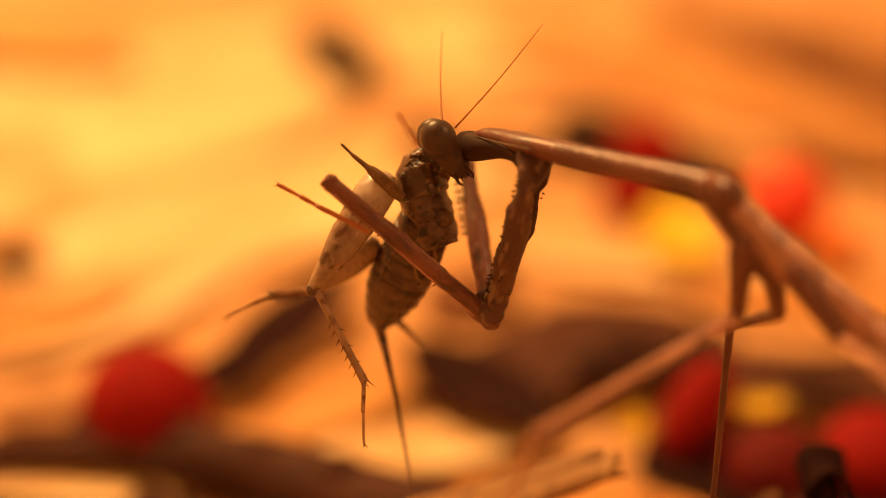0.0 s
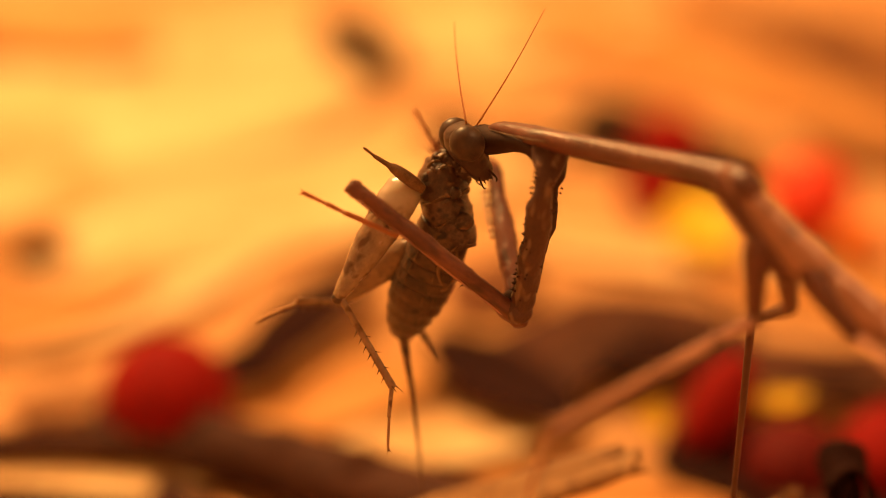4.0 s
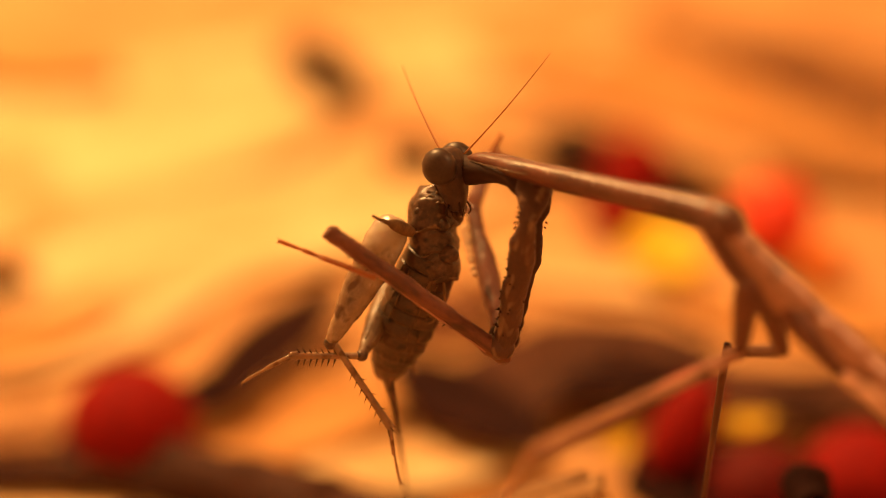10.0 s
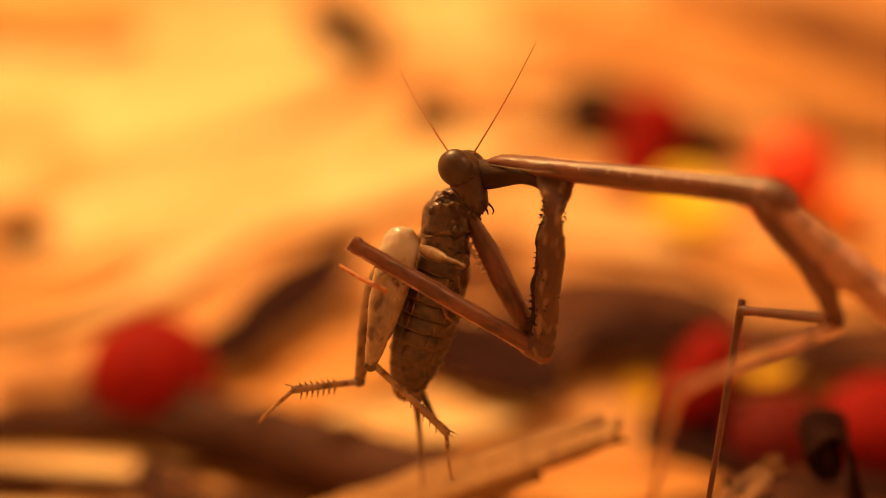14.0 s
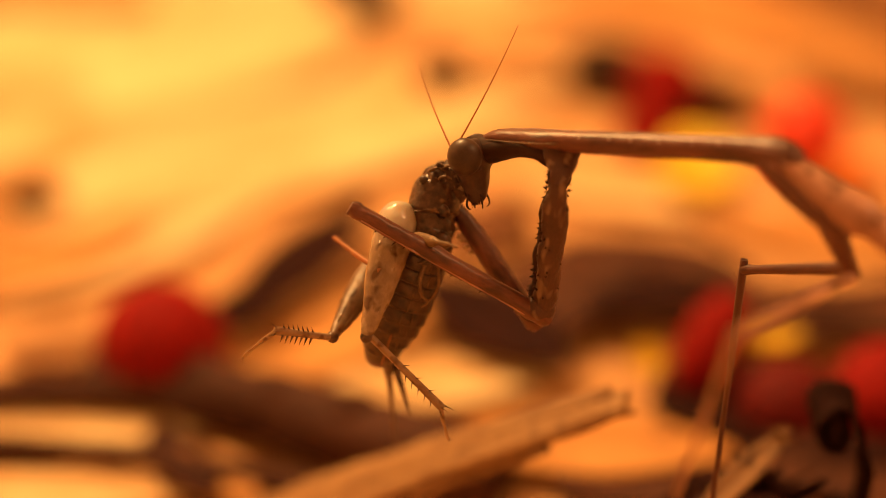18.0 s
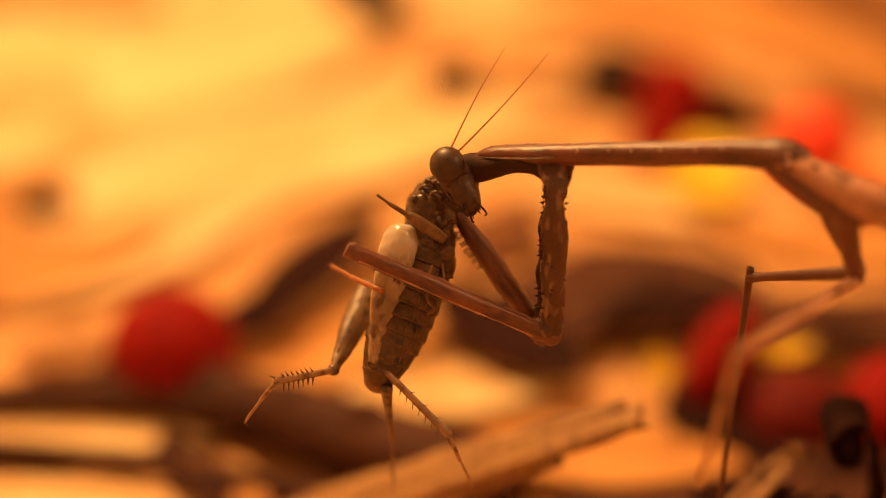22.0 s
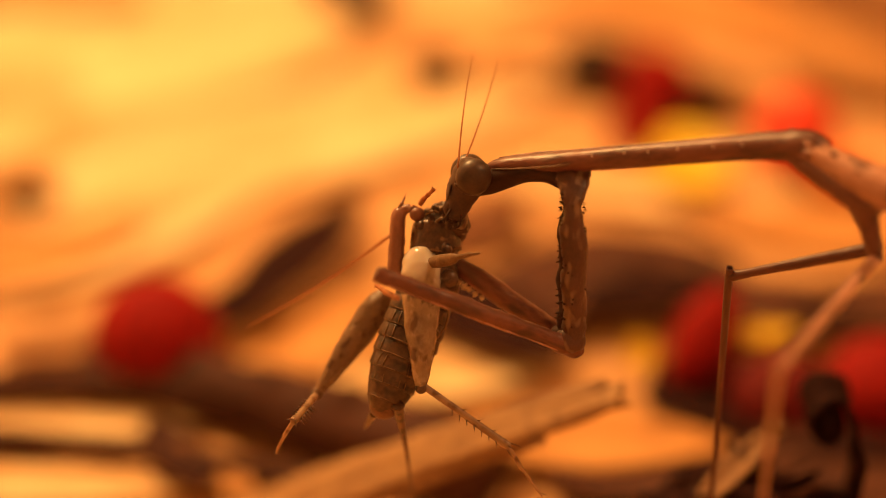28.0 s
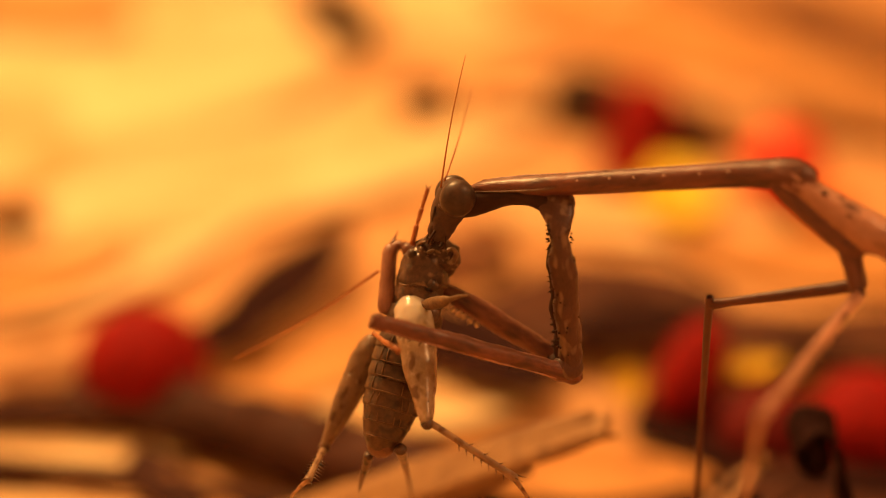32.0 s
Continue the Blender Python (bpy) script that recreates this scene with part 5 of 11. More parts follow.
    walk(MOVING['coxa'], mm_rows([
        (0, -18.81, -7.68, 50.56, 174.0, 76.4, 167.4), (0.5, -19.13, -7.61, 50.68, 173.2, 77.5, 166.9), (1, -19.11, -7.79, 50.47, 177.2, 76.8, 170.6),
        (1.5, -19.16, -7.80, 50.32, 172.8, 77.3, 166.7), (2, -18.97, -7.71, 50.61, -179.1, 77.2, 174.5), (2.5, -18.91, -7.62, 50.69, 178.3, 76.9, 172.0),
        (3, -19.15, -7.65, 50.62, -178.2, 77.1, 175.9), (3.5, -19.25, -7.59, 50.61, 170.6, 78.8, 165.6), (5.5, -19.21, -7.51, 50.73, -151.9, 82.0, -154.6),
        (6, -19.16, -7.71, 50.40, -159.4, 82.5, -162.4), (6.5, -19.07, -7.30, 51.26, -169.7, 80.4, -173.9), (7, -19.27, -7.33, 51.24, -171.1, 80.1, -175.3),
        (7.5, -18.97, -7.32, 51.21, -174.3, 80.2, -179.0), (8, -18.69, -7.28, 51.17, -173.6, 80.6, -177.8), (8.5, -18.54, -7.39, 50.99, -175.0, 81.3, -178.9),
        (9, -18.21, -7.57, 50.65, 167.6, 79.5, 162.9), (9.5, -18.15, -7.71, 50.37, 166.0, 80.2, 161.8), (10, -17.66, -7.79, 50.15, 178.1, 80.2, 173.2),
        (10.5, -18.05, -7.95, 49.19, -175.2, 81.6, -179.1), (11, -16.93, -8.08, 48.75, -167.9, 81.7, -171.7), (11.5, -17.59, -8.40, 47.89, -167.4, 83.7, -170.7),
        (12, -16.88, -8.76, 47.48, -172.3, 83.6, -175.4), (12.5, -16.66, -8.97, 46.99, 176.3, 82.3, 172.4), (13, -16.84, -8.99, 46.53, -176.7, 84.3, -179.5),
        (13.5, -17.00, -8.95, 46.60, -144.4, 84.4, -146.6), (14, -17.13, -8.76, 46.75, -131.0, 84.0, -132.2), (14.5, -17.00, -8.64, 46.81, -119.3, 82.8, -120.3),
        (16.5, -17.24, -8.26, 47.46, -129.3, 86.6, -129.9), (17, -17.02, -8.25, 47.37, -120.5, 85.4, -120.7), (17.5, -17.10, -8.31, 47.11, -163.1, 86.6, -163.5),
        (18, -17.28, -8.36, 46.93, 168.4, 84.0, 166.2), (18.5, -17.52, -8.41, 46.87, -179.4, 84.2, 178.4), (19, -17.25, -8.23, 47.05, -172.7, 83.9, -174.8),
        (19.5, -17.82, -8.11, 46.82, -161.6, 86.0, -162.7), (20, -18.33, -7.78, 46.98, -134.1, 86.3, -135.0), (20.5, -18.38, -8.13, 46.77, -115.3, 84.1, -115.6),
        (21, -18.75, -8.25, 46.75, -98.1, 81.9, -97.9), (21.5, -19.09, -8.15, 46.77, -103.2, 84.5, -103.2), (22, -18.83, -7.99, 46.95, -106.5, 86.4, -106.2),
        (22.5, -18.59, -8.18, 46.74, -110.7, 85.9, -110.4), (23, -18.62, -8.25, 46.89, -110.3, 84.8, -110.5), (23.5, -18.91, -8.32, 46.75, -103.4, 86.4, -103.3),
        (24, -19.12, -8.12, 46.95, -90.9, 85.3, -90.9), (24.5, -18.86, -8.25, 46.74, -84.3, 85.5, -83.9), (25, -18.58, -8.18, 46.71, -89.1, 85.2, -88.7),
        (25.5, -17.64, -8.35, 46.19, -100.9, 85.7, -100.5), (27.5, -15.86, -9.79, 45.63, -93.2, 81.7, -92.9), (28, -16.29, -9.66, 45.44, -87.5, 81.4, -86.8),
        (28.5, -16.00, -9.61, 45.38, -82.0, 83.5, -81.1), (29, -15.90, -9.57, 45.05, -67.5, 85.5, -66.3), (29.5, -16.38, -9.30, 45.36, -67.4, 82.9, -66.2),
        (30, -16.35, -9.44, 45.62, -69.6, 80.4, -68.3), (30.5, -15.93, -9.31, 45.72, -66.0, 80.0, -64.3), (31, -16.60, -8.87, 45.13, -56.1, 80.9, -53.6),
        (31.5, -16.50, -9.37, 45.50, -53.8, 82.6, -51.5), (32, -16.51, -9.55, 45.40, -47.1, 82.5, -44.7),
    ]))
    walk(MOVING['femur'], mm_rows([
        (0, -21.66, -7.04, 38.51, -161.8, -43.6, -179.2), (0.5, -21.74, -7.01, 38.57, -161.9, -43.4, -178.9), (1, -21.91, -7.33, 38.40, -162.8, -43.5, -177.8),
        (1.5, -21.81, -7.18, 38.22, -162.5, -42.9, -177.3), (2, -21.70, -7.45, 38.51, -163.6, -42.8, -175.9), (2.5, -21.68, -7.23, 38.61, -163.6, -42.6, -175.5),
        (3, -21.91, -7.45, 38.53, -163.4, -42.1, -175.2), (3.5, -21.59, -6.99, 38.45, -162.7, -41.8, -175.9), (5.5, -20.77, -8.25, 38.45, -162.7, -42.6, -176.4),
        (6, -20.71, -8.20, 38.10, -162.6, -42.4, -176.7), (6.5, -21.13, -7.52, 39.03, -162.3, -44.4, -178.1), (7, -21.40, -7.50, 39.02, -162.0, -45.8, -179.4),
        (7.5, -21.08, -7.36, 38.99, -160.8, -44.4, 178.8), (8, -20.71, -7.36, 38.94, -158.4, -42.2, 176.2), (8.5, -20.41, -7.42, 38.74, -162.7, -42.2, -176.4),
        (9, -20.38, -6.90, 38.46, -165.8, -42.0, -171.7), (9.5, -20.16, -7.05, 38.15, -164.4, -40.4, -172.6), (10, -19.75, -7.54, 37.93, -164.2, -40.0, -173.6),
        (10.5, -19.87, -7.98, 36.93, -160.5, -37.2, -177.9), (11, -18.71, -8.34, 36.48, -157.3, -34.3, 176.7), (11.5, -18.92, -8.62, 35.56, -156.5, -32.6, 176.3),
        (12, -18.27, -8.87, 35.16, -156.0, -31.4, 176.0), (12.5, -18.30, -8.75, 34.70, -157.4, -32.3, 177.7), (13, -18.07, -9.01, 34.19, -158.6, -32.7, 179.6),
        (13.5, -18.02, -9.62, 34.26, -158.0, -32.2, 178.8), (14, -18.01, -9.72, 34.42, -156.5, -32.0, 177.0), (14.5, -17.78, -9.98, 34.51, -155.9, -31.4, 177.3),
        (16.5, -17.70, -8.99, 35.17, -155.9, -27.8, 179.4), (17, -17.52, -9.30, 35.11, -156.1, -27.9, 179.9), (17.5, -17.81, -8.68, 34.83, -154.5, -29.1, 176.9),
        (18, -18.54, -8.20, 34.67, -154.7, -31.3, 176.2), (18.5, -18.79, -8.53, 34.62, -154.8, -31.3, 176.0), (19, -18.58, -8.51, 34.81, -154.6, -31.1, 176.0),
        (19.5, -18.65, -8.53, 34.53, -154.6, -28.8, 176.8), (20, -18.90, -8.51, 34.71, -154.7, -26.2, 177.8), (20.5, -18.94, -9.46, 34.53, -154.5, -26.0, 177.7),
        (21, -19.00, -10.22, 34.59, -154.5, -26.2, 177.7), (21.5, -19.37, -9.51, 34.54, -154.6, -25.6, 178.0), (22, -19.05, -8.93, 34.67, -154.4, -24.8, 178.3),
        (22.5, -18.90, -9.19, 34.45, -154.1, -24.3, 178.4), (23, -19.01, -9.48, 34.64, -154.2, -23.9, 178.6), (23.5, -19.09, -9.24, 34.47, -154.5, -24.2, 178.6),
        (24, -19.14, -9.33, 34.69, -154.6, -24.8, 178.5), (24.5, -18.76, -9.40, 34.48, -154.4, -24.0, 178.5), (25, -18.57, -9.41, 34.46, -154.3, -23.7, 178.6),
        (25.5, -17.82, -9.46, 33.92, -154.0, -24.0, 178.2), (27.5, -15.95, -11.60, 33.37, -160.0, -27.8, -168.7), (28, -16.19, -11.51, 33.18, -160.0, -27.8, -168.8),
        (28.5, -15.79, -11.02, 33.06, -161.0, -28.7, -167.5), (29, -15.51, -10.47, 32.69, -161.9, -29.6, -166.4), (29.5, -15.76, -10.71, 33.05, -162.0, -29.0, -165.9),
        (30, -15.59, -11.36, 33.40, -162.1, -28.1, -165.3), (30.5, -15.01, -11.25, 33.51, -161.8, -27.3, -165.4), (31, -15.43, -10.45, 32.89, -161.1, -26.3, -166.1),
        (31.5, -15.49, -10.63, 33.22, -160.9, -24.8, -165.2), (32, -15.35, -10.69, 33.11, -160.4, -23.3, -164.9),
    ]))
    walk(MOVING['coxa2'], mm_rows([
        (0, -18.21, -5.60, 49.81, 167.3, 73.1, 158.8), (0.5, -18.53, -5.54, 49.92, 165.9, 74.2, 157.8), (1, -18.50, -5.72, 49.72, 169.6, 73.6, 161.1),
        (1.5, -18.56, -5.73, 49.56, 165.6, 74.0, 157.7), (2, -18.36, -5.64, 49.85, 172.1, 74.1, 164.0), (2.5, -18.30, -5.54, 49.93, 170.3, 73.8, 162.1),
        (3, -18.56, -5.57, 49.86, 172.8, 74.2, 165.1), (3.5, -18.67, -5.51, 49.85, 162.6, 75.5, 155.9), (5.5, -18.63, -5.43, 49.97, -174.0, 80.4, -178.0),
        (6, -18.57, -5.63, 49.64, 179.5, 80.3, 175.1), (6.5, -18.48, -5.22, 50.49, 175.1, 78.2, 169.6), (7, -18.68, -5.25, 50.48, 173.8, 78.3, 168.4),
        (7.5, -18.36, -5.25, 50.46, 172.3, 77.6, 166.2), (8, -18.09, -5.20, 50.42, 173.4, 77.3, 167.4), (8.5, -17.94, -5.31, 50.24, 172.0, 78.2, 166.4),
        (9, -17.62, -5.49, 49.90, 161.2, 76.5, 154.9), (9.5, -17.57, -5.62, 49.62, 157.0, 77.6, 151.5), (10, -17.05, -5.71, 49.41, 164.4, 78.4, 158.6),
        (10.5, -17.45, -5.87, 48.44, 169.0, 78.9, 163.6), (11, -16.32, -6.00, 48.00, 174.8, 78.2, 169.0), (11.5, -17.06, -6.35, 47.10, 173.5, 80.0, 168.1),
        (12, -16.45, -6.71, 46.67, 173.7, 79.9, 168.1), (12.5, -16.31, -6.93, 46.17, 170.4, 78.8, 164.0), (13, -16.58, -6.96, 45.69, 174.3, 81.4, 169.2),
        (13.5, -16.83, -6.92, 45.73, -160.8, 82.7, -165.1), (14, -17.05, -6.76, 45.86, -145.6, 83.0, -148.8), (14.5, -16.90, -6.63, 45.91, -133.2, 82.2, -136.0),
        (16.5, -17.15, -6.34, 46.38, -144.3, 85.2, -147.8), (17, -16.94, -6.33, 46.29, -134.1, 84.2, -136.9), (17.5, -17.03, -6.39, 46.02, -165.0, 84.6, -168.3),
        (18, -17.20, -6.46, 45.84, 176.6, 82.0, 171.3), (18.5, -17.45, -6.49, 45.77, -174.1, 82.2, -179.5), (19, -17.17, -6.32, 45.96, -168.9, 81.8, -174.2),
        (19.5, -17.74, -6.21, 45.72, -163.3, 84.0, -167.6), (20, -18.25, -5.87, 45.88, -146.1, 84.7, -149.9), (20.5, -18.31, -6.23, 45.66, -126.9, 82.9, -129.8),
        (21, -18.68, -6.35, 45.64, -108.5, 81.3, -110.7), (21.5, -19.02, -6.26, 45.66, -117.9, 83.7, -120.8), (22, -18.75, -6.09, 45.84, -127.2, 85.4, -130.1),
        (22.5, -18.52, -6.29, 45.62, -128.4, 84.7, -130.9), (23, -18.55, -6.35, 45.79, -124.5, 83.8, -127.4), (23.5, -18.85, -6.42, 45.65, -125.7, 85.6, -128.5),
        (24, -19.05, -6.22, 45.84, -110.4, 84.9, -113.2), (24.5, -18.79, -6.34, 45.62, -106.2, 85.4, -108.3), (25, -18.51, -6.28, 45.60, -109.0, 84.9, -111.0),
        (25.5, -17.56, -6.45, 45.08, -120.9, 85.0, -122.9), (27.5, -15.76, -7.80, 44.70, -105.3, 82.5, -107.9), (28, -16.19, -7.67, 44.51, -98.3, 82.5, -100.8),
        (28.5, -15.90, -7.62, 44.44, -96.9, 84.7, -99.3), (29, -15.80, -7.59, 44.12, -88.9, 87.1, -91.3), (29.5, -16.29, -7.31, 44.42, -76.5, 84.8, -78.6),
        (30, -16.26, -7.44, 44.70, -75.3, 82.4, -77.0), (30.5, -15.83, -7.32, 44.79, -70.0, 82.2, -71.1), (31, -16.50, -6.87, 44.19, -57.0, 83.2, -58.0),
        (31.5, -16.40, -7.38, 44.58, -55.6, 84.9, -57.2), (32, -16.41, -7.56, 44.46, -45.1, 84.8, -47.0),
    ]))
    walk(MOVING['femur2'], mm_rows([
        (0, -21.61, -4.28, 37.80, -100.1, -37.9, 100.0), (0.5, -21.69, -4.24, 37.86, -100.4, -37.5, 100.0), (1, -21.86, -4.57, 37.70, -100.2, -36.7, 99.7),
        (1.5, -21.76, -4.42, 37.51, -100.0, -35.8, 99.9), (2, -21.65, -4.69, 37.80, -100.5, -34.8, 99.8), (2.5, -21.63, -4.47, 37.90, -100.2, -34.2, 99.7),
        (3, -21.86, -4.69, 37.81, -100.3, -33.6, 100.0), (3.5, -21.54, -4.23, 37.73, -100.0, -33.1, 100.0), (5.5, -20.70, -5.50, 37.71, -98.8, -23.9, 97.9),
        (6, -20.65, -5.45, 37.36, -99.3, -23.3, 97.9), (6.5, -20.97, -4.76, 38.30, -99.4, -29.9, 98.9), (7, -21.14, -4.74, 38.30, -100.6, -37.1, 100.8),
        (7.5, -20.96, -4.61, 38.27, -100.5, -36.7, 100.2), (8, -20.78, -4.60, 38.23, -99.7, -35.0, 99.5), (8.5, -20.44, -4.71, 37.93, -99.4, -33.7, 99.2),
        (9, -20.31, -4.24, 37.56, -98.6, -33.6, 98.4), (9.5, -19.94, -4.33, 37.34, -101.2, -32.0, 100.9), (10, -19.39, -4.79, 37.20, -103.8, -30.4, 102.4),
        (10.5, -19.75, -5.20, 36.26, -111.2, -35.8, 111.2), (11, -18.81, -5.52, 35.90, -120.9, -44.7, 123.3), (11.5, -19.16, -5.82, 34.92, -123.4, -47.3, 126.6),
        (12, -18.59, -6.10, 34.47, -126.8, -51.0, 131.2), (12.5, -18.63, -6.01, 33.95, -134.2, -55.7, 140.1), (13, -18.38, -6.28, 33.40, -135.6, -54.9, 141.7),
        (13.5, -18.33, -6.92, 33.41, -135.4, -54.4, 141.6), (14, -18.32, -7.03, 33.57, -134.4, -54.7, 141.1), (14.5, -18.08, -7.27, 33.67, -134.4, -54.0, 141.6),
        (16.5, -18.14, -6.52, 33.86, -139.4, -48.9, 148.6), (17, -17.96, -6.83, 33.79, -139.2, -48.7, 148.6), (17.5, -18.29, -6.30, 33.34, -138.8, -48.7, 148.6),
        (18, -19.07, -5.92, 33.00, -139.0, -48.9, 148.5), (18.5, -19.31, -6.21, 33.00, -137.8, -50.2, 146.7), (19, -19.11, -6.18, 33.25, -136.5, -51.2, 145.1),
        (19.5, -19.16, -6.17, 33.02, -136.7, -50.8, 145.3), (20, -19.37, -6.12, 33.25, -138.1, -49.8, 146.8), (20.5, -19.37, -6.94, 33.31, -139.0, -48.2, 148.6),
        (21, -19.40, -7.59, 33.58, -139.7, -47.5, 149.4), (21.5, -19.81, -6.99, 33.35, -139.8, -47.6, 149.3), (22, -19.54, -6.49, 33.30, -139.2, -47.9, 149.0),
        (22.5, -19.36, -6.78, 33.07, -138.4, -48.3, 148.2), (23, -19.46, -7.03, 33.28, -138.3, -48.8, 147.7), (23.5, -19.54, -6.77, 33.17, -139.0, -48.2, 148.6),
        (24, -19.58, -6.79, 33.50, -140.5, -47.1, 150.1), (24.5, -19.16, -6.86, 33.31, -141.1, -45.9, 151.1), (25, -18.95, -6.86, 33.29, -141.2, -45.6, 151.5),
        (25.5, -18.18, -6.92, 32.75, -140.4, -45.8, 150.8), (27.5, -16.40, -8.88, 32.54, -148.6, -31.2, 163.6), (28, -16.63, -8.79, 32.37, -148.9, -31.2, 163.7),
        (28.5, -16.22, -8.29, 32.26, -148.7, -31.8, 163.3), (29, -15.93, -7.70, 31.99, -148.7, -32.0, 162.9), (29.5, -16.17, -7.80, 32.64, -149.6, -30.8, 164.1),
        (30, -15.99, -8.35, 33.17, -150.1, -29.5, 164.9), (30.5, -15.40, -8.24, 33.30, -150.4, -28.6, 165.4), (31, -15.88, -7.46, 32.61, -150.5, -28.1, 165.8),
        (31.5, -16.00, -7.74, 32.78, -150.6, -28.1, 165.9), (32, -15.89, -7.83, 32.59, -150.6, -28.2, 165.9),
    ]))
    walk(MOVING['tibia2'], mm_rows([
        (0, -23.30, 5.28, 45.35, -151.1, 5.1, 137.0), (0.5, -23.38, 5.36, 45.36, -151.0, 5.0, 137.4), (1, -23.53, 5.15, 45.05, -151.2, 4.5, 138.4),
        (1.5, -23.48, 5.41, 44.71, -151.0, 4.3, 139.9), (2, -23.38, 5.26, 44.82, -151.4, 3.9, 141.2), (2.5, -23.35, 5.56, 44.81, -151.2, 3.3, 142.3),
        (3, -23.65, 5.40, 44.61, -151.4, 3.7, 142.8), (3.5, -23.33, 5.92, 44.45, -151.7, 3.3, 145.1), (5.5, -22.25, 5.64, 42.70, -154.7, -4.9, 178.6),
        (6, -22.21, 5.73, 42.23, -154.6, -4.3, 178.9), (6.25, -22.41, 5.76, 43.33, -138.5, -7.5, 143.8), (6.5, -22.62, 5.78, 44.43, -123.5, -0.9, 109.2),
        (6.75, -22.80, 5.33, 45.07, -94.6, -18.8, 89.7), (7, -22.98, 4.89, 45.72, -58.9, -23.6, 62.0), (7.5, -22.70, 5.10, 45.62, -55.3, -25.9, 56.7),
        (8, -22.44, 5.33, 45.29, -50.7, -30.1, 49.9), (8.5, -22.07, 5.40, 44.76, -54.6, -30.5, 54.6), (9, -21.80, 5.89, 44.37, -57.7, -29.9, 58.7),
        (9.5, -21.92, 5.91, 43.86, -62.6, -32.3, 63.7), (10, -21.66, 5.57, 43.41, -67.4, -34.5, 67.7), (10.25, -22.51, 4.84, 43.43, -31.2, -2.7, 58.4),
        (10.5, -23.36, 4.11, 43.45, 4.7, 28.2, 70.1), (10.75, -23.49, 2.95, 44.00, -6.5, 55.6, 25.9), (11, -23.61, 1.80, 44.54, -61.3, 60.4, -58.1),
        (11.5, -24.13, 1.11, 43.86, -77.7, 89.1, -78.0), (12, -23.69, 0.44, 43.70, 174.1, 73.9, 165.9), (12.5, -23.94, 0.37, 43.28, 174.1, 73.5, 165.6),
        (13, -23.97, 0.01, 42.68, 173.3, 73.6, 165.1), (13.5, -23.98, -0.37, 42.55, 174.2, 74.0, 166.0), (14, -23.89, -0.40, 42.73, 173.6, 73.7, 165.9),
        (14.5, -23.75, -0.56, 42.67, 172.8, 74.4, 165.1), (16.5, -25.19, -0.26, 42.41, 177.8, 73.4, 169.6), (17, -25.04, -0.49, 42.25, 177.5, 73.5, 169.9),
        (17.5, -25.37, -0.19, 41.92, 178.4, 73.5, 171.0), (18, -26.13, -0.02, 41.72, 179.8, 73.5, 171.9), (18.5, -26.09, -0.09, 41.89, 179.7, 73.3, 171.7),
        (19, -25.66, 0.03, 42.37, 178.6, 73.3, 170.9), (19.5, -25.72, -0.02, 42.03, 179.8, 73.2, 171.8), (20, -26.19, 0.01, 42.05, -179.7, 73.3, 172.1),
        (20.5, -26.54, -0.60, 41.74, 179.5, 73.8, 171.9), (21, -26.71, -1.11, 41.77, 179.1, 74.0, 171.5), (21.5, -27.17, -0.67, 41.73, -179.8, 73.9, 172.4),
        (22, -26.86, -0.27, 41.80, -179.6, 74.0, 172.9), (22.5, -26.50, -0.43, 41.54, -179.6, 74.2, 173.0), (23, -26.45, -0.60, 41.72, -179.9, 74.2, 172.4),
        (23.5, -26.73, -0.46, 41.60, -179.3, 74.2, 173.0), (24, -27.01, -0.53, 41.72, -179.0, 74.0, 172.6), (24.5, -26.81, -0.71, 41.34, -178.9, 74.3, 172.9),
        (25, -26.64, -0.79, 41.26, -179.1, 74.2, 172.8), (25.5, -25.79, -0.84, 40.80, -178.9, 73.9, 173.4), (26, -26.44, -2.42, 39.76, -170.9, 33.8, 170.8),
        (26.5, -27.09, -3.99, 38.74, -162.8, -5.8, 163.3), (27, -27.77, -5.52, 37.71, -145.6, -43.0, 145.8), (27.5, -28.46, -7.04, 36.69, -83.7, -64.1, 83.6),
        (28, -28.72, -7.10, 36.55, -84.1, -64.1, 83.8), (28.5, -28.10, -6.96, 36.83, -85.0, -64.2, 85.0), (29, -27.61, -6.89, 36.94, -86.2, -64.3, 86.2),
        (29.5, -28.19, -6.76, 37.16, -87.3, -50.4, 87.1), (30, -28.34, -6.73, 37.18, -87.4, -43.7, 87.2), (30.5, -27.75, -6.74, 37.18, -88.5, -50.5, 88.5),
        (31, -28.23, -6.89, 36.88, -89.8, -64.4, 89.9), (31.5, -28.46, -6.96, 36.75, -87.7, -51.4, 87.9), (32, -28.50, -7.14, 36.36, -85.8, -45.0, 85.7),
    ]))
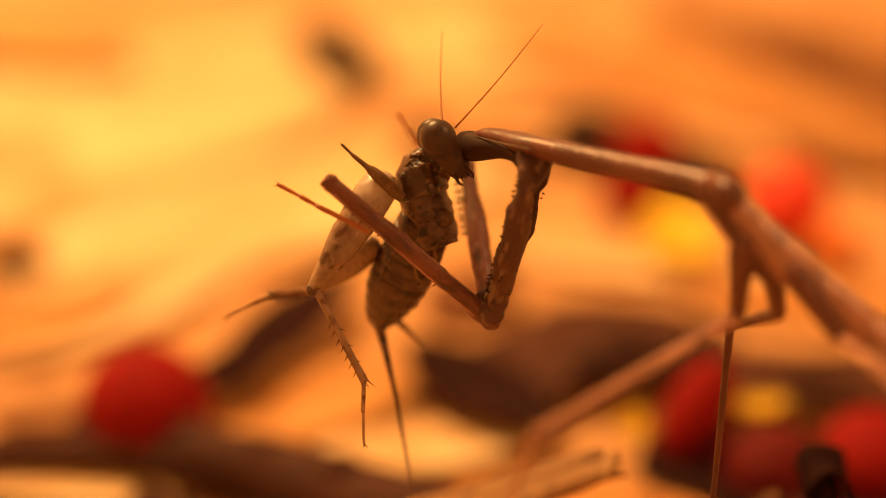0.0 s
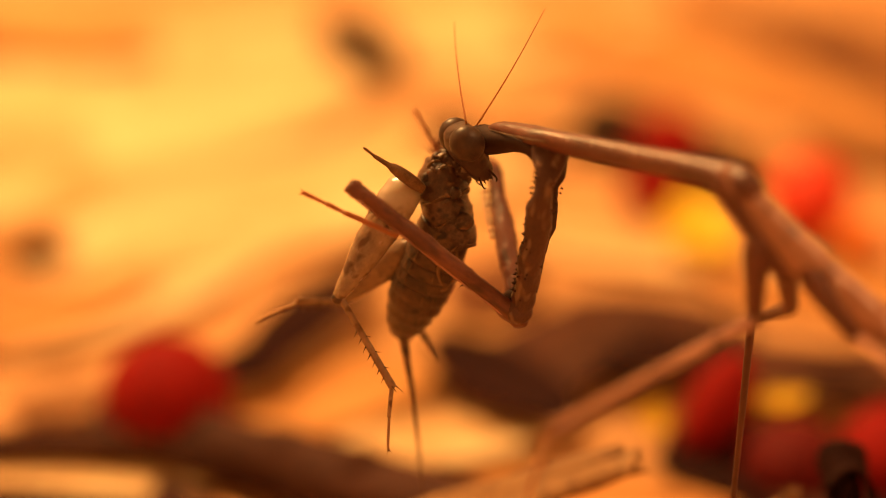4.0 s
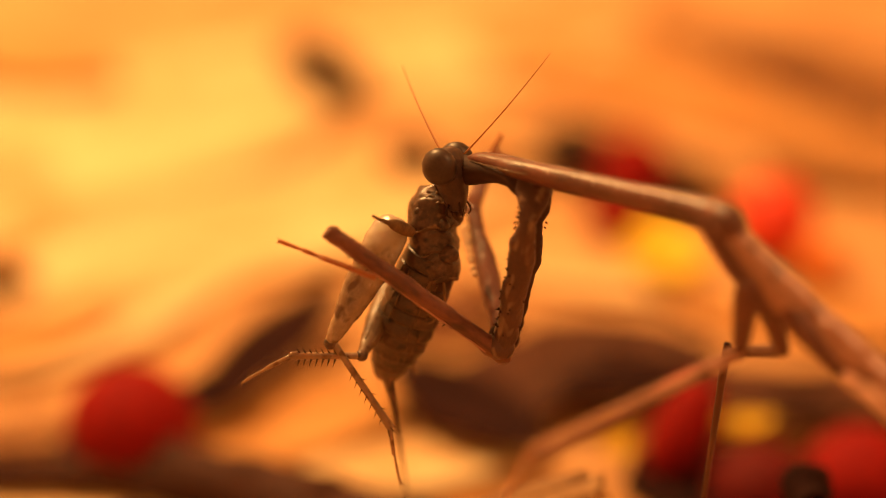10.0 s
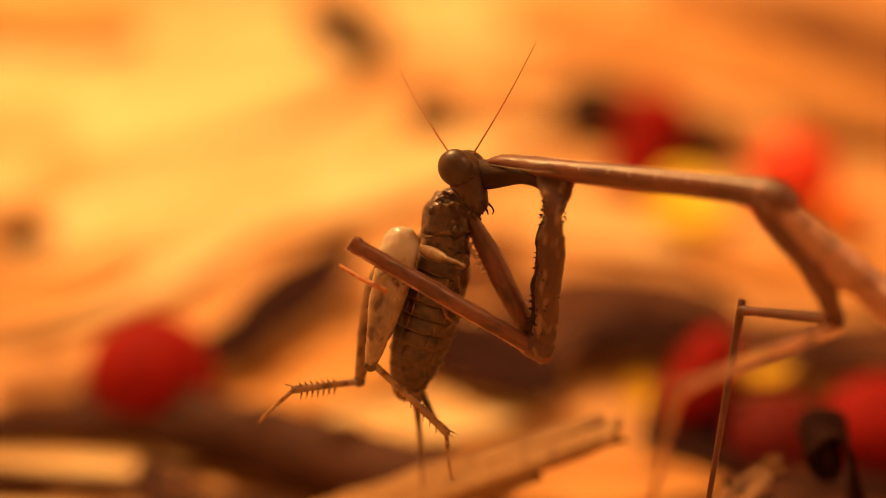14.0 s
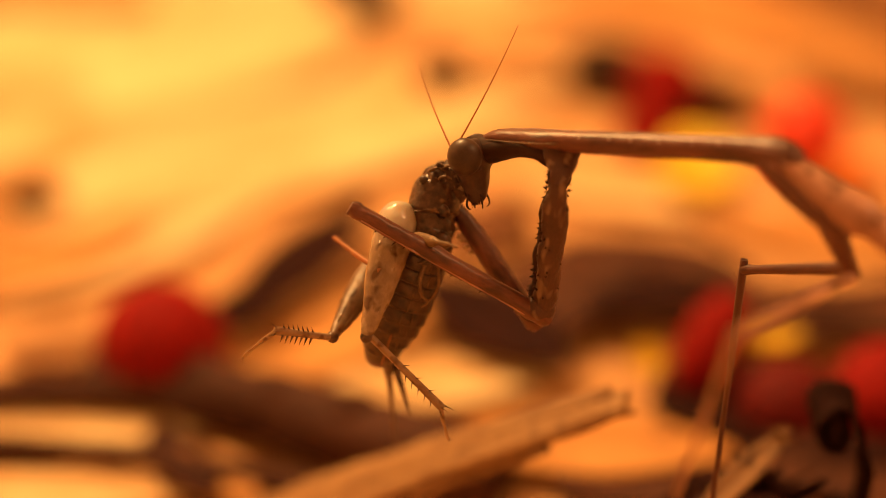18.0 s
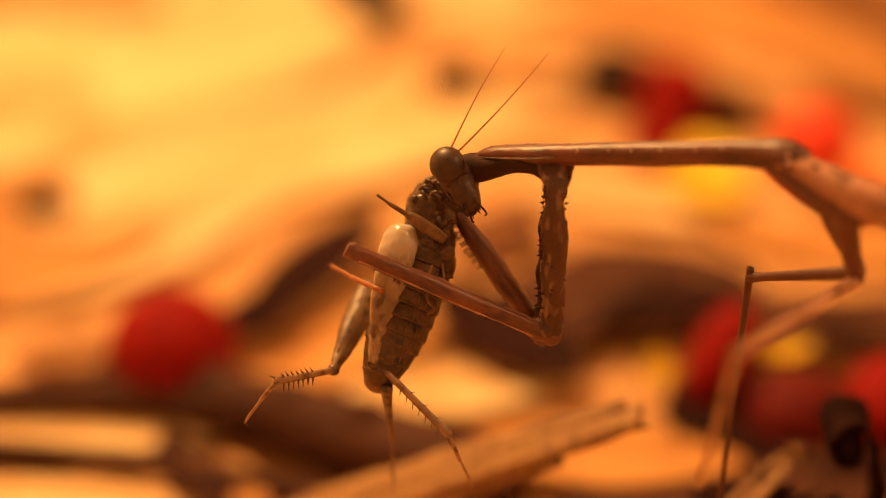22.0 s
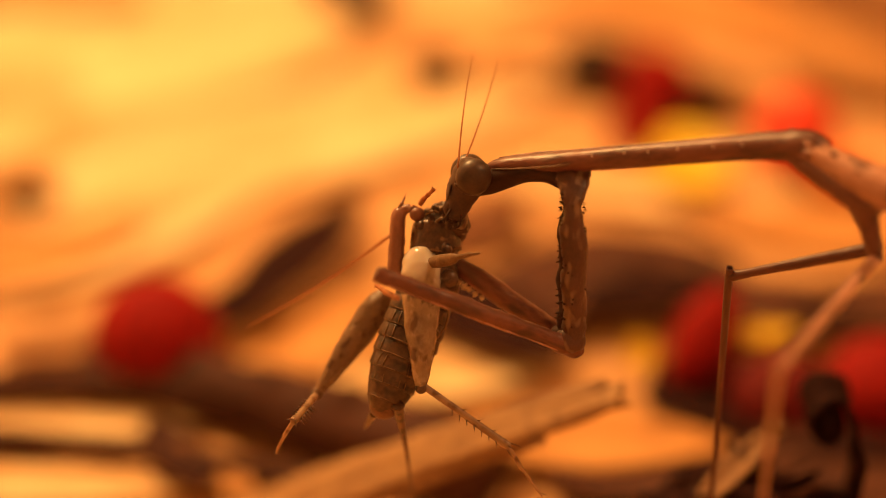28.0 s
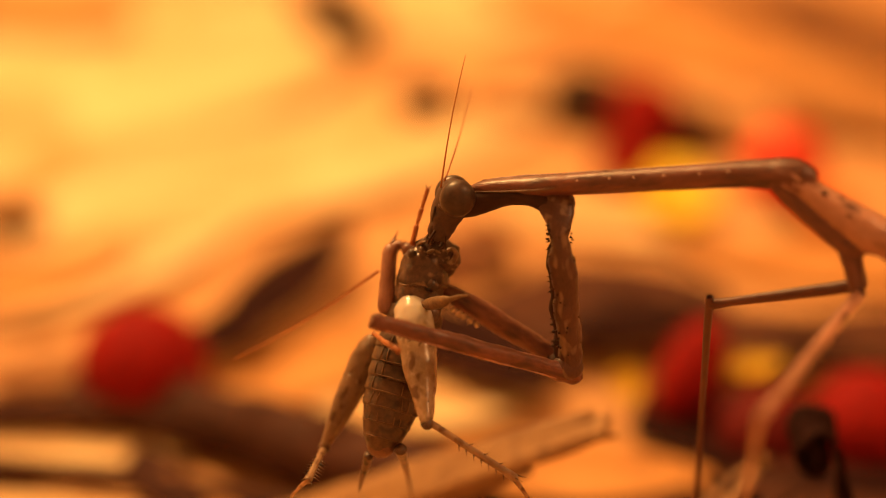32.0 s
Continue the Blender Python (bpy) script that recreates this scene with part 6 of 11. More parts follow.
    walk(MOVING['tarsus2'], mm_rows([
        (0, -26.65, 8.40, 44.95, 156.4, -56.6, -136.6), (0.5, -26.76, 8.46, 44.95, 156.4, -57.3, -137.3), (1, -26.95, 8.19, 44.69, 156.0, -59.2, -138.6),
        (1.5, -26.99, 8.36, 44.37, 158.1, -61.5, -141.7), (2, -26.96, 8.14, 44.51, 159.2, -63.8, -145.0), (2.5, -26.99, 8.37, 44.54, 161.7, -65.7, -148.6),
        (3, -27.30, 8.17, 44.32, 164.0, -66.2, -151.0), (3.5, -27.09, 8.55, 44.18, 174.5, -66.0, -161.4), (5.5, -26.83, 5.75, 43.09, -143.7, -48.8, 153.4),
        (6, -26.80, 5.82, 42.58, -144.7, -47.8, 154.6), (6.5, -24.13, 10.12, 44.50, 142.5, -68.6, -132.0), (6.75, -22.56, 9.37, 46.03, 79.3, -62.5, -85.8),
        (7, -21.00, 8.61, 47.56, 47.1, -44.7, -71.7), (7.5, -20.43, 8.56, 47.63, 44.9, -45.1, -70.5), (8, -19.88, 8.38, 47.60, 45.1, -45.9, -69.7),
        (8.5, -19.77, 8.62, 47.09, 50.4, -45.1, -73.2), (9, -19.73, 9.30, 46.66, 55.6, -44.0, -76.2), (9.5, -20.19, 9.39, 46.32, 55.4, -43.2, -76.5),
        (10, -20.22, 9.08, 46.02, 51.9, -42.3, -76.1), (10.12, -20.66, 8.79, 44.83, 103.6, -44.4, -91.3), (10.25, -21.10, 8.50, 43.65, 152.4, -37.3, -102.6),
        (10.38, -21.54, 8.21, 42.46, -165.7, -26.2, -103.8), (10.5, -21.98, 7.92, 41.28, -127.0, -17.0, -96.9), (11, -22.41, -0.13, 40.54, -120.9, 13.1, -113.5),
        (11.5, -24.11, 1.03, 39.26, -111.2, 20.9, -108.2), (12, -24.93, 0.76, 39.28, -103.7, 31.3, -102.9), (12.5, -25.21, 0.69, 38.87, -103.8, 31.6, -103.2),
        (13, -25.22, 0.35, 38.27, -104.0, 31.6, -103.2), (13.5, -25.21, -0.06, 38.13, -103.4, 31.0, -102.7), (14, -25.14, -0.08, 38.31, -104.4, 31.0, -103.0),
        (14.5, -24.95, -0.25, 38.24, -103.8, 31.0, -102.6), (16.5, -26.49, -0.03, 38.00, -104.1, 30.2, -102.9), (17, -26.32, -0.26, 37.83, -104.3, 30.0, -102.7),
        (17.5, -26.66, 0.01, 37.50, -104.5, 30.1, -102.6), (18, -27.42, 0.17, 37.31, -104.0, 30.2, -102.6), (18.5, -27.41, 0.11, 37.49, -104.2, 30.1, -102.8),
        (19, -26.97, 0.23, 37.97, -104.7, 30.1, -103.0), (19.5, -27.04, 0.18, 37.62, -104.6, 30.0, -103.1), (20, -27.49, 0.19, 37.65, -104.0, 29.9, -102.9),
        (20.5, -27.81, -0.43, 37.33, -103.9, 29.6, -102.3), (21, -27.97, -0.92, 37.35, -103.4, 29.3, -101.9), (21.5, -28.44, -0.49, 37.31, -103.3, 29.5, -102.0),
        (22, -28.12, -0.12, 37.38, -103.6, 29.8, -102.1), (22.5, -27.75, -0.29, 37.11, -103.6, 29.7, -102.0), (23, -27.70, -0.42, 37.30, -103.3, 29.6, -101.9),
        (23.5, -27.97, -0.31, 37.16, -103.0, 29.6, -101.7), (24, -28.27, -0.37, 37.30, -102.5, 29.6, -101.8), (24.5, -28.04, -0.56, 36.91, -102.5, 29.6, -101.8),
        (25, -27.88, -0.63, 36.83, -102.7, 29.5, -101.8), (25.5, -27.06, -0.70, 36.37, -103.8, 29.4, -102.4), (26.17, -26.88, -2.07, 38.03, -50.8, 18.4, -72.1),
        (26.83, -26.72, -3.41, 39.68, -9.8, -9.6, -61.2), (27.5, -26.61, -4.69, 41.34, 34.9, -38.1, -73.0), (28, -26.88, -4.74, 41.21, 34.5, -38.2, -72.9),
        (28.5, -26.31, -4.68, 41.37, 30.8, -53.8, -53.0), (29, -25.87, -4.69, 41.36, -21.9, -60.7, 10.5), (29.5, -26.42, -4.65, 41.45, -28.2, -64.3, 19.2),
        (30, -26.54, -4.70, 41.33, -41.7, -65.7, 35.3), (30.5, -26.04, -4.64, 41.48, -48.3, -60.0, 42.6), (31, -26.62, -4.72, 41.33, -49.4, -56.6, 43.7),
        (31.5, -26.73, -4.85, 41.08, -54.2, -59.3, 49.7), (32, -26.62, -5.09, 40.54, -59.7, -61.2, 56.1),
    ]))
    walk(MOVING['tarsus'], mm_rows([
        (0, -32.16, -7.35, 46.58, -149.6, -21.1, 160.8), (0.5, -32.24, -7.37, 46.61, -150.1, -21.6, 162.2), (1, -32.35, -7.91, 46.47, -152.0, -23.8, 166.7),
        (1.5, -32.28, -7.88, 46.16, -153.9, -25.6, 172.1), (2, -32.13, -8.43, 46.43, -154.2, -25.3, 172.3), (2.5, -32.10, -8.28, 46.48, -154.1, -25.1, 172.5),
        (3, -32.37, -8.57, 46.31, -153.9, -24.6, 172.6), (3.5, -32.11, -7.97, 46.17, -153.8, -24.3, 172.7), (5.5, -31.29, -9.08, 46.40, -149.7, -15.0, 159.9),
        (6, -31.27, -8.98, 46.03, -149.6, -14.1, 159.1), (6.5, -31.38, -8.06, 47.25, -149.1, -18.4, 159.9), (7, -31.40, -7.82, 47.43, -149.7, -22.8, 162.3),
        (7.5, -31.38, -7.32, 47.13, -153.9, -26.5, 171.5), (8, -31.39, -6.79, 46.65, -153.8, -25.4, 171.9), (8.5, -31.00, -8.29, 46.55, -153.8, -24.2, 172.3),
        (9, -30.86, -8.67, 46.31, -154.2, -23.6, 172.5), (9.5, -30.94, -8.65, 45.72, -154.3, -21.6, 173.5), (10, -30.67, -8.94, 45.43, -151.3, -14.7, 162.7),
        (10.5, -31.37, -8.47, 43.95, -149.3, -3.4, 147.9), (11, -30.72, -7.57, 42.96, -151.0, 4.1, 139.1), (11.5, -31.03, -7.88, 41.46, -148.6, -1.1, 143.1),
        (12, -30.42, -8.14, 40.55, -147.5, -7.2, 148.2), (12.5, -30.33, -8.41, 40.31, -148.2, -8.3, 149.8), (13, -29.99, -9.07, 39.92, -148.9, -8.8, 151.3),
        (13.5, -29.98, -9.54, 39.78, -147.1, 2.0, 132.8), (14, -29.98, -9.30, 39.77, -144.7, 8.5, 119.0), (14.5, -29.80, -9.64, 39.76, -144.0, 9.0, 118.8),
        (16.5, -30.20, -8.17, 39.39, -142.8, 5.8, 123.3), (17, -30.00, -8.68, 39.38, -143.0, 6.1, 123.3), (17.5, -30.37, -6.63, 38.29, -139.7, 4.8, 121.6),
        (18, -31.10, -6.23, 38.14, -137.1, 3.7, 119.5), (18.5, -31.26, -6.32, 38.47, -135.4, 4.3, 116.4), (19, -30.99, -6.11, 39.01, -132.2, 4.8, 113.6),
        (19.5, -31.30, -6.37, 38.23, -139.0, 6.7, 117.9), (20, -31.81, -6.65, 37.85, -144.7, 8.3, 122.5), (20.5, -31.74, -7.50, 37.69, -145.6, 8.6, 123.8),
        (21, -31.66, -8.20, 37.87, -146.3, 8.4, 125.2), (21.5, -32.28, -7.55, 37.77, -146.0, 8.7, 124.1), (22, -32.19, -7.02, 37.81, -145.1, 8.9, 122.8),
        (22.5, -31.94, -7.34, 37.45, -144.9, 6.7, 126.8), (23, -31.92, -7.69, 37.56, -145.0, 4.3, 130.9), (23.5, -32.05, -7.44, 37.48, -145.3, 5.2, 129.7),
        (24, -32.06, -7.50, 37.82, -145.3, 6.0, 128.2), (24.5, -31.74, -7.65, 37.32, -145.8, 4.6, 131.8), (25, -31.58, -7.77, 37.09, -146.0, 2.7, 135.6),
        (25.5, -30.82, -7.72, 36.61, -145.4, 2.4, 135.5), (27.5, -28.67, -14.01, 38.97, -148.5, 19.8, 104.0), (28, -28.92, -13.92, 38.77, -148.9, 19.8, 104.1),
        (28.5, -28.40, -13.80, 38.66, -148.4, 19.5, 104.3), (29, -27.89, -13.64, 38.15, -147.9, 18.7, 104.9), (29.5, -27.88, -13.99, 38.41, -147.2, 17.8, 105.7),
        (30, -27.57, -14.72, 38.75, -147.0, 17.5, 105.9), (30.5, -27.02, -14.58, 38.68, -147.0, 17.5, 105.7), (31, -27.66, -13.72, 37.68, -147.4, 17.6, 106.1),
        (31.5, -28.02, -14.15, 37.66, -148.4, 17.7, 106.2), (32, -28.05, -14.26, 37.34, -148.4, 17.8, 106.2),
    ]))
    walk(MOVING['legAc'], mm_rows([
        (0, -3.86, -18.85, 48.29, 7.1, 78.7, 12.6), (0.5, -4.17, -18.80, 48.37, 12.1, 78.4, 17.5), (1, -4.43, -19.12, 48.41, 25.6, 77.8, 31.1), (1.5, -4.41, -19.09, 48.27, 35.9, 76.1, 42.3),
        (2, -4.33, -19.18, 48.22, 45.0, 74.3, 51.0), (2.5, -4.15, -19.08, 48.02, 50.0, 73.0, 56.3), (3, -4.39, -19.07, 48.16, 50.0, 72.3, 57.0),
        (3.5, -4.37, -18.91, 48.07, 48.7, 72.1, 56.3), (5.5, -4.42, -18.64, 48.17, 41.9, 71.6, 50.4), (6, -4.50, -18.85, 48.21, 41.4, 71.4, 49.9),
        (6.5, -4.24, -18.82, 48.36, 27.1, 75.3, 34.5), (7, -4.07, -18.90, 48.23, 1.1, 77.4, 7.5), (7.5, -3.69, -18.76, 48.04, 5.8, 77.8, 11.6), (8, -3.32, -18.56, 47.98, 13.6, 77.6, 19.8),
        (8.5, -3.41, -18.66, 48.05, 22.2, 76.8, 28.8), (9, -3.29, -18.85, 47.58, 27.0, 76.7, 33.5), (9.5, -3.50, -19.01, 47.52, 13.4, 73.6, 22.1),
        (10, -2.88, -18.83, 47.16, 3.1, 71.3, 12.1), (10.5, -2.12, -17.93, 46.50, -58.6, 54.1, -54.9), (11, -0.51, -17.52, 46.30, -56.7, 52.8, -53.1),
        (11.5, -0.63, -17.68, 45.56, -59.5, 54.7, -56.2), (12, -0.33, -18.71, 45.27, -37.6, 70.0, -31.6), (12.5, -0.50, -18.66, 44.68, -18.8, 70.6, -11.2),
        (13, -0.51, -17.87, 44.06, -6.7, 68.5, 3.0), (13.5, -0.58, -17.73, 44.35, -30.7, 63.0, -22.5), (14, -0.58, -17.41, 44.44, -52.4, 50.5, -47.3),
        (14.5, -0.31, -17.16, 44.83, -52.2, 50.0, -46.7), (16.5, -0.03, -16.43, 45.70, -5.0, 64.7, 8.6), (17, 0.35, -16.23, 45.57, -5.4, 64.6, 8.4),
        (17.5, 0.29, -16.11, 45.64, -2.6, 65.8, 11.5), (18, 0.32, -15.92, 45.37, 0.5, 67.1, 13.7), (18.5, 0.15, -15.81, 45.41, -11.7, 68.7, -0.9),
        (19, 0.53, -15.48, 45.66, -28.7, 68.4, -19.6), (19.5, 0.54, -14.34, 45.28, -37.8, 64.8, -29.6), (20, 0.43, -13.17, 44.94, -54.2, 53.2, -48.7),
        (20.5, -0.02, -14.14, 45.51, -46.0, 56.5, -38.2), (21, -0.37, -14.52, 45.72, -39.8, 59.1, -30.9), (21.5, -0.57, -14.06, 45.74, -39.9, 59.6, -31.2),
        (22, -0.25, -13.75, 45.76, -38.6, 61.2, -29.5), (22.5, -0.12, -14.32, 45.76, -35.9, 62.8, -26.4), (23, -0.29, -14.78, 46.13, -34.0, 63.6, -24.6),
        (23.5, -0.36, -14.68, 46.21, -45.8, 58.6, -38.3), (24, -0.11, -14.14, 46.34, -54.9, 51.6, -49.8), (24.5, -0.35, -14.41, 46.14, -29.0, 62.5, -18.7),
        (25, -0.34, -14.14, 45.91, -8.2, 63.9, 5.5), (25.5, 0.77, -14.04, 45.34, -9.0, 64.3, 4.9), (27.5, 2.81, -14.15, 45.38, -33.1, 67.2, -24.7),
        (28, 2.80, -13.06, 45.21, -35.1, 66.6, -27.1), (28.5, 3.21, -12.77, 44.89, -65.9, 57.7, -62.5), (29, 3.61, -11.85, 44.50, -71.8, 59.6, -69.2),
        (29.5, 3.27, -11.13, 44.49, -66.3, 58.1, -63.2), (30, 2.91, -12.28, 44.84, -60.7, 55.7, -57.0), (30.5, 3.46, -12.01, 44.47, -61.0, 55.6, -57.5),
        (31, 3.54, -8.94, 43.24, -61.1, 55.7, -57.4), (31.5, 2.94, -11.71, 44.66, -61.5, 55.9, -57.6), (32, 2.82, -12.28, 44.79, -61.9, 56.2, -58.3),
    ]))
    walk(MOVING['legAf'], mm_rows([
        (0, -3.17, -18.70, 44.76, 155.4, 30.8, 102.5), (0.5, -3.48, -18.58, 44.85, 156.1, 30.8, 102.4), (1, -3.78, -18.72, 44.89, 155.5, 30.6, 101.9),
        (1.5, -3.77, -18.51, 44.78, 153.2, 30.8, 101.1), (2, -3.72, -18.43, 44.76, 151.6, 30.8, 100.5), (2.5, -3.57, -18.20, 44.57, 149.7, 30.9, 99.9),
        (3, -3.79, -18.15, 44.73, 146.8, 31.1, 99.5), (3.5, -3.76, -17.99, 44.64, 145.1, 31.1, 99.3), (5.5, -3.69, -17.77, 44.75, 131.5, 32.4, 97.2),
        (6, -3.76, -17.97, 44.80, 132.1, 32.4, 97.0), (6.5, -3.49, -18.30, 44.88, 141.7, 31.2, 97.9), (7, -3.29, -18.79, 44.71, 150.7, 30.0, 98.9),
        (7.5, -2.94, -18.61, 44.52, 154.2, 29.6, 99.3), (8, -2.59, -18.30, 44.46, 156.1, 29.3, 99.5), (8.5, -2.69, -18.27, 44.55, 160.7, 28.6, 99.8),
        (9, -2.59, -18.39, 44.07, 161.2, 28.2, 99.8), (9.5, -2.56, -18.62, 44.07, 167.9, 27.8, 102.5), (10, -1.75, -18.59, 43.75, 173.5, 27.3, 105.4),
        (10.5, -0.91, -19.66, 43.58, 175.0, 27.7, 107.6), (11, 0.80, -19.26, 43.43, 173.4, 29.1, 111.7), (11.5, 0.53, -19.41, 42.62, -170.3, 23.9, 116.2),
        (12, 0.72, -19.35, 41.89, -164.0, 20.8, 117.8), (12.5, 0.67, -18.90, 41.29, -165.5, 21.0, 118.2), (13, 0.80, -17.80, 40.71, -167.2, 21.5, 118.4),
        (13.5, 0.93, -18.35, 41.15, -165.0, 20.4, 120.8), (14, 0.97, -19.09, 41.66, -162.5, 19.3, 122.7), (14.5, 1.28, -18.85, 42.08, -161.7, 19.8, 122.3),
        (16.5, 1.50, -16.21, 42.44, -164.1, 21.5, 128.2), (17, 1.86, -16.01, 42.32, -164.5, 21.7, 128.2), (17.5, 1.74, -15.82, 42.36, -164.3, 22.0, 128.7),
        (18, 1.69, -15.59, 42.05, -164.5, 22.1, 129.3), (18.5, 1.44, -15.84, 42.06, -164.1, 21.6, 129.8), (19, 1.77, -15.92, 42.32, -163.3, 21.1, 130.1),
        (19.5, 1.88, -15.09, 42.02, -162.1, 20.3, 132.7), (20, 1.86, -14.78, 42.06, -161.4, 19.5, 135.2), (20.5, 1.54, -15.38, 42.51, -163.4, 21.2, 132.1),
        (21, 1.21, -15.48, 42.63, -164.7, 22.3, 129.8), (21.5, 0.99, -15.00, 42.64, -165.0, 22.6, 130.3), (22, 1.26, -14.61, 42.60, -165.8, 23.3, 131.2),
        (22.5, 1.36, -15.06, 42.56, -166.7, 24.3, 131.9), (23, 1.16, -15.45, 42.91, -167.0, 24.6, 132.3), (23.5, 1.11, -15.84, 43.14, -166.1, 24.1, 134.2),
        (24, 1.32, -15.84, 43.51, -165.3, 23.7, 136.1), (24.5, 1.23, -14.95, 42.94, -166.0, 24.5, 136.4), (25, 1.24, -13.99, 42.67, -167.1, 25.5, 136.4),
        (25.5, 2.33, -13.91, 42.10, -166.9, 25.4, 136.1), (27.5, 4.08, -14.73, 42.06, -159.4, 20.4, 161.5), (28, 4.07, -13.71, 41.91, -159.0, 20.1, 162.5),
        (28.5, 4.09, -14.48, 41.85, -160.4, 20.8, 157.4), (29, 4.25, -13.54, 41.39, -161.6, 21.8, 154.8), (29.5, 4.13, -12.83, 41.44, -158.3, 17.0, 161.4),
        (30, 4.02, -13.98, 41.87, -155.4, 10.8, 170.6), (30.5, 4.56, -13.73, 41.49, -155.8, 11.8, 171.1), (31, 4.63, -10.65, 40.26, -154.5, 9.8, 178.5),
        (31.5, 4.03, -13.41, 41.67, -156.9, 14.3, 168.5), (32, 3.88, -13.98, 41.80, -157.4, 15.4, 165.8),
    ]))
    walk(MOVING['legAt'], mm_rows([
        (0, -5.15, -9.81, 39.33, -125.3, 85.2, -126.5), (0.5, -5.43, -9.69, 39.41, -123.3, 85.0, -124.8), (1, -5.66, -9.80, 39.49, -126.0, 84.9, -127.6),
        (1.5, -5.53, -9.57, 39.36, -122.0, 84.5, -123.1), (2, -5.37, -9.48, 39.33, -120.4, 84.1, -121.9), (2.5, -5.14, -9.24, 39.13, -119.7, 83.6, -121.1),
        (3, -5.29, -9.20, 39.25, -116.2, 83.7, -117.1), (3.5, -5.22, -9.03, 39.16, -116.6, 83.8, -117.3), (5.5, -4.82, -8.88, 39.08, -131.6, 84.1, -132.8),
        (6, -4.85, -9.09, 39.12, -132.3, 84.3, -133.8), (6.5, -4.74, -9.32, 39.39, -155.2, 85.3, -156.9), (7, -4.71, -9.73, 39.42, 176.7, 85.7, 174.9),
        (7.5, -4.43, -9.52, 39.29, 166.9, 85.2, 164.5), (8, -4.12, -9.18, 39.27, 147.3, 84.5, 145.2), (8.5, -4.27, -9.10, 39.47, 130.1, 83.3, 128.1),
        (9, -4.18, -9.18, 39.07, 126.9, 82.2, 124.7), (9.5, -4.59, -9.47, 39.12, 113.9, 80.9, 112.4), (10, -4.25, -9.51, 38.88, 111.4, 79.4, 109.1),
        (10.5, -3.74, -10.71, 38.65, 121.9, 82.1, 119.7), (11, -2.63, -10.66, 38.28, -167.6, 83.4, -170.7), (11.5, -3.75, -10.71, 38.33, -125.3, 75.3, -128.8),
        (12, -3.91, -10.59, 38.12, -117.2, 68.0, -120.3), (12.5, -4.00, -10.17, 37.49, -123.6, 73.6, -127.0), (13, -3.89, -9.13, 36.83, -129.7, 77.5, -132.9),
        (13.5, -4.16, -9.83, 37.44, -119.3, 74.3, -122.2), (14, -4.43, -10.66, 38.15, -114.8, 70.4, -116.9), (14.5, -4.05, -10.42, 38.50, -112.5, 70.3, -114.5),
        (16.5, -4.61, -8.46, 38.55, -149.1, 85.9, -150.3), (17, -4.23, -8.28, 38.41, -147.2, 86.0, -148.0), (17.5, -4.41, -8.14, 38.40, -138.6, 84.5, -139.4),
        (18, -4.54, -7.99, 38.06, -132.2, 82.5, -133.5), (18.5, -4.87, -8.26, 38.18, -137.8, 84.3, -139.3), (19, -4.60, -8.36, 38.50, -145.4, 86.1, -145.9),
        (19.5, -4.87, -7.78, 38.35, -125.5, 84.5, -126.2), (20, -5.23, -7.74, 38.52, -113.4, 82.9, -114.2), (20.5, -5.09, -8.05, 38.68, -131.5, 84.6, -132.3),
        (21, -5.06, -7.94, 38.60, -153.8, 84.6, -155.4), (21.5, -5.34, -7.54, 38.57, -164.0, 85.2, -165.7), (22, -5.15, -7.29, 38.41, 160.5, 86.1, 159.3),
        (22.5, -5.10, -7.87, 38.21, 124.1, 85.3, 123.5), (23, -5.33, -8.32, 38.49, 114.5, 84.2, 113.8), (23.5, -5.65, -8.91, 38.82, 124.0, 86.0, 123.4),
        (24, -5.67, -9.12, 39.25, 151.8, 87.5, 150.6), (24.5, -5.74, -8.29, 38.55, -173.5, 88.3, -174.2), (25, -5.69, -7.40, 38.11, -135.8, 87.9, -136.1),
        (25.5, -4.59, -7.26, 37.56, -138.5, 87.5, -138.6), (27.5, -5.34, -11.57, 38.36, 89.6, 78.2, 90.2), (28, -5.44, -10.73, 38.28, 89.7, 78.4, 90.2),
        (28.5, -5.05, -10.66, 38.10, 87.6, 74.7, 88.5), (29, -4.66, -9.35, 37.47, 86.6, 71.4, 87.8), (29.5, -5.48, -9.60, 38.33, 85.9, 71.6, 86.8),
        (30, -6.26, -12.27, 39.89, 84.1, 71.3, 85.3), (30.5, -5.70, -12.11, 39.31, 81.9, 72.1, 83.6), (31, -5.81, -10.36, 38.46, 81.9, 73.3, 83.5),
        (31.5, -6.03, -11.38, 39.05, 81.6, 71.6, 83.7), (32, -6.03, -11.48, 38.98, 83.7, 70.5, 85.3),
    ]))
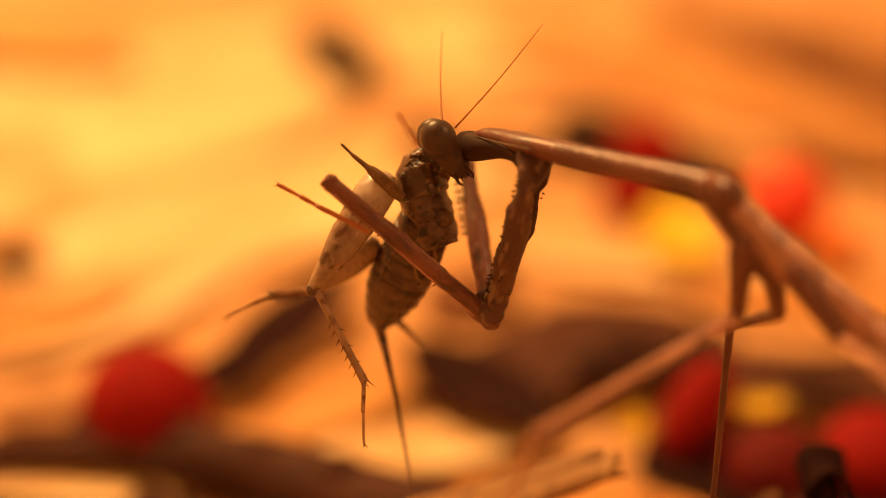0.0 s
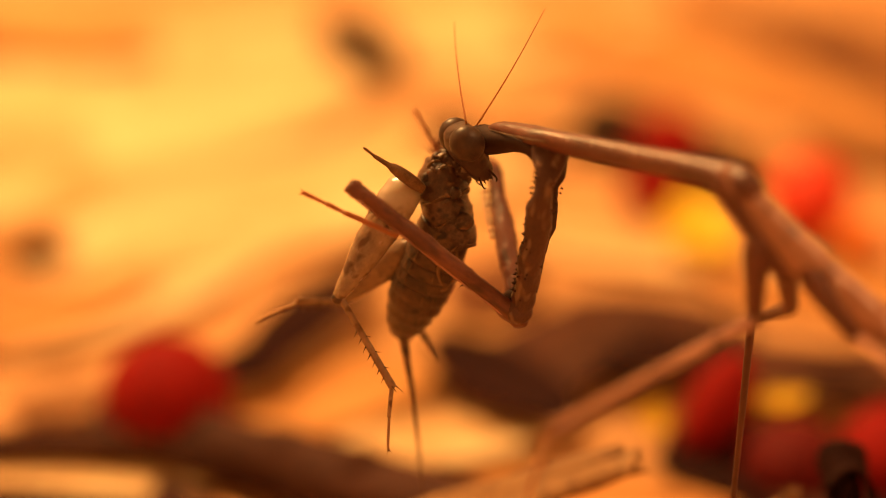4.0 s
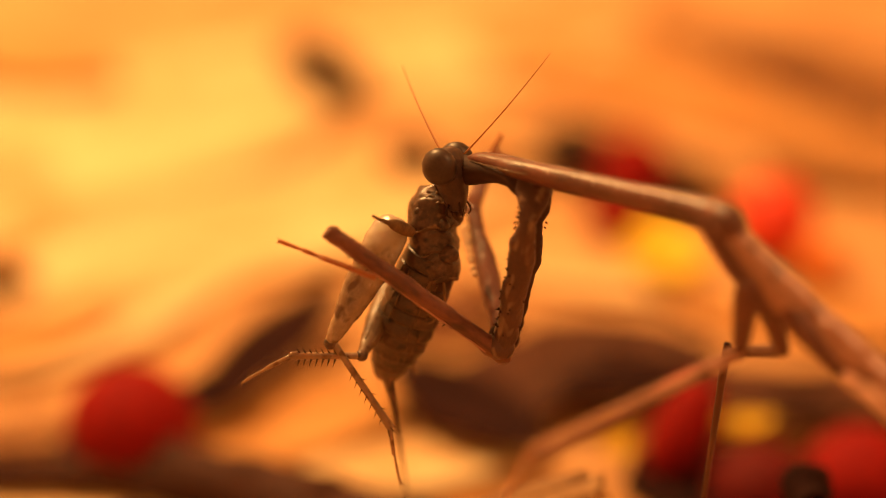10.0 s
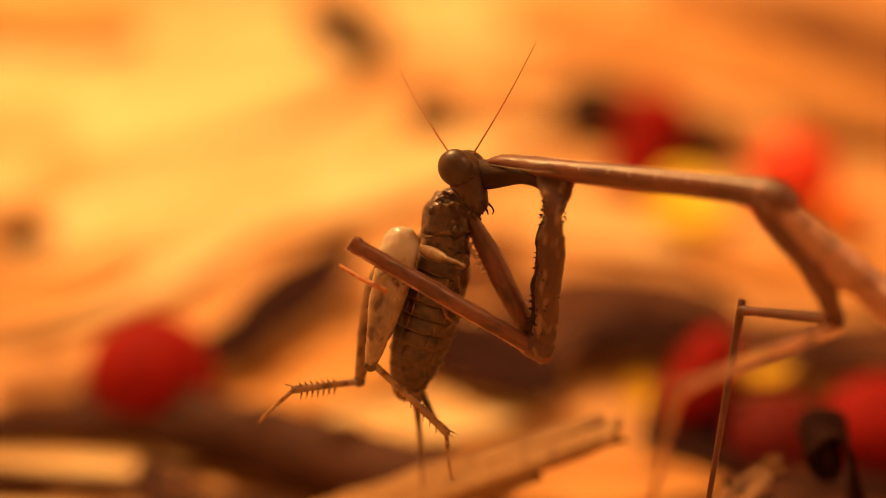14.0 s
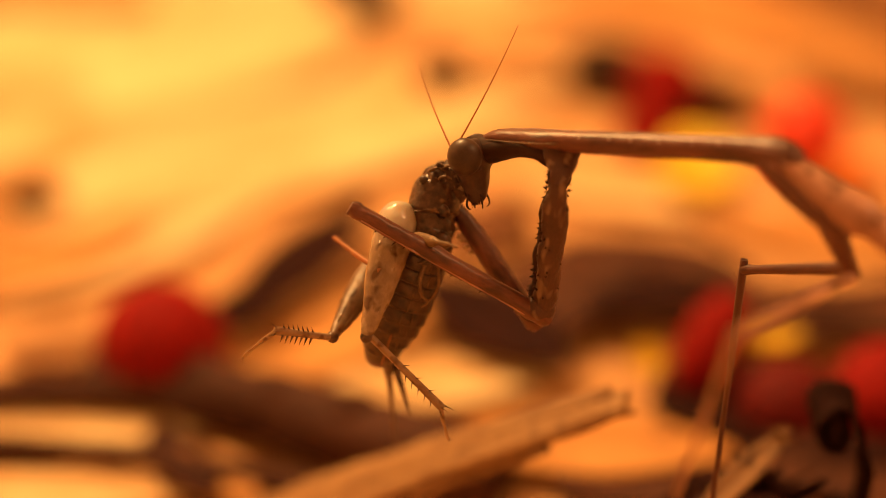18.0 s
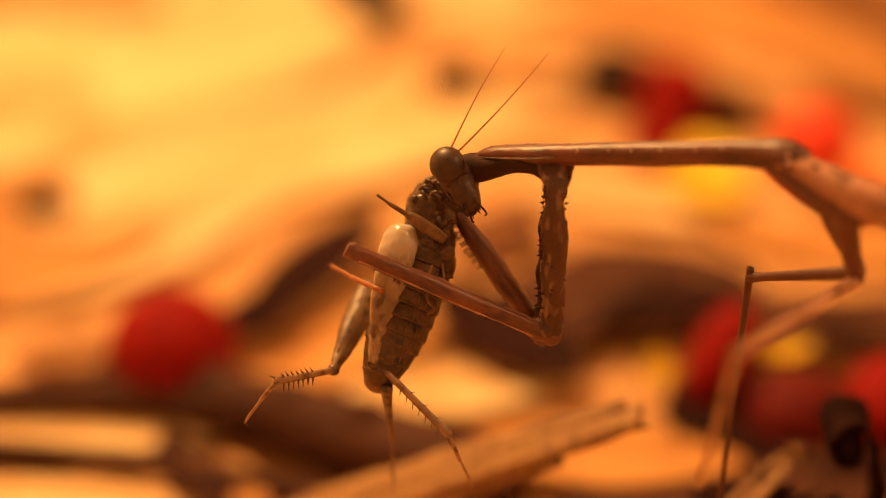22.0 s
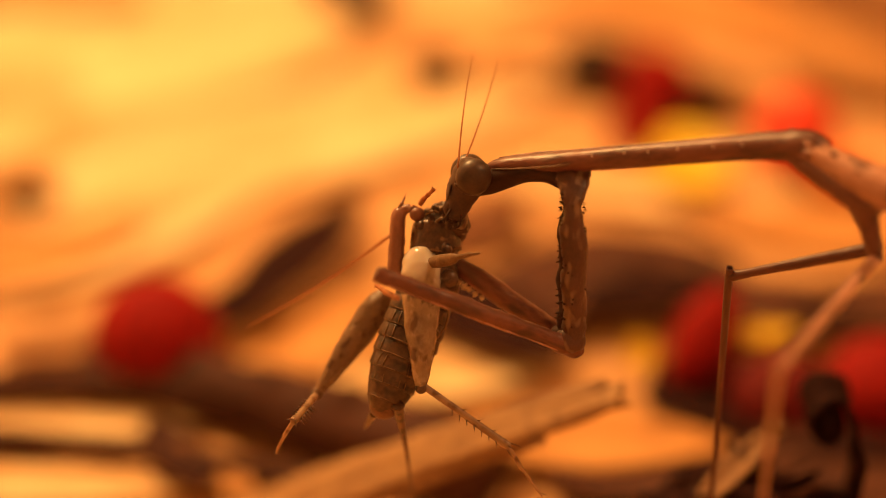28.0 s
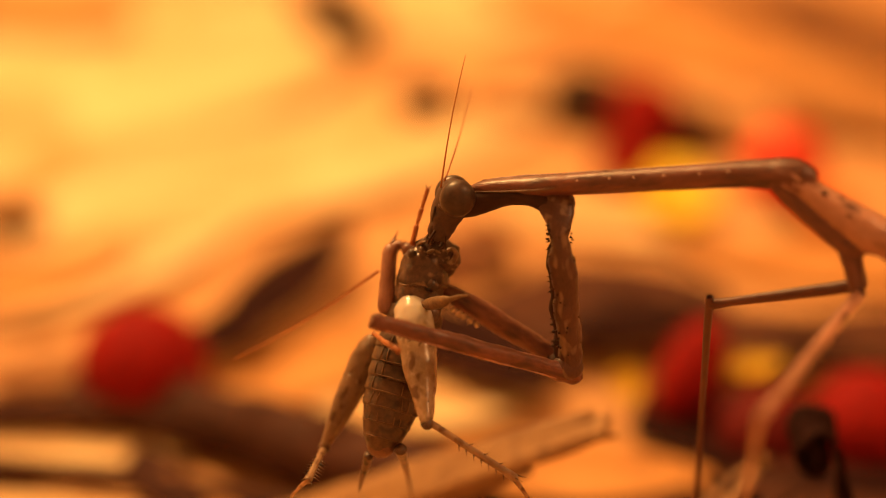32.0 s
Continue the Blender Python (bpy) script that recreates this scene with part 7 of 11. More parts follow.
    walk(MOVING['legBc'], mm_rows([
        (0, -6.01, -20.33, 49.38, -144.9, 89.0, -145.3), (0.5, -6.32, -20.26, 49.47, -117.1, 88.7, -117.6), (1, -6.61, -20.58, 49.51, -98.8, 88.1, -99.2),
        (1.5, -6.63, -20.56, 49.38, -81.2, 86.4, -80.8), (2, -6.59, -20.65, 49.32, -77.9, 84.5, -77.6), (2.5, -6.45, -20.54, 49.13, -78.3, 82.8, -77.7),
        (3, -6.70, -20.55, 49.26, -75.2, 82.1, -74.2), (3.5, -6.64, -20.40, 49.17, -77.1, 82.2, -75.8), (5.5, -6.13, -20.12, 49.28, -107.6, 81.4, -108.2),
        (6, -6.16, -20.32, 49.31, -108.8, 81.5, -109.7), (6.5, -6.09, -20.29, 49.48, -94.4, 77.7, -94.5), (7, -6.10, -20.38, 49.33, -86.7, 71.5, -86.1),
        (7.5, -5.72, -20.21, 49.18, -86.8, 75.4, -86.7), (8, -5.36, -19.99, 49.18, -85.3, 81.5, -84.8), (8.5, -5.45, -20.07, 49.30, -78.1, 86.6, -77.6),
        (9, -5.33, -20.25, 48.86, -82.5, 88.8, -82.2), (9.5, -5.37, -20.49, 48.63, 90.9, 85.7, 91.3), (10, -4.57, -20.36, 48.12, 101.2, 81.4, 100.1),
        (10.5, -3.35, -19.76, 46.84, 92.2, 80.4, 92.0), (11, -0.97, -19.67, 45.95, 84.4, 76.5, 85.0), (11.5, -0.75, -19.75, 45.41, 79.0, 72.2, 80.8),
        (12, -0.41, -20.64, 45.41, 77.8, 70.0, 80.5), (12.5, -0.49, -20.52, 44.97, 60.5, 69.0, 66.7), (13, -0.41, -19.65, 44.50, 42.9, 67.3, 52.8),
        (13.5, -0.35, -19.54, 44.73, 30.3, 69.7, 40.1), (14, -0.23, -19.25, 44.73, 15.2, 71.4, 25.3), (14.5, 0.04, -19.02, 45.14, 13.1, 70.7, 23.9),
        (16.5, -0.10, -18.22, 46.16, 12.9, 66.8, 26.4), (17, 0.27, -18.01, 46.04, 12.3, 66.7, 26.2), (17.5, 0.12, -17.90, 46.11, 8.4, 65.8, 23.4), (18, 0.07, -17.70, 45.84, 5.1, 65.0, 20.0),
        (18.5, 0.07, -17.59, 45.89, 10.6, 71.2, 21.4), (19, 0.63, -17.26, 46.13, 12.6, 77.4, 20.2), (19.5, 0.70, -16.12, 45.74, 8.2, 75.2, 16.8), (20, 0.72, -14.95, 45.40, 2.8, 72.5, 12.5),
        (20.5, 0.40, -15.92, 45.97, 5.9, 74.5, 15.0), (21, 0.11, -16.30, 46.19, 9.1, 77.0, 16.6), (21.5, -0.14, -15.84, 46.21, 7.2, 76.8, 14.6), (22, 0.05, -15.54, 46.23, 3.8, 76.0, 11.9),
        (22.5, 0.06, -16.11, 46.24, 1.8, 75.0, 10.6), (23, -0.17, -16.56, 46.60, 2.1, 74.6, 11.0), (23.5, -0.37, -16.57, 46.46, 12.2, 72.7, 22.3),
        (24, -0.20, -16.17, 46.32, 22.8, 70.0, 33.9), (24.5, -0.13, -16.32, 46.35, 29.0, 70.3, 39.7), (25, 0.15, -15.93, 46.38, 32.1, 71.3, 42.2),
        (25.5, 1.24, -15.82, 45.80, 31.8, 71.6, 42.2), (27.5, 2.89, -15.85, 45.99, -45.5, 73.0, -40.0), (28, 2.89, -14.77, 45.82, -48.1, 72.2, -43.1),
        (28.5, 3.30, -14.47, 45.53, -72.0, 59.6, -69.4), (29, 3.69, -13.51, 45.20, -73.0, 59.8, -70.6), (29.5, 3.36, -12.76, 45.25, -74.2, 60.4, -72.3),
        (30, 3.00, -13.90, 45.62, -75.1, 60.6, -73.4), (30.5, 3.52, -13.65, 45.22, -74.8, 60.4, -73.1), (31, 3.54, -10.60, 43.92, -73.5, 60.1, -71.4),
        (31.5, 2.88, -13.41, 45.28, -72.0, 59.7, -69.5), (32, 2.73, -13.98, 45.40, -71.4, 59.6, -69.1),
    ]))
    walk(MOVING['legBf'], mm_rows([
        (0, -6.06, -20.37, 45.38, -144.5, 1.4, -132.7), (0.5, -6.36, -20.34, 45.47, -144.2, 1.3, -132.7), (1, -6.63, -20.72, 45.51, -144.7, 0.8, -132.6),
        (1.5, -6.59, -20.81, 45.38, -144.9, 0.4, -132.6), (2, -6.51, -21.02, 45.34, -145.2, -0.1, -132.6), (2.5, -6.35, -21.03, 45.16, -145.6, -0.6, -132.7),
        (3, -6.55, -21.08, 45.30, -145.6, -0.6, -132.6), (3.5, -6.51, -20.92, 45.21, -145.6, -0.4, -132.5), (5.5, -6.32, -20.69, 45.32, -145.6, -0.9, -131.8),
        (6, -6.36, -20.88, 45.36, -145.2, -0.8, -131.6), (6.5, -6.15, -21.14, 45.57, -145.7, -1.1, -132.4), (7, -6.01, -21.64, 45.54, -146.1, -1.1, -132.8),
        (7.5, -5.66, -21.22, 45.31, -146.5, -1.2, -133.4), (8, -5.30, -20.58, 45.22, -147.0, -1.3, -134.3), (8.5, -5.40, -20.30, 45.30, -147.0, -1.0, -134.9),
        (9, -5.32, -20.33, 44.86, -147.9, -1.1, -135.7), (9.5, -5.37, -20.19, 44.64, -147.6, -1.4, -134.5), (10, -4.67, -19.77, 44.16, -148.0, -2.4, -134.1),
        (10.5, -3.37, -19.10, 42.90, -148.4, -4.0, -132.9), (11, -0.89, -18.74, 42.06, -150.7, -7.9, -129.8), (11.5, -0.55, -18.54, 41.60, -151.8, -11.1, -126.3),
        (12, -0.18, -19.29, 41.65, -153.1, -12.7, -124.4), (12.5, 0.08, -19.20, 41.24, -153.4, -12.2, -125.0), (13, 0.52, -18.42, 40.81, -153.2, -11.3, -125.8),
        (13.5, 0.72, -18.64, 40.98, -153.1, -11.4, -126.3), (14, 0.93, -18.71, 40.94, -153.1, -11.4, -126.8), (14.5, 1.25, -18.48, 41.36, -151.5, -11.0, -127.0),
        (16.5, 1.31, -17.52, 42.48, -150.1, -12.8, -120.6), (17, 1.69, -17.32, 42.36, -150.4, -12.8, -120.6), (17.5, 1.64, -17.24, 42.46, -150.5, -13.4, -120.0),
        (18, 1.65, -17.13, 42.21, -151.1, -14.1, -119.7), (18.5, 1.27, -17.13, 42.10, -149.8, -12.4, -121.2), (19, 1.45, -16.95, 42.23, -148.2, -10.4, -122.6),
        (19.5, 1.68, -15.82, 41.87, -149.2, -12.0, -121.5), (20, 1.90, -14.68, 41.58, -150.4, -13.4, -120.3), (20.5, 1.44, -15.65, 42.12, -149.1, -12.4, -120.1),
        (21, 0.97, -16.04, 42.29, -147.4, -11.3, -119.9), (21.5, 0.75, -15.60, 42.31, -147.3, -11.3, -119.9), (22, 0.99, -15.33, 42.34, -147.2, -11.3, -119.8),
        (22.5, 1.07, -15.91, 42.37, -147.0, -11.5, -119.5), (23, 0.88, -16.36, 42.75, -146.7, -11.5, -119.3), (23.5, 0.74, -16.12, 42.65, -146.9, -11.8, -118.9),
        (24, 0.92, -15.40, 42.56, -146.5, -11.9, -118.9), (24.5, 0.91, -15.46, 42.58, -145.5, -11.1, -119.0), (25, 1.10, -15.06, 42.59, -144.4, -10.1, -119.3),
        (25.5, 2.18, -14.97, 42.00, -145.1, -10.3, -119.6), (27.5, 3.79, -16.60, 42.16, -136.7, -5.2, -115.7), (28, 3.78, -15.59, 42.02, -136.2, -4.9, -115.8),
        (28.5, 4.01, -16.36, 42.08, -136.6, -4.5, -116.4), (29, 4.36, -15.41, 41.74, -136.0, -3.2, -117.0), (29.5, 3.97, -14.65, 41.76, -134.2, -2.6, -116.0),
        (30, 3.56, -15.79, 42.14, -133.2, -2.8, -114.8), (30.5, 4.09, -15.54, 41.74, -133.8, -2.3, -115.6), (31, 4.18, -12.50, 40.46, -133.6, -1.2, -116.4),
        (31.5, 3.59, -15.30, 41.84, -134.7, -2.2, -115.9), (32, 3.46, -15.88, 41.95, -134.3, -2.6, -115.7),
    ]))
    walk(MOVING['legBt'], mm_rows([
        (0, -19.62, -35.06, 44.88, 105.6, 46.1, 96.3), (0.5, -19.92, -35.04, 45.01, 106.1, 46.0, 96.2), (1, -20.18, -35.43, 45.24, 106.7, 45.5, 96.3),
        (1.5, -20.12, -35.54, 45.24, 105.1, 45.3, 95.9), (2, -20.05, -35.74, 45.38, 105.6, 45.0, 95.7), (2.5, -19.92, -35.72, 45.36, 105.1, 44.8, 95.6),
        (3, -20.10, -35.79, 45.50, 103.3, 44.9, 95.2), (3.5, -20.02, -35.67, 45.35, 102.4, 44.9, 95.2), (5.5, -19.65, -35.59, 45.63, 104.4, 46.3, 96.2),
        (6, -19.64, -35.84, 45.65, 105.2, 46.3, 96.3), (6.5, -19.64, -35.90, 45.95, 104.3, 45.0, 95.6), (7, -19.60, -36.31, 45.91, 103.0, 43.6, 94.8),
        (7.5, -19.39, -35.76, 45.73, 104.8, 43.3, 95.0), (8, -19.27, -34.89, 45.66, 102.7, 43.2, 94.6), (8.5, -19.52, -34.46, 45.65, 101.9, 42.7, 94.2),
        (9, -19.62, -34.31, 45.26, 101.1, 42.3, 94.0), (9.5, -19.40, -34.45, 45.15, 105.7, 41.6, 95.5), (10, -18.58, -34.11, 45.00, 114.1, 40.8, 97.4),
        (10.5, -16.94, -33.72, 44.28, 107.3, 43.5, 96.2), (11, -13.57, -33.96, 44.80, 108.0, 55.8, 100.2), (11.5, -12.16, -34.37, 45.44, 104.5, 62.6, 99.3),
        (12, -11.19, -35.40, 46.06, 103.4, 65.4, 99.5), (12.5, -11.13, -35.22, 45.45, 105.8, 64.5, 100.9), (13, -10.95, -34.33, 44.74, 106.6, 63.9, 101.5),
        (13.5, -10.88, -34.45, 44.93, 104.5, 63.8, 99.8), (14, -10.83, -34.40, 44.90, 102.5, 63.3, 99.0), (14.5, -10.58, -34.16, 45.17, 100.2, 63.6, 97.4),
        (16.5, -8.61, -34.31, 46.92, 106.7, 62.1, 101.4), (17, -8.22, -34.12, 46.80, 106.0, 62.2, 101.4), (17.5, -8.10, -34.10, 47.09, 115.5, 66.1, 109.7),
        (18, -7.96, -33.98, 47.06, 129.6, 69.8, 122.2), (18.5, -8.84, -33.84, 46.39, 109.6, 66.9, 104.9), (19, -9.15, -33.53, 45.86, 90.9, 63.1, 91.6),
        (19.5, -8.54, -32.50, 46.03, 101.8, 65.2, 99.0), (20, -7.91, -31.48, 46.22, 113.0, 67.2, 107.4), (20.5, -8.36, -32.55, 46.39, 107.3, 64.6, 103.0),
        (21, -8.80, -33.04, 46.22, 105.0, 62.0, 100.5), (21.5, -9.03, -32.60, 46.25, 105.2, 62.4, 100.6), (22, -8.74, -32.36, 46.26, 103.7, 63.3, 100.0),
        (22.5, -8.58, -32.98, 46.34, 102.0, 64.1, 99.1), (23, -8.71, -33.46, 46.73, 102.1, 64.3, 99.0), (23.5, -8.74, -33.25, 46.72, 107.5, 67.6, 103.4),
        (24, -8.54, -32.54, 46.68, 115.0, 70.9, 109.7), (24.5, -8.64, -32.63, 46.41, 114.3, 71.2, 109.3), (25, -8.51, -32.25, 46.10, 114.8, 71.2, 109.9),
        (25.5, -7.54, -32.08, 45.58, 114.9, 71.2, 110.5), (27.5, -4.87, -34.54, 43.96, 96.8, 79.0, 96.7), (28, -4.89, -33.55, 43.71, 97.4, 79.3, 97.1),
        (28.5, -4.86, -34.21, 43.67, 93.0, 73.3, 92.9), (29, -4.71, -33.20, 42.85, 91.6, 68.3, 91.6), (29.5, -4.77, -32.62, 42.68, 89.8, 66.0, 89.9),
        (30, -4.81, -33.93, 43.10, 87.2, 63.5, 88.1), (30.5, -4.55, -33.56, 42.54, 85.2, 62.5, 86.9), (31, -4.72, -30.40, 40.86, 84.3, 62.1, 86.4),
        (31.5, -5.14, -33.28, 42.60, 84.6, 60.3, 87.0), (32, -5.21, -33.88, 42.84, 86.5, 59.1, 88.0),
    ]))
    walk(MOVING['legGc'], mm_rows([
        (0, -2.11, -22.17, 48.28, -45.2, 44.0, -39.5), (0.5, -2.41, -22.12, 48.37, -45.0, 43.8, -39.3), (1, -2.68, -22.44, 48.40, -44.8, 44.0, -39.2),
        (1.5, -2.65, -22.40, 48.27, -44.9, 43.5, -38.8), (2, -2.57, -22.51, 48.22, -44.3, 43.3, -38.5), (2.5, -2.40, -22.40, 48.02, -44.5, 43.2, -38.5),
        (3, -2.63, -22.38, 48.17, -44.4, 42.7, -38.2), (3.5, -2.61, -22.20, 48.08, -44.5, 42.6, -37.9), (5.5, -2.64, -21.94, 48.19, -43.6, 41.5, -37.0),
        (6, -2.72, -22.15, 48.24, -43.2, 41.3, -36.6), (6.5, -2.48, -22.12, 48.39, -44.4, 42.3, -38.1), (7, -2.30, -22.19, 48.26, -45.0, 42.8, -38.8),
        (7.5, -1.92, -22.07, 48.06, -44.8, 43.1, -39.1), (8, -1.56, -21.86, 48.01, -45.2, 42.8, -39.3), (8.5, -1.65, -21.96, 48.09, -44.9, 42.6, -38.8),
        (9, -1.55, -22.15, 47.59, -45.1, 42.9, -39.3), (9.5, -1.75, -22.29, 47.55, -43.3, 40.7, -36.9), (10, -1.14, -22.13, 47.17, -41.8, 39.2, -35.8),
        (10.5, -0.09, -21.53, 45.89, -44.1, 40.6, -38.2), (11, 5.09, -21.49, 44.93, -49.5, 44.9, -45.0), (11.5, 4.89, -21.62, 44.36, -54.8, 49.5, -51.0),
        (12, 5.00, -22.50, 44.32, -58.1, 51.8, -54.5), (12.5, 4.83, -22.47, 43.68, -55.7, 50.9, -52.1), (13, 4.85, -21.67, 43.03, -53.3, 49.6, -49.4),
        (13.5, 4.93, -21.55, 43.30, -53.1, 49.1, -49.2), (14, 5.04, -21.24, 43.25, -54.2, 49.3, -49.5), (14.5, 5.32, -21.00, 43.72, -53.9, 48.7, -48.9),
        (16.5, 5.35, -20.26, 44.67, -45.2, 51.5, -37.5), (17, 5.73, -20.02, 44.55, -45.3, 51.4, -37.4), (17.5, 5.58, -19.87, 44.62, -35.9, 56.2, -25.2),
        (18, 5.54, -19.72, 44.35, -28.9, 58.7, -17.0), (18.5, 5.45, -19.63, 44.38, -49.2, 53.0, -42.4), (19, 5.91, -19.27, 44.61, -56.8, 49.9, -51.5),
        (19.5, 5.96, -18.17, 44.20, -56.2, 49.5, -50.9), (20, 5.91, -17.02, 43.87, -54.3, 48.4, -49.2), (20.5, 5.43, -17.93, 44.49, -53.0, 46.9, -47.2),
        (21, 5.09, -18.31, 44.74, -52.1, 46.3, -46.2), (21.5, 4.90, -17.87, 44.75, -52.2, 46.6, -46.5), (22, 5.23, -17.55, 44.76, -53.2, 47.1, -47.3),
        (22.5, 5.35, -18.09, 44.80, -53.8, 47.4, -47.9), (23, 5.16, -18.58, 45.18, -53.8, 47.7, -48.1), (23.5, 4.92, -18.59, 45.05, -53.3, 47.4, -47.6),
        (24, 4.97, -18.24, 44.91, -52.2, 46.9, -46.7), (24.5, 4.92, -18.37, 44.94, -51.5, 46.2, -45.8), (25, 5.15, -17.98, 44.96, -51.3, 46.0, -45.4),
        (25.5, 6.23, -17.86, 44.33, -52.3, 46.3, -46.1), (27.5, 8.26, -17.98, 44.29, -56.2, 49.9, -51.1), (28, 8.29, -16.92, 44.12, -55.9, 50.0, -51.0),
        (28.5, 8.71, -16.63, 43.81, -56.0, 50.0, -51.1), (29, 9.15, -15.70, 43.40, -56.1, 50.2, -51.5), (29.5, 8.86, -15.00, 43.39, -56.1, 50.5, -51.6),
        (30, 8.46, -16.15, 43.78, -56.0, 50.5, -51.7), (30.5, 9.02, -15.88, 43.38, -56.3, 50.4, -52.1), (31, 9.22, -12.82, 42.11, -56.6, 50.8, -52.4),
        (31.5, 8.52, -15.54, 43.56, -56.9, 51.0, -52.6), (32, 8.38, -16.12, 43.71, -57.0, 51.0, -52.9),
    ]))
    walk(MOVING['legGf'], mm_rows([
        (0, 0.11, -24.00, 45.50, -56.5, -16.3, -83.6), (0.5, -0.18, -23.95, 45.60, -55.8, -16.3, -83.5), (1, -0.45, -24.26, 45.62, -55.3, -16.4, -83.6),
        (1.5, -0.39, -24.22, 45.51, -57.1, -16.8, -83.7), (2, -0.29, -24.32, 45.48, -54.7, -17.0, -83.8), (2.5, -0.12, -24.21, 45.28, -55.4, -17.3, -84.0),
        (3, -0.32, -24.19, 45.46, -56.4, -17.6, -84.1), (3.5, -0.28, -24.01, 45.38, -58.3, -17.5, -84.1), (5.5, -0.25, -23.74, 45.54, -56.3, -17.5, -83.8),
        (6, -0.31, -23.94, 45.60, -55.2, -17.5, -83.7), (6.5, -0.15, -23.95, 45.70, -56.5, -17.1, -83.6), (7, -0.02, -24.03, 45.54, -56.0, -16.8, -83.3),
        (7.5, 0.35, -23.92, 45.33, -53.9, -16.7, -83.3), (8, 0.71, -23.72, 45.29, -55.1, -17.2, -83.6), (8.5, 0.65, -23.80, 45.38, -55.4, -17.3, -83.7),
        (9, 0.72, -24.00, 44.86, -56.3, -17.2, -84.0), (9.5, 0.67, -24.11, 44.94, -57.0, -17.0, -83.8), (10, 1.37, -23.95, 44.64, -53.4, -16.7, -83.5),
        (10.5, 2.29, -23.41, 43.29, -57.0, -15.9, -83.2), (11, 7.09, -23.49, 42.10, -62.4, -13.2, -83.3), (11.5, 6.53, -23.64, 41.32, -62.4, -9.8, -81.2),
        (12, 6.44, -24.51, 41.18, -63.0, -8.3, -80.3), (12.5, 6.38, -24.46, 40.57, -62.3, -8.2, -80.4), (13, 6.54, -23.64, 39.98, -62.4, -8.1, -80.5),
        (13.5, 6.65, -23.54, 40.28, -61.4, -8.5, -80.3), (14, 6.73, -23.22, 40.22, -64.0, -8.4, -80.4), (14.5, 7.06, -22.99, 40.72, -65.3, -8.5, -80.6),
        (16.5, 7.32, -21.77, 41.55, -65.8, -8.3, -80.4), (17, 7.71, -21.53, 41.42, -66.2, -8.4, -80.4), (17.5, 7.60, -20.82, 41.28, -67.2, -8.3, -80.2),
        (18, 7.52, -20.33, 40.93, -66.0, -8.2, -80.0), (18.5, 7.23, -21.27, 41.19, -65.8, -8.4, -80.4), (19, 7.51, -21.30, 41.55, -67.4, -7.9, -80.3),
        (19.5, 7.59, -20.19, 41.16, -66.7, -7.5, -80.1), (20, 7.65, -19.04, 40.87, -65.5, -7.1, -79.6), (20.5, 7.29, -19.93, 41.56, -66.2, -7.5, -79.8),
        (21, 7.00, -20.31, 41.85, -65.3, -7.6, -79.5), (21.5, 6.80, -19.86, 41.85, -65.0, -7.5, -79.4), (22, 7.07, -19.55, 41.83, -65.8, -7.5, -79.5),
        (22.5, 7.15, -20.12, 41.85, -66.3, -7.9, -79.7), (23, 6.96, -20.58, 42.22, -65.6, -7.9, -79.7), (23.5, 6.74, -20.59, 42.10, -64.9, -8.0, -79.5),
        (24, 6.85, -20.23, 41.98, -63.9, -8.0, -79.5), (24.5, 6.85, -20.37, 42.06, -64.4, -8.4, -79.8), (25, 7.10, -19.95, 42.08, -64.9, -8.4, -79.8),
        (25.5, 8.15, -19.85, 41.45, -66.8, -8.4, -80.2), (27.5, 9.87, -19.99, 41.23, -67.7, -6.9, -80.4), (28, 9.91, -18.91, 41.06, -67.0, -6.5, -80.1),
        (28.5, 10.33, -18.62, 40.74, -66.9, -6.4, -80.1), (29, 10.75, -17.70, 40.33, -66.4, -6.1, -79.8), (29.5, 10.44, -17.00, 40.31, -65.2, -5.6, -79.4),
        (30, 10.04, -18.14, 40.69, -64.8, -5.9, -79.5), (30.5, 10.58, -17.88, 40.30, -65.0, -5.9, -79.6), (31, 10.76, -14.82, 39.01, -64.6, -4.8, -78.7),
        (31.5, 10.05, -17.53, 40.47, -65.3, -5.6, -79.3), (32, 9.90, -18.12, 40.61, -64.9, -5.6, -79.3),
    ]))
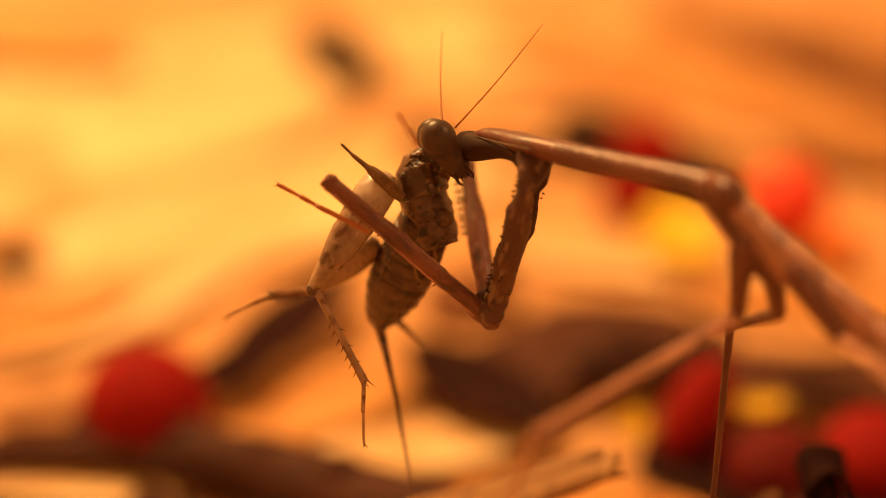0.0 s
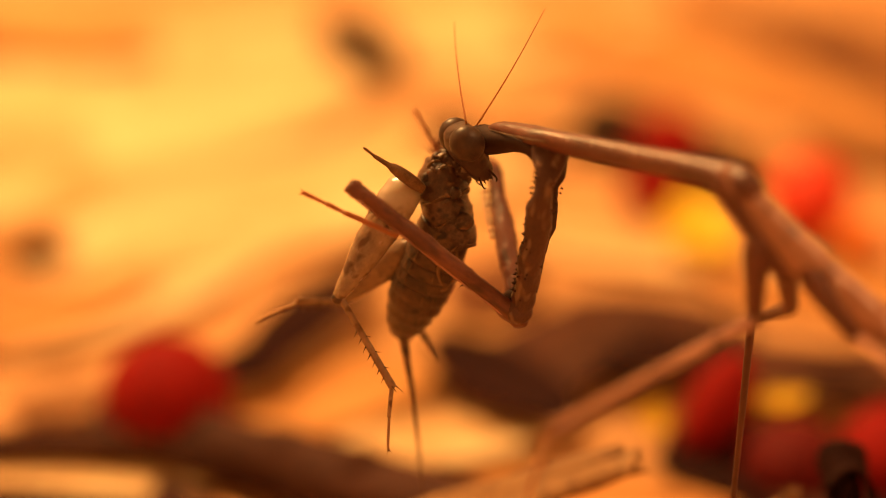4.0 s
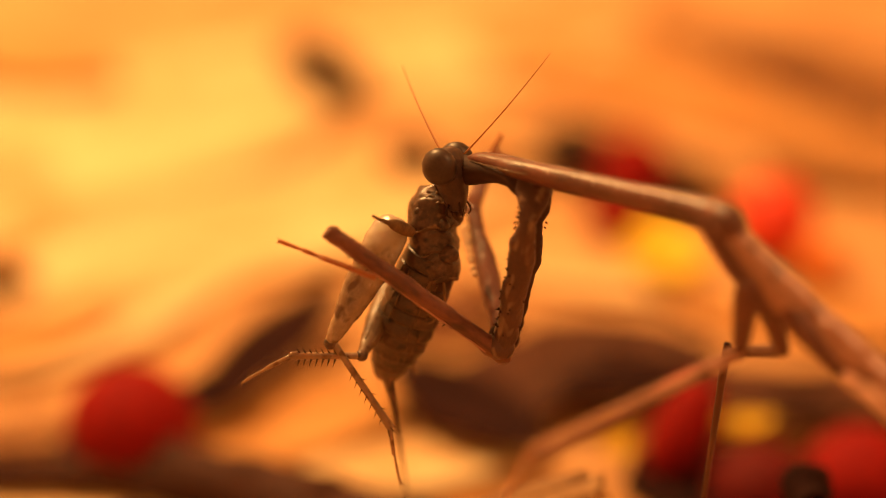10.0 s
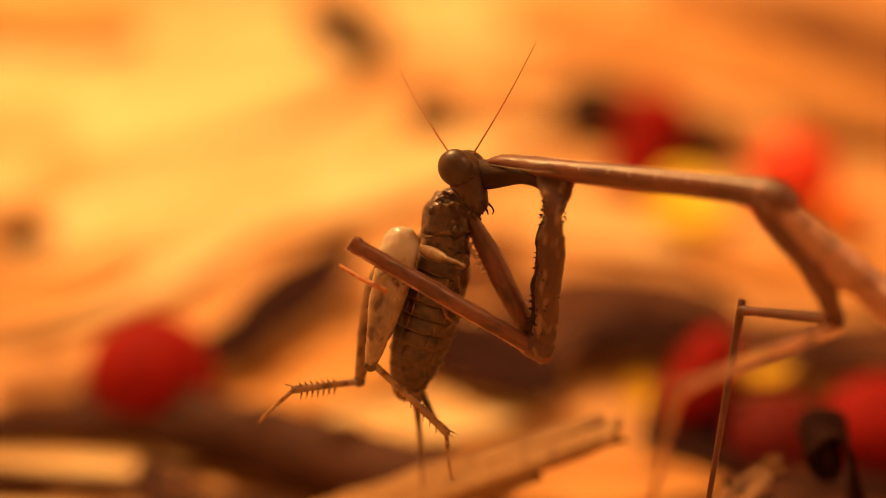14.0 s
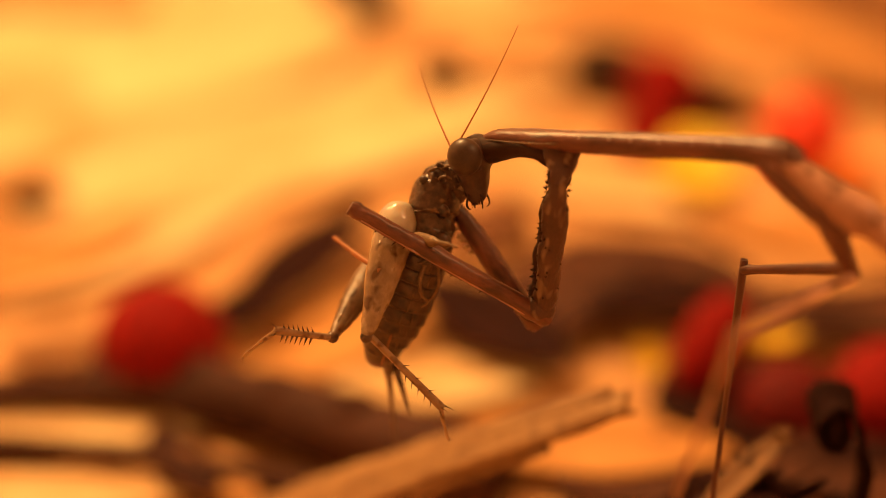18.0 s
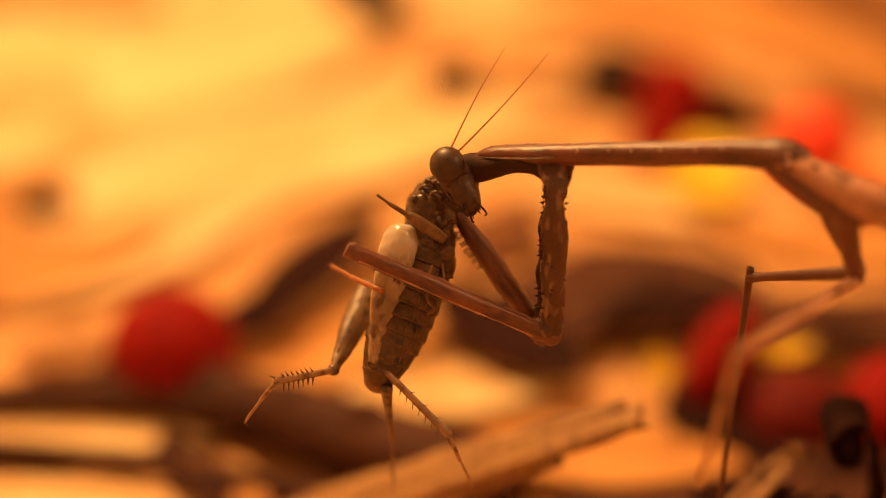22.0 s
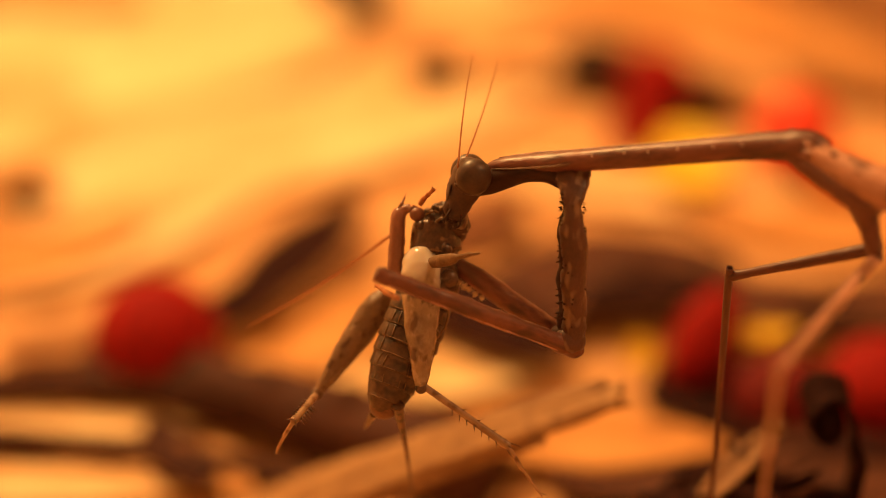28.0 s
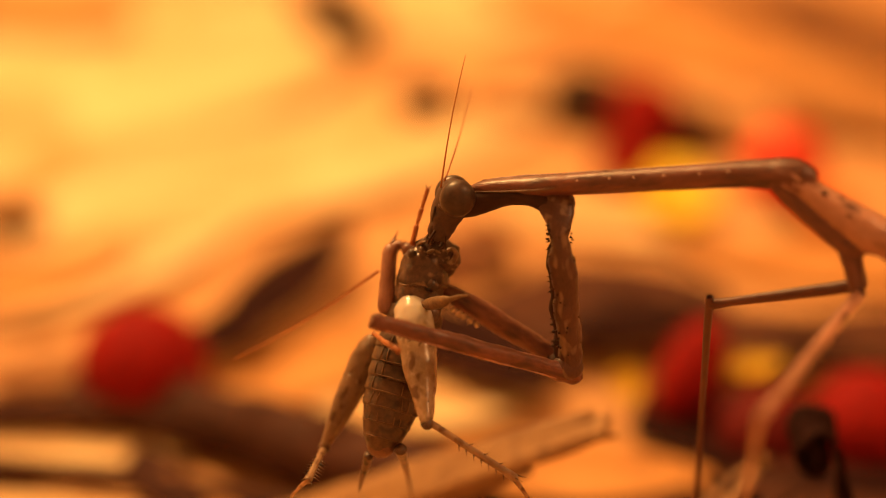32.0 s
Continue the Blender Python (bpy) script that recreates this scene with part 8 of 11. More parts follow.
    walk(MOVING['legGt'], mm_rows([
        (0, 2.47, -44.98, 51.67, 49.2, 64.2, 60.2), (0.5, 2.19, -44.93, 51.79, 49.3, 64.2, 60.0), (1, 1.90, -45.24, 51.84, 50.4, 64.2, 60.8), (1.5, 1.91, -45.16, 51.86, 49.4, 64.1, 60.6),
        (2, 1.97, -45.23, 51.93, 50.2, 64.2, 60.7), (2.5, 2.10, -45.10, 51.82, 50.2, 64.4, 60.8), (3, 1.83, -45.06, 52.11, 48.9, 64.3, 60.1), (3.5, 1.89, -44.88, 51.99, 48.2, 64.2, 60.0),
        (5.5, 2.02, -44.59, 52.16, 48.7, 64.5, 60.1), (6, 2.01, -44.80, 52.20, 48.8, 64.3, 60.0), (6.5, 2.19, -44.84, 52.18, 48.6, 64.5, 59.9), (7, 2.43, -44.95, 51.91, 48.0, 64.4, 59.4),
        (7.5, 2.81, -44.84, 51.67, 49.4, 64.7, 59.9), (8, 3.07, -44.60, 51.80, 48.4, 64.9, 59.4), (8.5, 2.96, -44.68, 51.93, 47.9, 64.6, 59.1), (9, 2.90, -44.90, 51.37, 48.6, 64.6, 59.6),
        (9.5, 2.95, -45.02, 51.39, 47.4, 64.3, 59.0), (10, 3.75, -44.88, 50.98, 49.1, 64.9, 59.4), (10.5, 4.81, -44.42, 49.31, 39.6, 65.0, 51.8), (11, 9.59, -44.76, 47.14, 23.3, 63.7, 37.6),
        (11.5, 9.83, -45.06, 45.06, 10.3, 61.5, 26.0), (12, 10.10, -45.97, 44.36, 5.9, 60.4, 22.4), (12.5, 10.01, -45.94, 43.70, 7.0, 60.6, 22.9),
        (13, 10.14, -45.12, 43.06, 6.8, 60.5, 22.7), (13.5, 10.30, -44.99, 43.53, 6.1, 60.4, 22.1), (14, 10.36, -44.68, 43.43, 5.6, 60.7, 22.2),
        (14.5, 10.63, -44.46, 43.96, 3.8, 59.9, 21.3), (16.5, 10.95, -43.23, 44.73, 3.6, 61.0, 20.7), (17, 11.35, -42.99, 44.66, 3.3, 60.9, 20.8),
        (17.5, 11.31, -42.28, 44.47, 2.4, 60.9, 20.3), (18, 11.30, -41.77, 44.08, 2.2, 61.0, 19.5), (18.5, 10.86, -42.71, 44.41, 3.2, 61.2, 20.1),
        (19, 11.16, -42.77, 44.59, 2.7, 61.1, 20.1), (19.5, 11.35, -41.68, 44.03, 2.1, 61.4, 19.0), (20, 11.57, -40.51, 43.60, 1.2, 61.4, 17.7),
        (20.5, 11.17, -41.39, 44.44, 1.5, 60.8, 18.8), (21, 10.97, -41.75, 44.76, 1.6, 60.6, 19.0), (21.5, 10.79, -41.31, 44.72, 1.4, 60.8, 18.5),
        (22, 11.04, -41.00, 44.71, 0.9, 60.7, 18.5), (22.5, 11.07, -41.54, 44.86, 0.9, 60.5, 18.7), (23, 10.88, -42.01, 45.25, 1.4, 60.5, 19.2),
        (23.5, 10.71, -42.01, 45.19, 1.7, 60.5, 19.2), (24, 10.80, -41.64, 45.07, 1.5, 60.6, 18.6), (24.5, 10.71, -41.78, 45.29, 1.4, 60.3, 18.7),
        (25, 10.96, -41.37, 45.28, 1.3, 60.4, 18.7), (25.5, 11.86, -41.30, 44.64, 0.8, 60.8, 18.5), (27.5, 13.52, -41.53, 43.85, 0.8, 60.7, 17.9),
        (28, 13.69, -40.44, 43.54, 0.2, 60.7, 17.1), (28.5, 14.10, -40.16, 43.21, -0.2, 60.7, 16.6), (29, 14.60, -39.24, 42.66, -0.7, 60.7, 15.7),
        (29.5, 14.45, -38.52, 42.48, -0.8, 60.8, 15.2), (30, 14.02, -39.66, 42.98, 0.1, 60.6, 16.1), (30.5, 14.53, -39.40, 42.55, -0.2, 60.6, 15.6),
        (31, 15.03, -36.32, 40.87, -2.5, 61.0, 13.1), (31.5, 14.11, -39.04, 42.59, -0.2, 60.6, 16.1), (32, 13.95, -39.64, 42.74, 0.1, 60.6, 16.2),
    ]))
    walk(MOVING['head'], mm_rows([
        (0, -25.29, -1.82, 49.91, -33.2, 51.2, -21.6), (0.5, -25.58, -1.83, 49.82, -33.4, 51.0, -21.9), (1, -25.64, -2.04, 49.40, -33.3, 51.3, -22.0),
        (1.5, -25.58, -2.10, 49.22, -33.6, 51.2, -21.8), (2, -25.39, -2.04, 49.36, -33.4, 51.1, -22.0), (2.5, -25.21, -1.94, 49.56, -33.6, 51.3, -22.1),
        (3, -25.57, -1.99, 49.46, -33.5, 51.0, -21.6), (3.5, -25.53, -1.99, 49.42, -33.7, 51.0, -21.4), (5.5, -23.45, -1.79, 49.86, 63.3, 45.8, 103.2),
        (6, -23.46, -2.02, 49.38, 63.0, 46.0, 102.8), (6.5, -23.47, -1.37, 50.70, 66.9, 46.0, 103.0), (7, -24.21, -1.38, 50.73, 70.6, 66.0, 148.8),
        (7.5, -23.78, -1.41, 50.74, 66.4, 65.7, 148.3), (8, -23.22, -1.38, 50.76, 64.9, 65.7, 148.8), (8.5, -22.86, -1.31, 50.90, 69.1, 66.0, 148.7),
        (9, -22.76, -1.66, 50.25, 67.4, 65.4, 148.4), (9.5, -23.19, -1.56, 50.43, 43.4, 87.1, 176.3), (10, -23.41, -1.93, 49.70, 143.1, 67.9, -56.8),
        (10.5, -23.86, -2.31, 48.80, 141.3, 51.1, -49.6), (11, -22.88, -2.67, 48.06, 141.3, 51.3, -49.9), (11.5, -23.93, -3.08, 47.08, 141.1, 50.7, -50.2),
        (12, -23.28, -3.40, 46.38, 140.8, 50.9, -50.2), (12.5, -22.99, -3.56, 46.13, 141.0, 51.4, -50.4), (13, -23.27, -3.76, 45.78, 141.3, 51.6, -50.0),
        (13.5, -23.31, -3.82, 45.61, 141.6, 51.2, -49.7), (14, -23.45, -3.76, 45.67, 140.5, 51.4, -50.1), (14.5, -23.41, -3.78, 45.41, 140.5, 50.4, -49.8),
        (16.5, -23.74, -3.77, 45.44, 125.3, 32.6, -61.6), (17, -23.48, -3.90, 45.20, 125.3, 32.7, -61.2), (17.5, -23.42, -4.17, 44.57, 125.1, 32.5, -61.1),
        (18, -23.44, -4.01, 44.93, 123.8, 68.3, -71.5), (18.5, -23.69, -4.07, 44.86, 114.1, 24.4, -77.3), (19, -23.60, -4.03, 44.88, 114.0, 24.3, -77.0),
        (19.5, -23.79, -4.04, 44.91, 113.9, 24.3, -77.3), (20, -24.61, -3.81, 45.42, 95.0, 42.1, -98.5), (20.5, -24.65, -4.10, 44.82, 95.5, 42.1, -97.6),
        (21, -25.09, -4.62, 43.82, 125.7, 32.2, -60.9), (21.5, -25.98, -4.45, 44.18, 125.7, 32.2, -61.1), (22, -25.72, -4.15, 44.73, 125.5, 32.1, -60.9),
        (22.5, -25.35, -4.17, 44.65, 125.6, 31.9, -60.7), (23, -25.23, -4.16, 44.69, 125.7, 31.9, -60.9), (23.5, -25.29, -4.23, 44.55, 125.8, 31.9, -60.9),
        (24, -25.30, -4.24, 44.51, 125.9, 31.7, -61.3), (24.5, -25.35, -4.38, 44.22, 126.0, 31.6, -61.1), (25, -25.50, -4.42, 44.14, 125.8, 31.6, -61.1),
        (25.5, -24.48, -4.60, 43.76, 125.2, 31.9, -61.2), (27.5, -22.84, -5.87, 44.04, 44.5, 61.7, -131.5), (28, -23.45, -6.03, 43.73, 37.4, 57.9, -140.5),
        (28.5, -23.07, -6.11, 43.58, 49.5, 63.7, -125.7), (29, -22.73, -5.97, 43.90, 60.6, 66.6, -113.0), (29.5, -23.47, -5.83, 44.24, 44.9, 62.5, -131.3),
        (30, -23.56, -5.72, 44.46, 36.2, 57.9, -142.3), (30.5, -23.01, -5.57, 44.78, 34.3, 56.5, -144.6), (31, -23.60, -5.71, 44.49, 34.3, 56.4, -144.5),
        (31.5, -23.60, -5.70, 44.55, 35.6, 58.0, -142.4), (32, -23.72, -5.80, 44.33, 37.6, 58.9, -140.3),
    ]))
    walk(MOVING['antenna1'], mm_rows([
        (0, -25.04, -1.94, 51.55, -90.0, -23.9, 90.0), (0.5, -25.41, -1.88, 51.60, -92.6, -24.3, 92.0), (1, -25.48, -2.05, 51.29, -97.4, -25.2, 96.0),
        (1.5, -25.63, -2.15, 51.00, -101.9, -26.0, 100.5), (2, -25.47, -2.06, 51.22, -104.4, -26.6, 102.5), (2.5, -25.26, -1.99, 51.36, -104.9, -27.7, 103.3),
        (3, -25.39, -2.02, 51.27, -105.9, -28.5, 104.6), (3.5, -25.34, -1.99, 51.31, -103.0, -28.0, 102.2), (5.5, -23.38, -1.75, 51.83, -71.8, -24.2, 74.7),
        (6, -23.18, -1.90, 51.50, -69.7, -24.1, 72.5), (6.5, -23.79, -1.33, 52.65, -78.8, -25.3, 80.5), (7, -24.75, -1.26, 52.88, -88.7, -26.9, 89.2),
        (7.5, -24.68, -1.23, 53.01, -94.1, -29.0, 93.6), (8, -24.62, -1.18, 53.08, -98.9, -31.0, 98.4), (8.5, -24.45, -1.28, 52.85, -99.1, -29.9, 98.5),
        (9, -24.06, -1.48, 52.54, -98.5, -29.1, 97.8), (9.5, -24.30, -1.80, 51.81, -105.4, -24.9, 103.7), (10, -24.06, -2.09, 51.27, -112.7, -21.3, 108.7),
        (10.5, -24.64, -2.55, 50.18, -111.5, -21.2, 108.1), (11, -23.64, -2.82, 49.64, -110.4, -21.5, 106.9), (11.5, -24.62, -3.21, 48.65, -111.5, -22.5, 108.1),
        (12, -24.21, -3.48, 48.07, -111.8, -23.6, 109.0), (12.5, -23.93, -3.73, 47.66, -111.0, -26.6, 108.7), (13, -24.08, -3.94, 47.29, -110.4, -29.4, 108.7),
        (13.5, -24.30, -3.98, 47.15, -115.6, -25.9, 112.9), (14, -24.47, -3.91, 47.23, -119.1, -23.3, 116.6), (14.5, -24.33, -3.81, 47.20, -119.0, -22.9, 116.8),
        (16.5, -25.05, -3.78, 47.26, -128.8, -21.6, 127.9), (17, -24.84, -3.84, 47.16, -128.8, -21.4, 128.1), (17.5, -24.85, -4.07, 46.58, -119.1, -22.0, 117.7),
        (18, -24.96, -4.34, 46.09, -109.4, -23.5, 108.2), (18.5, -24.99, -4.06, 46.71, -90.7, -30.9, 91.2), (19, -24.50, -3.61, 47.54, -70.8, -43.5, 70.4),
        (19.5, -24.92, -3.68, 47.44, -63.0, -46.4, 60.9), (20, -25.29, -3.54, 47.73, -51.2, -53.0, 45.8), (20.5, -25.66, -4.06, 46.69, -73.8, -20.5, 77.2),
        (21, -26.33, -4.45, 45.96, -89.9, -2.8, 90.7), (21.5, -26.48, -4.24, 46.37, -73.2, -15.7, 77.5), (22, -26.02, -3.95, 46.92, -59.7, -34.1, 59.2),
        (22.5, -25.58, -4.00, 46.76, -62.5, -28.0, 64.1), (23, -25.41, -3.89, 46.99, -64.9, -23.0, 67.7), (23.5, -25.69, -4.06, 46.67, -64.3, -27.1, 65.9),
        (24, -25.85, -4.00, 46.73, -63.6, -31.8, 63.2), (24.5, -26.16, -4.17, 46.40, -76.6, -34.1, 76.9), (25, -26.46, -4.20, 46.32, -89.8, -38.4, 90.2),
        (25.5, -25.49, -4.43, 45.88, -88.8, -38.3, 89.5), (27.5, -23.71, -6.14, 45.30, -80.4, -37.9, 80.9), (28, -24.16, -6.21, 45.18, -80.7, -37.8, 81.0),
        (28.5, -23.41, -5.99, 45.64, -67.2, -39.6, 66.5), (29, -22.87, -5.89, 45.87, -51.0, -45.1, 46.4), (29.5, -23.80, -5.79, 46.13, -58.6, -50.1, 55.0),
        (30, -24.20, -5.77, 46.18, -63.6, -60.0, 60.2), (30.5, -23.70, -5.68, 46.41, -66.1, -58.7, 63.3), (31, -24.32, -5.78, 46.18, -68.4, -57.6, 66.0),
        (31.5, -24.34, -5.81, 46.20, -69.7, -58.3, 67.9), (32, -24.48, -5.90, 45.95, -71.5, -58.9, 69.5),
    ]))
    walk(MOVING['antenna2'], mm_rows([
        (0, -23.77, -0.87, 50.99, -31.1, -46.6, 19.9), (0.5, -24.10, -0.82, 51.04, -32.1, -47.8, 21.0), (1, -24.09, -0.99, 50.73, -33.4, -50.0, 23.1),
        (1.5, -24.16, -1.08, 50.43, -35.1, -52.5, 26.0), (2, -23.96, -1.01, 50.66, -36.1, -53.5, 27.1), (2.5, -23.82, -0.90, 50.84, -35.9, -53.3, 26.9),
        (3, -24.00, -0.91, 50.82, -36.0, -53.6, 27.3), (3.5, -24.04, -0.87, 50.84, -36.2, -54.1, 28.0), (5.5, -23.16, -0.71, 51.21, -66.0, -28.0, 68.2),
        (6, -23.05, -0.87, 50.86, -67.6, -26.7, 69.8), (6.5, -22.73, -0.43, 51.75, -48.4, -18.9, 51.6), (7, -22.76, -0.47, 51.72, -33.4, -16.1, 28.0),
        (7.5, -22.69, -0.41, 51.93, -35.1, -18.3, 30.3), (8, -22.63, -0.32, 52.08, -36.8, -21.0, 32.5), (8.5, -22.44, -0.46, 51.78, -35.3, -23.1, 28.7),
        (9, -22.03, -0.70, 51.37, -32.5, -25.2, 23.2), (9.5, -22.28, -0.87, 50.95, -33.8, -35.2, 24.3), (10, -22.07, -1.04, 50.69, -31.1, -46.1, 19.8),
        (10.5, -22.68, -1.44, 49.69, -34.0, -50.3, 24.2), (11, -21.73, -1.69, 49.24, -36.7, -53.8, 28.1), (11.5, -22.83, -2.12, 48.16, -36.5, -52.7, 27.1),
        (12, -22.54, -2.43, 47.50, -35.4, -51.3, 25.8), (12.5, -22.14, -2.66, 47.14, -34.2, -50.2, 24.2), (13, -22.17, -2.84, 46.82, -33.2, -49.4, 23.1),
        (13.5, -22.50, -2.89, 46.68, -36.2, -52.4, 27.2), (14, -22.76, -2.80, 46.74, -38.2, -54.9, 30.5), (14.5, -22.62, -2.69, 46.73, -39.0, -55.5, 31.1),
        (16.5, -23.59, -2.59, 46.92, -53.0, -53.3, 48.3), (17, -23.38, -2.64, 46.83, -52.9, -53.3, 48.5), (17.5, -23.76, -2.80, 46.40, -43.2, -57.5, 36.9),
        (18, -24.25, -3.01, 46.05, -41.7, -56.0, 34.5), (18.25, -24.16, -2.92, 46.26, -59.1, -36.8, 57.8), (18.5, -24.08, -2.82, 46.46, -65.1, -14.9, 70.8),
        (19, -23.39, -2.47, 47.11, -66.0, 10.3, 82.9), (19.5, -23.74, -2.56, 46.96, -54.6, 1.6, 70.9), (20, -24.02, -2.45, 47.21, -49.4, -9.2, 57.6),
        (20.5, -24.74, -2.96, 46.19, -55.5, -27.1, 56.4), (21, -25.75, -3.36, 45.45, -44.1, -56.8, 37.5), (21.5, -25.80, -3.13, 45.90, -37.7, -50.4, 28.6),
        (22, -25.23, -2.81, 46.49, -39.6, -38.1, 31.4), (22.5, -24.69, -2.92, 46.21, -39.8, -33.7, 32.0), (23, -24.43, -2.88, 46.31, -38.9, -30.2, 31.2),
        (23.5, -24.80, -3.00, 46.08, -35.4, -37.5, 24.3), (24, -25.07, -2.91, 46.23, -33.0, -42.4, 20.3), (24.5, -25.33, -3.04, 45.95, -40.1, -46.3, 30.8),
        (25, -25.60, -3.05, 45.93, -49.7, -48.5, 43.8), (25.5, -24.62, -3.28, 45.47, -49.0, -48.1, 43.4), (27.5, -23.30, -5.05, 44.80, -68.8, -35.2, 69.1),
        (28, -23.76, -5.11, 44.68, -69.1, -35.1, 69.4), (28.5, -22.85, -4.90, 45.11, -63.8, -22.1, 67.0), (29, -22.14, -4.81, 45.33, -55.9, -11.4, 63.7),
        (29.5, -23.10, -4.70, 45.62, -61.0, -16.4, 66.3), (30, -23.53, -4.67, 45.68, -65.6, -21.6, 68.7), (30.5, -23.24, -4.58, 45.93, -66.9, -23.9, 69.5),
        (31, -24.09, -4.70, 45.68, -68.5, -26.1, 70.6), (31.5, -24.08, -4.63, 45.85, -71.2, -25.2, 73.8), (32, -24.21, -4.67, 45.74, -74.5, -24.1, 76.6),
    ]))
    walk(MOVING['cthorax'], mm_rows([
        (0, 2.03, -1.73, 44.18, -124.1, -59.3, 128.3), (0.5, 1.79, -1.69, 44.23, -124.2, -59.0, 128.2), (1, 1.87, -1.90, 43.80, -124.3, -59.2, 128.1),
        (1.5, 1.76, -2.09, 43.40, -124.3, -58.9, 128.7), (2, 1.93, -1.93, 43.73, -124.9, -58.8, 128.9), (2.5, 2.01, -1.88, 43.83, -124.6, -58.8, 128.9),
        (3, 1.70, -1.98, 43.64, -125.1, -58.6, 129.6), (3.5, 1.66, -1.96, 43.67, -123.6, -59.1, 128.3), (5.5, 3.02, -1.90, 43.80, -100.6, -64.3, 102.2),
        (6, 3.09, -2.04, 43.50, -98.6, -64.3, 99.7), (6.5, 3.35, -1.43, 44.78, -94.1, -64.5, 94.8), (7, 2.58, -1.55, 44.54, -90.7, -64.7, 91.0),
        (7.5, 2.67, -1.68, 44.27, -90.2, -64.8, 90.1), (8, 2.89, -1.59, 44.48, -90.0, -64.8, 90.2), (8.5, 3.30, -1.61, 44.42, -90.7, -64.7, 90.9),
        (9, 3.46, -1.81, 44.00, -89.6, -65.1, 89.8), (9.5, 3.58, -1.94, 43.72, -98.1, -64.7, 99.4), (10, 3.60, -2.05, 43.50, -106.7, -64.0, 108.3),
        (10.5, 2.62, -2.74, 42.04, -93.8, -64.7, 94.3), (11, 2.95, -3.02, 41.41, -83.8, -64.8, 83.1), (11.5, 2.19, -3.40, 40.60, -90.6, -64.4, 90.3),
        (12, 2.98, -3.62, 40.13, -97.0, -64.2, 97.7), (12.5, 3.25, -3.60, 40.15, -97.0, -64.6, 97.5), (13, 3.20, -3.82, 39.70, -97.7, -64.9, 98.3),
        (13.5, 3.29, -3.95, 39.40, -98.3, -64.7, 98.9), (14, 3.28, -3.98, 39.38, -96.6, -64.5, 97.7), (14.5, 3.46, -4.07, 39.16, -97.6, -63.6, 99.0),
        (16.5, 2.42, -3.90, 39.62, -81.4, -63.1, 80.9), (17, 2.56, -4.06, 39.34, -81.3, -63.2, 81.2), (17.5, 2.36, -4.10, 39.23, -78.5, -62.6, 78.2),
        (18, 1.49, -4.10, 39.28, -76.3, -62.4, 75.5), (18.5, 1.22, -4.09, 39.30, -81.8, -63.1, 81.5), (19, 1.51, -4.01, 39.47, -87.8, -63.3, 88.5),
        (19.5, 1.45, -4.21, 39.08, -97.4, -63.1, 99.0), (20, 1.19, -4.06, 39.39, -107.5, -61.8, 110.1), (20.5, 1.04, -4.26, 38.99, -108.2, -61.8, 111.3),
        (21, 0.84, -4.36, 38.82, -108.7, -61.6, 111.7), (21.5, 0.58, -3.98, 39.59, -104.0, -62.3, 106.2), (22, 0.47, -4.14, 39.29, -99.9, -62.6, 101.9),
        (22.5, 0.77, -4.35, 38.85, -107.4, -61.6, 110.6), (23, 0.79, -4.29, 38.99, -113.0, -60.4, 116.6), (23.5, 0.94, -4.34, 38.87, -113.8, -60.2, 117.5),
        (24, 1.05, -4.21, 39.08, -114.4, -60.0, 117.8), (24.5, 0.91, -4.64, 38.26, -111.4, -60.6, 114.5), (25, 0.82, -4.61, 38.32, -108.1, -61.2, 110.8),
        (25.5, 1.86, -4.57, 38.43, -106.8, -61.4, 109.8), (27.5, 2.43, -6.62, 37.03, -94.0, -63.3, 95.1), (28, 2.10, -6.73, 36.80, -94.3, -63.2, 95.3),
        (28.5, 2.60, -6.52, 37.21, -85.2, -63.3, 85.0), (29, 2.72, -6.61, 37.01, -76.8, -62.9, 75.7), (29.5, 2.05, -6.75, 36.70, -79.2, -63.3, 78.0),
        (30, 2.07, -6.69, 36.80, -81.6, -63.5, 80.6), (30.5, 2.60, -6.64, 36.93, -82.0, -63.7, 81.0), (31, 2.18, -6.62, 36.97, -82.6, -63.7, 81.9),
        (31.5, 2.10, -6.51, 37.16, -79.6, -63.8, 78.9), (32, 1.79, -6.81, 36.55, -77.2, -63.3, 75.9),
    ]))
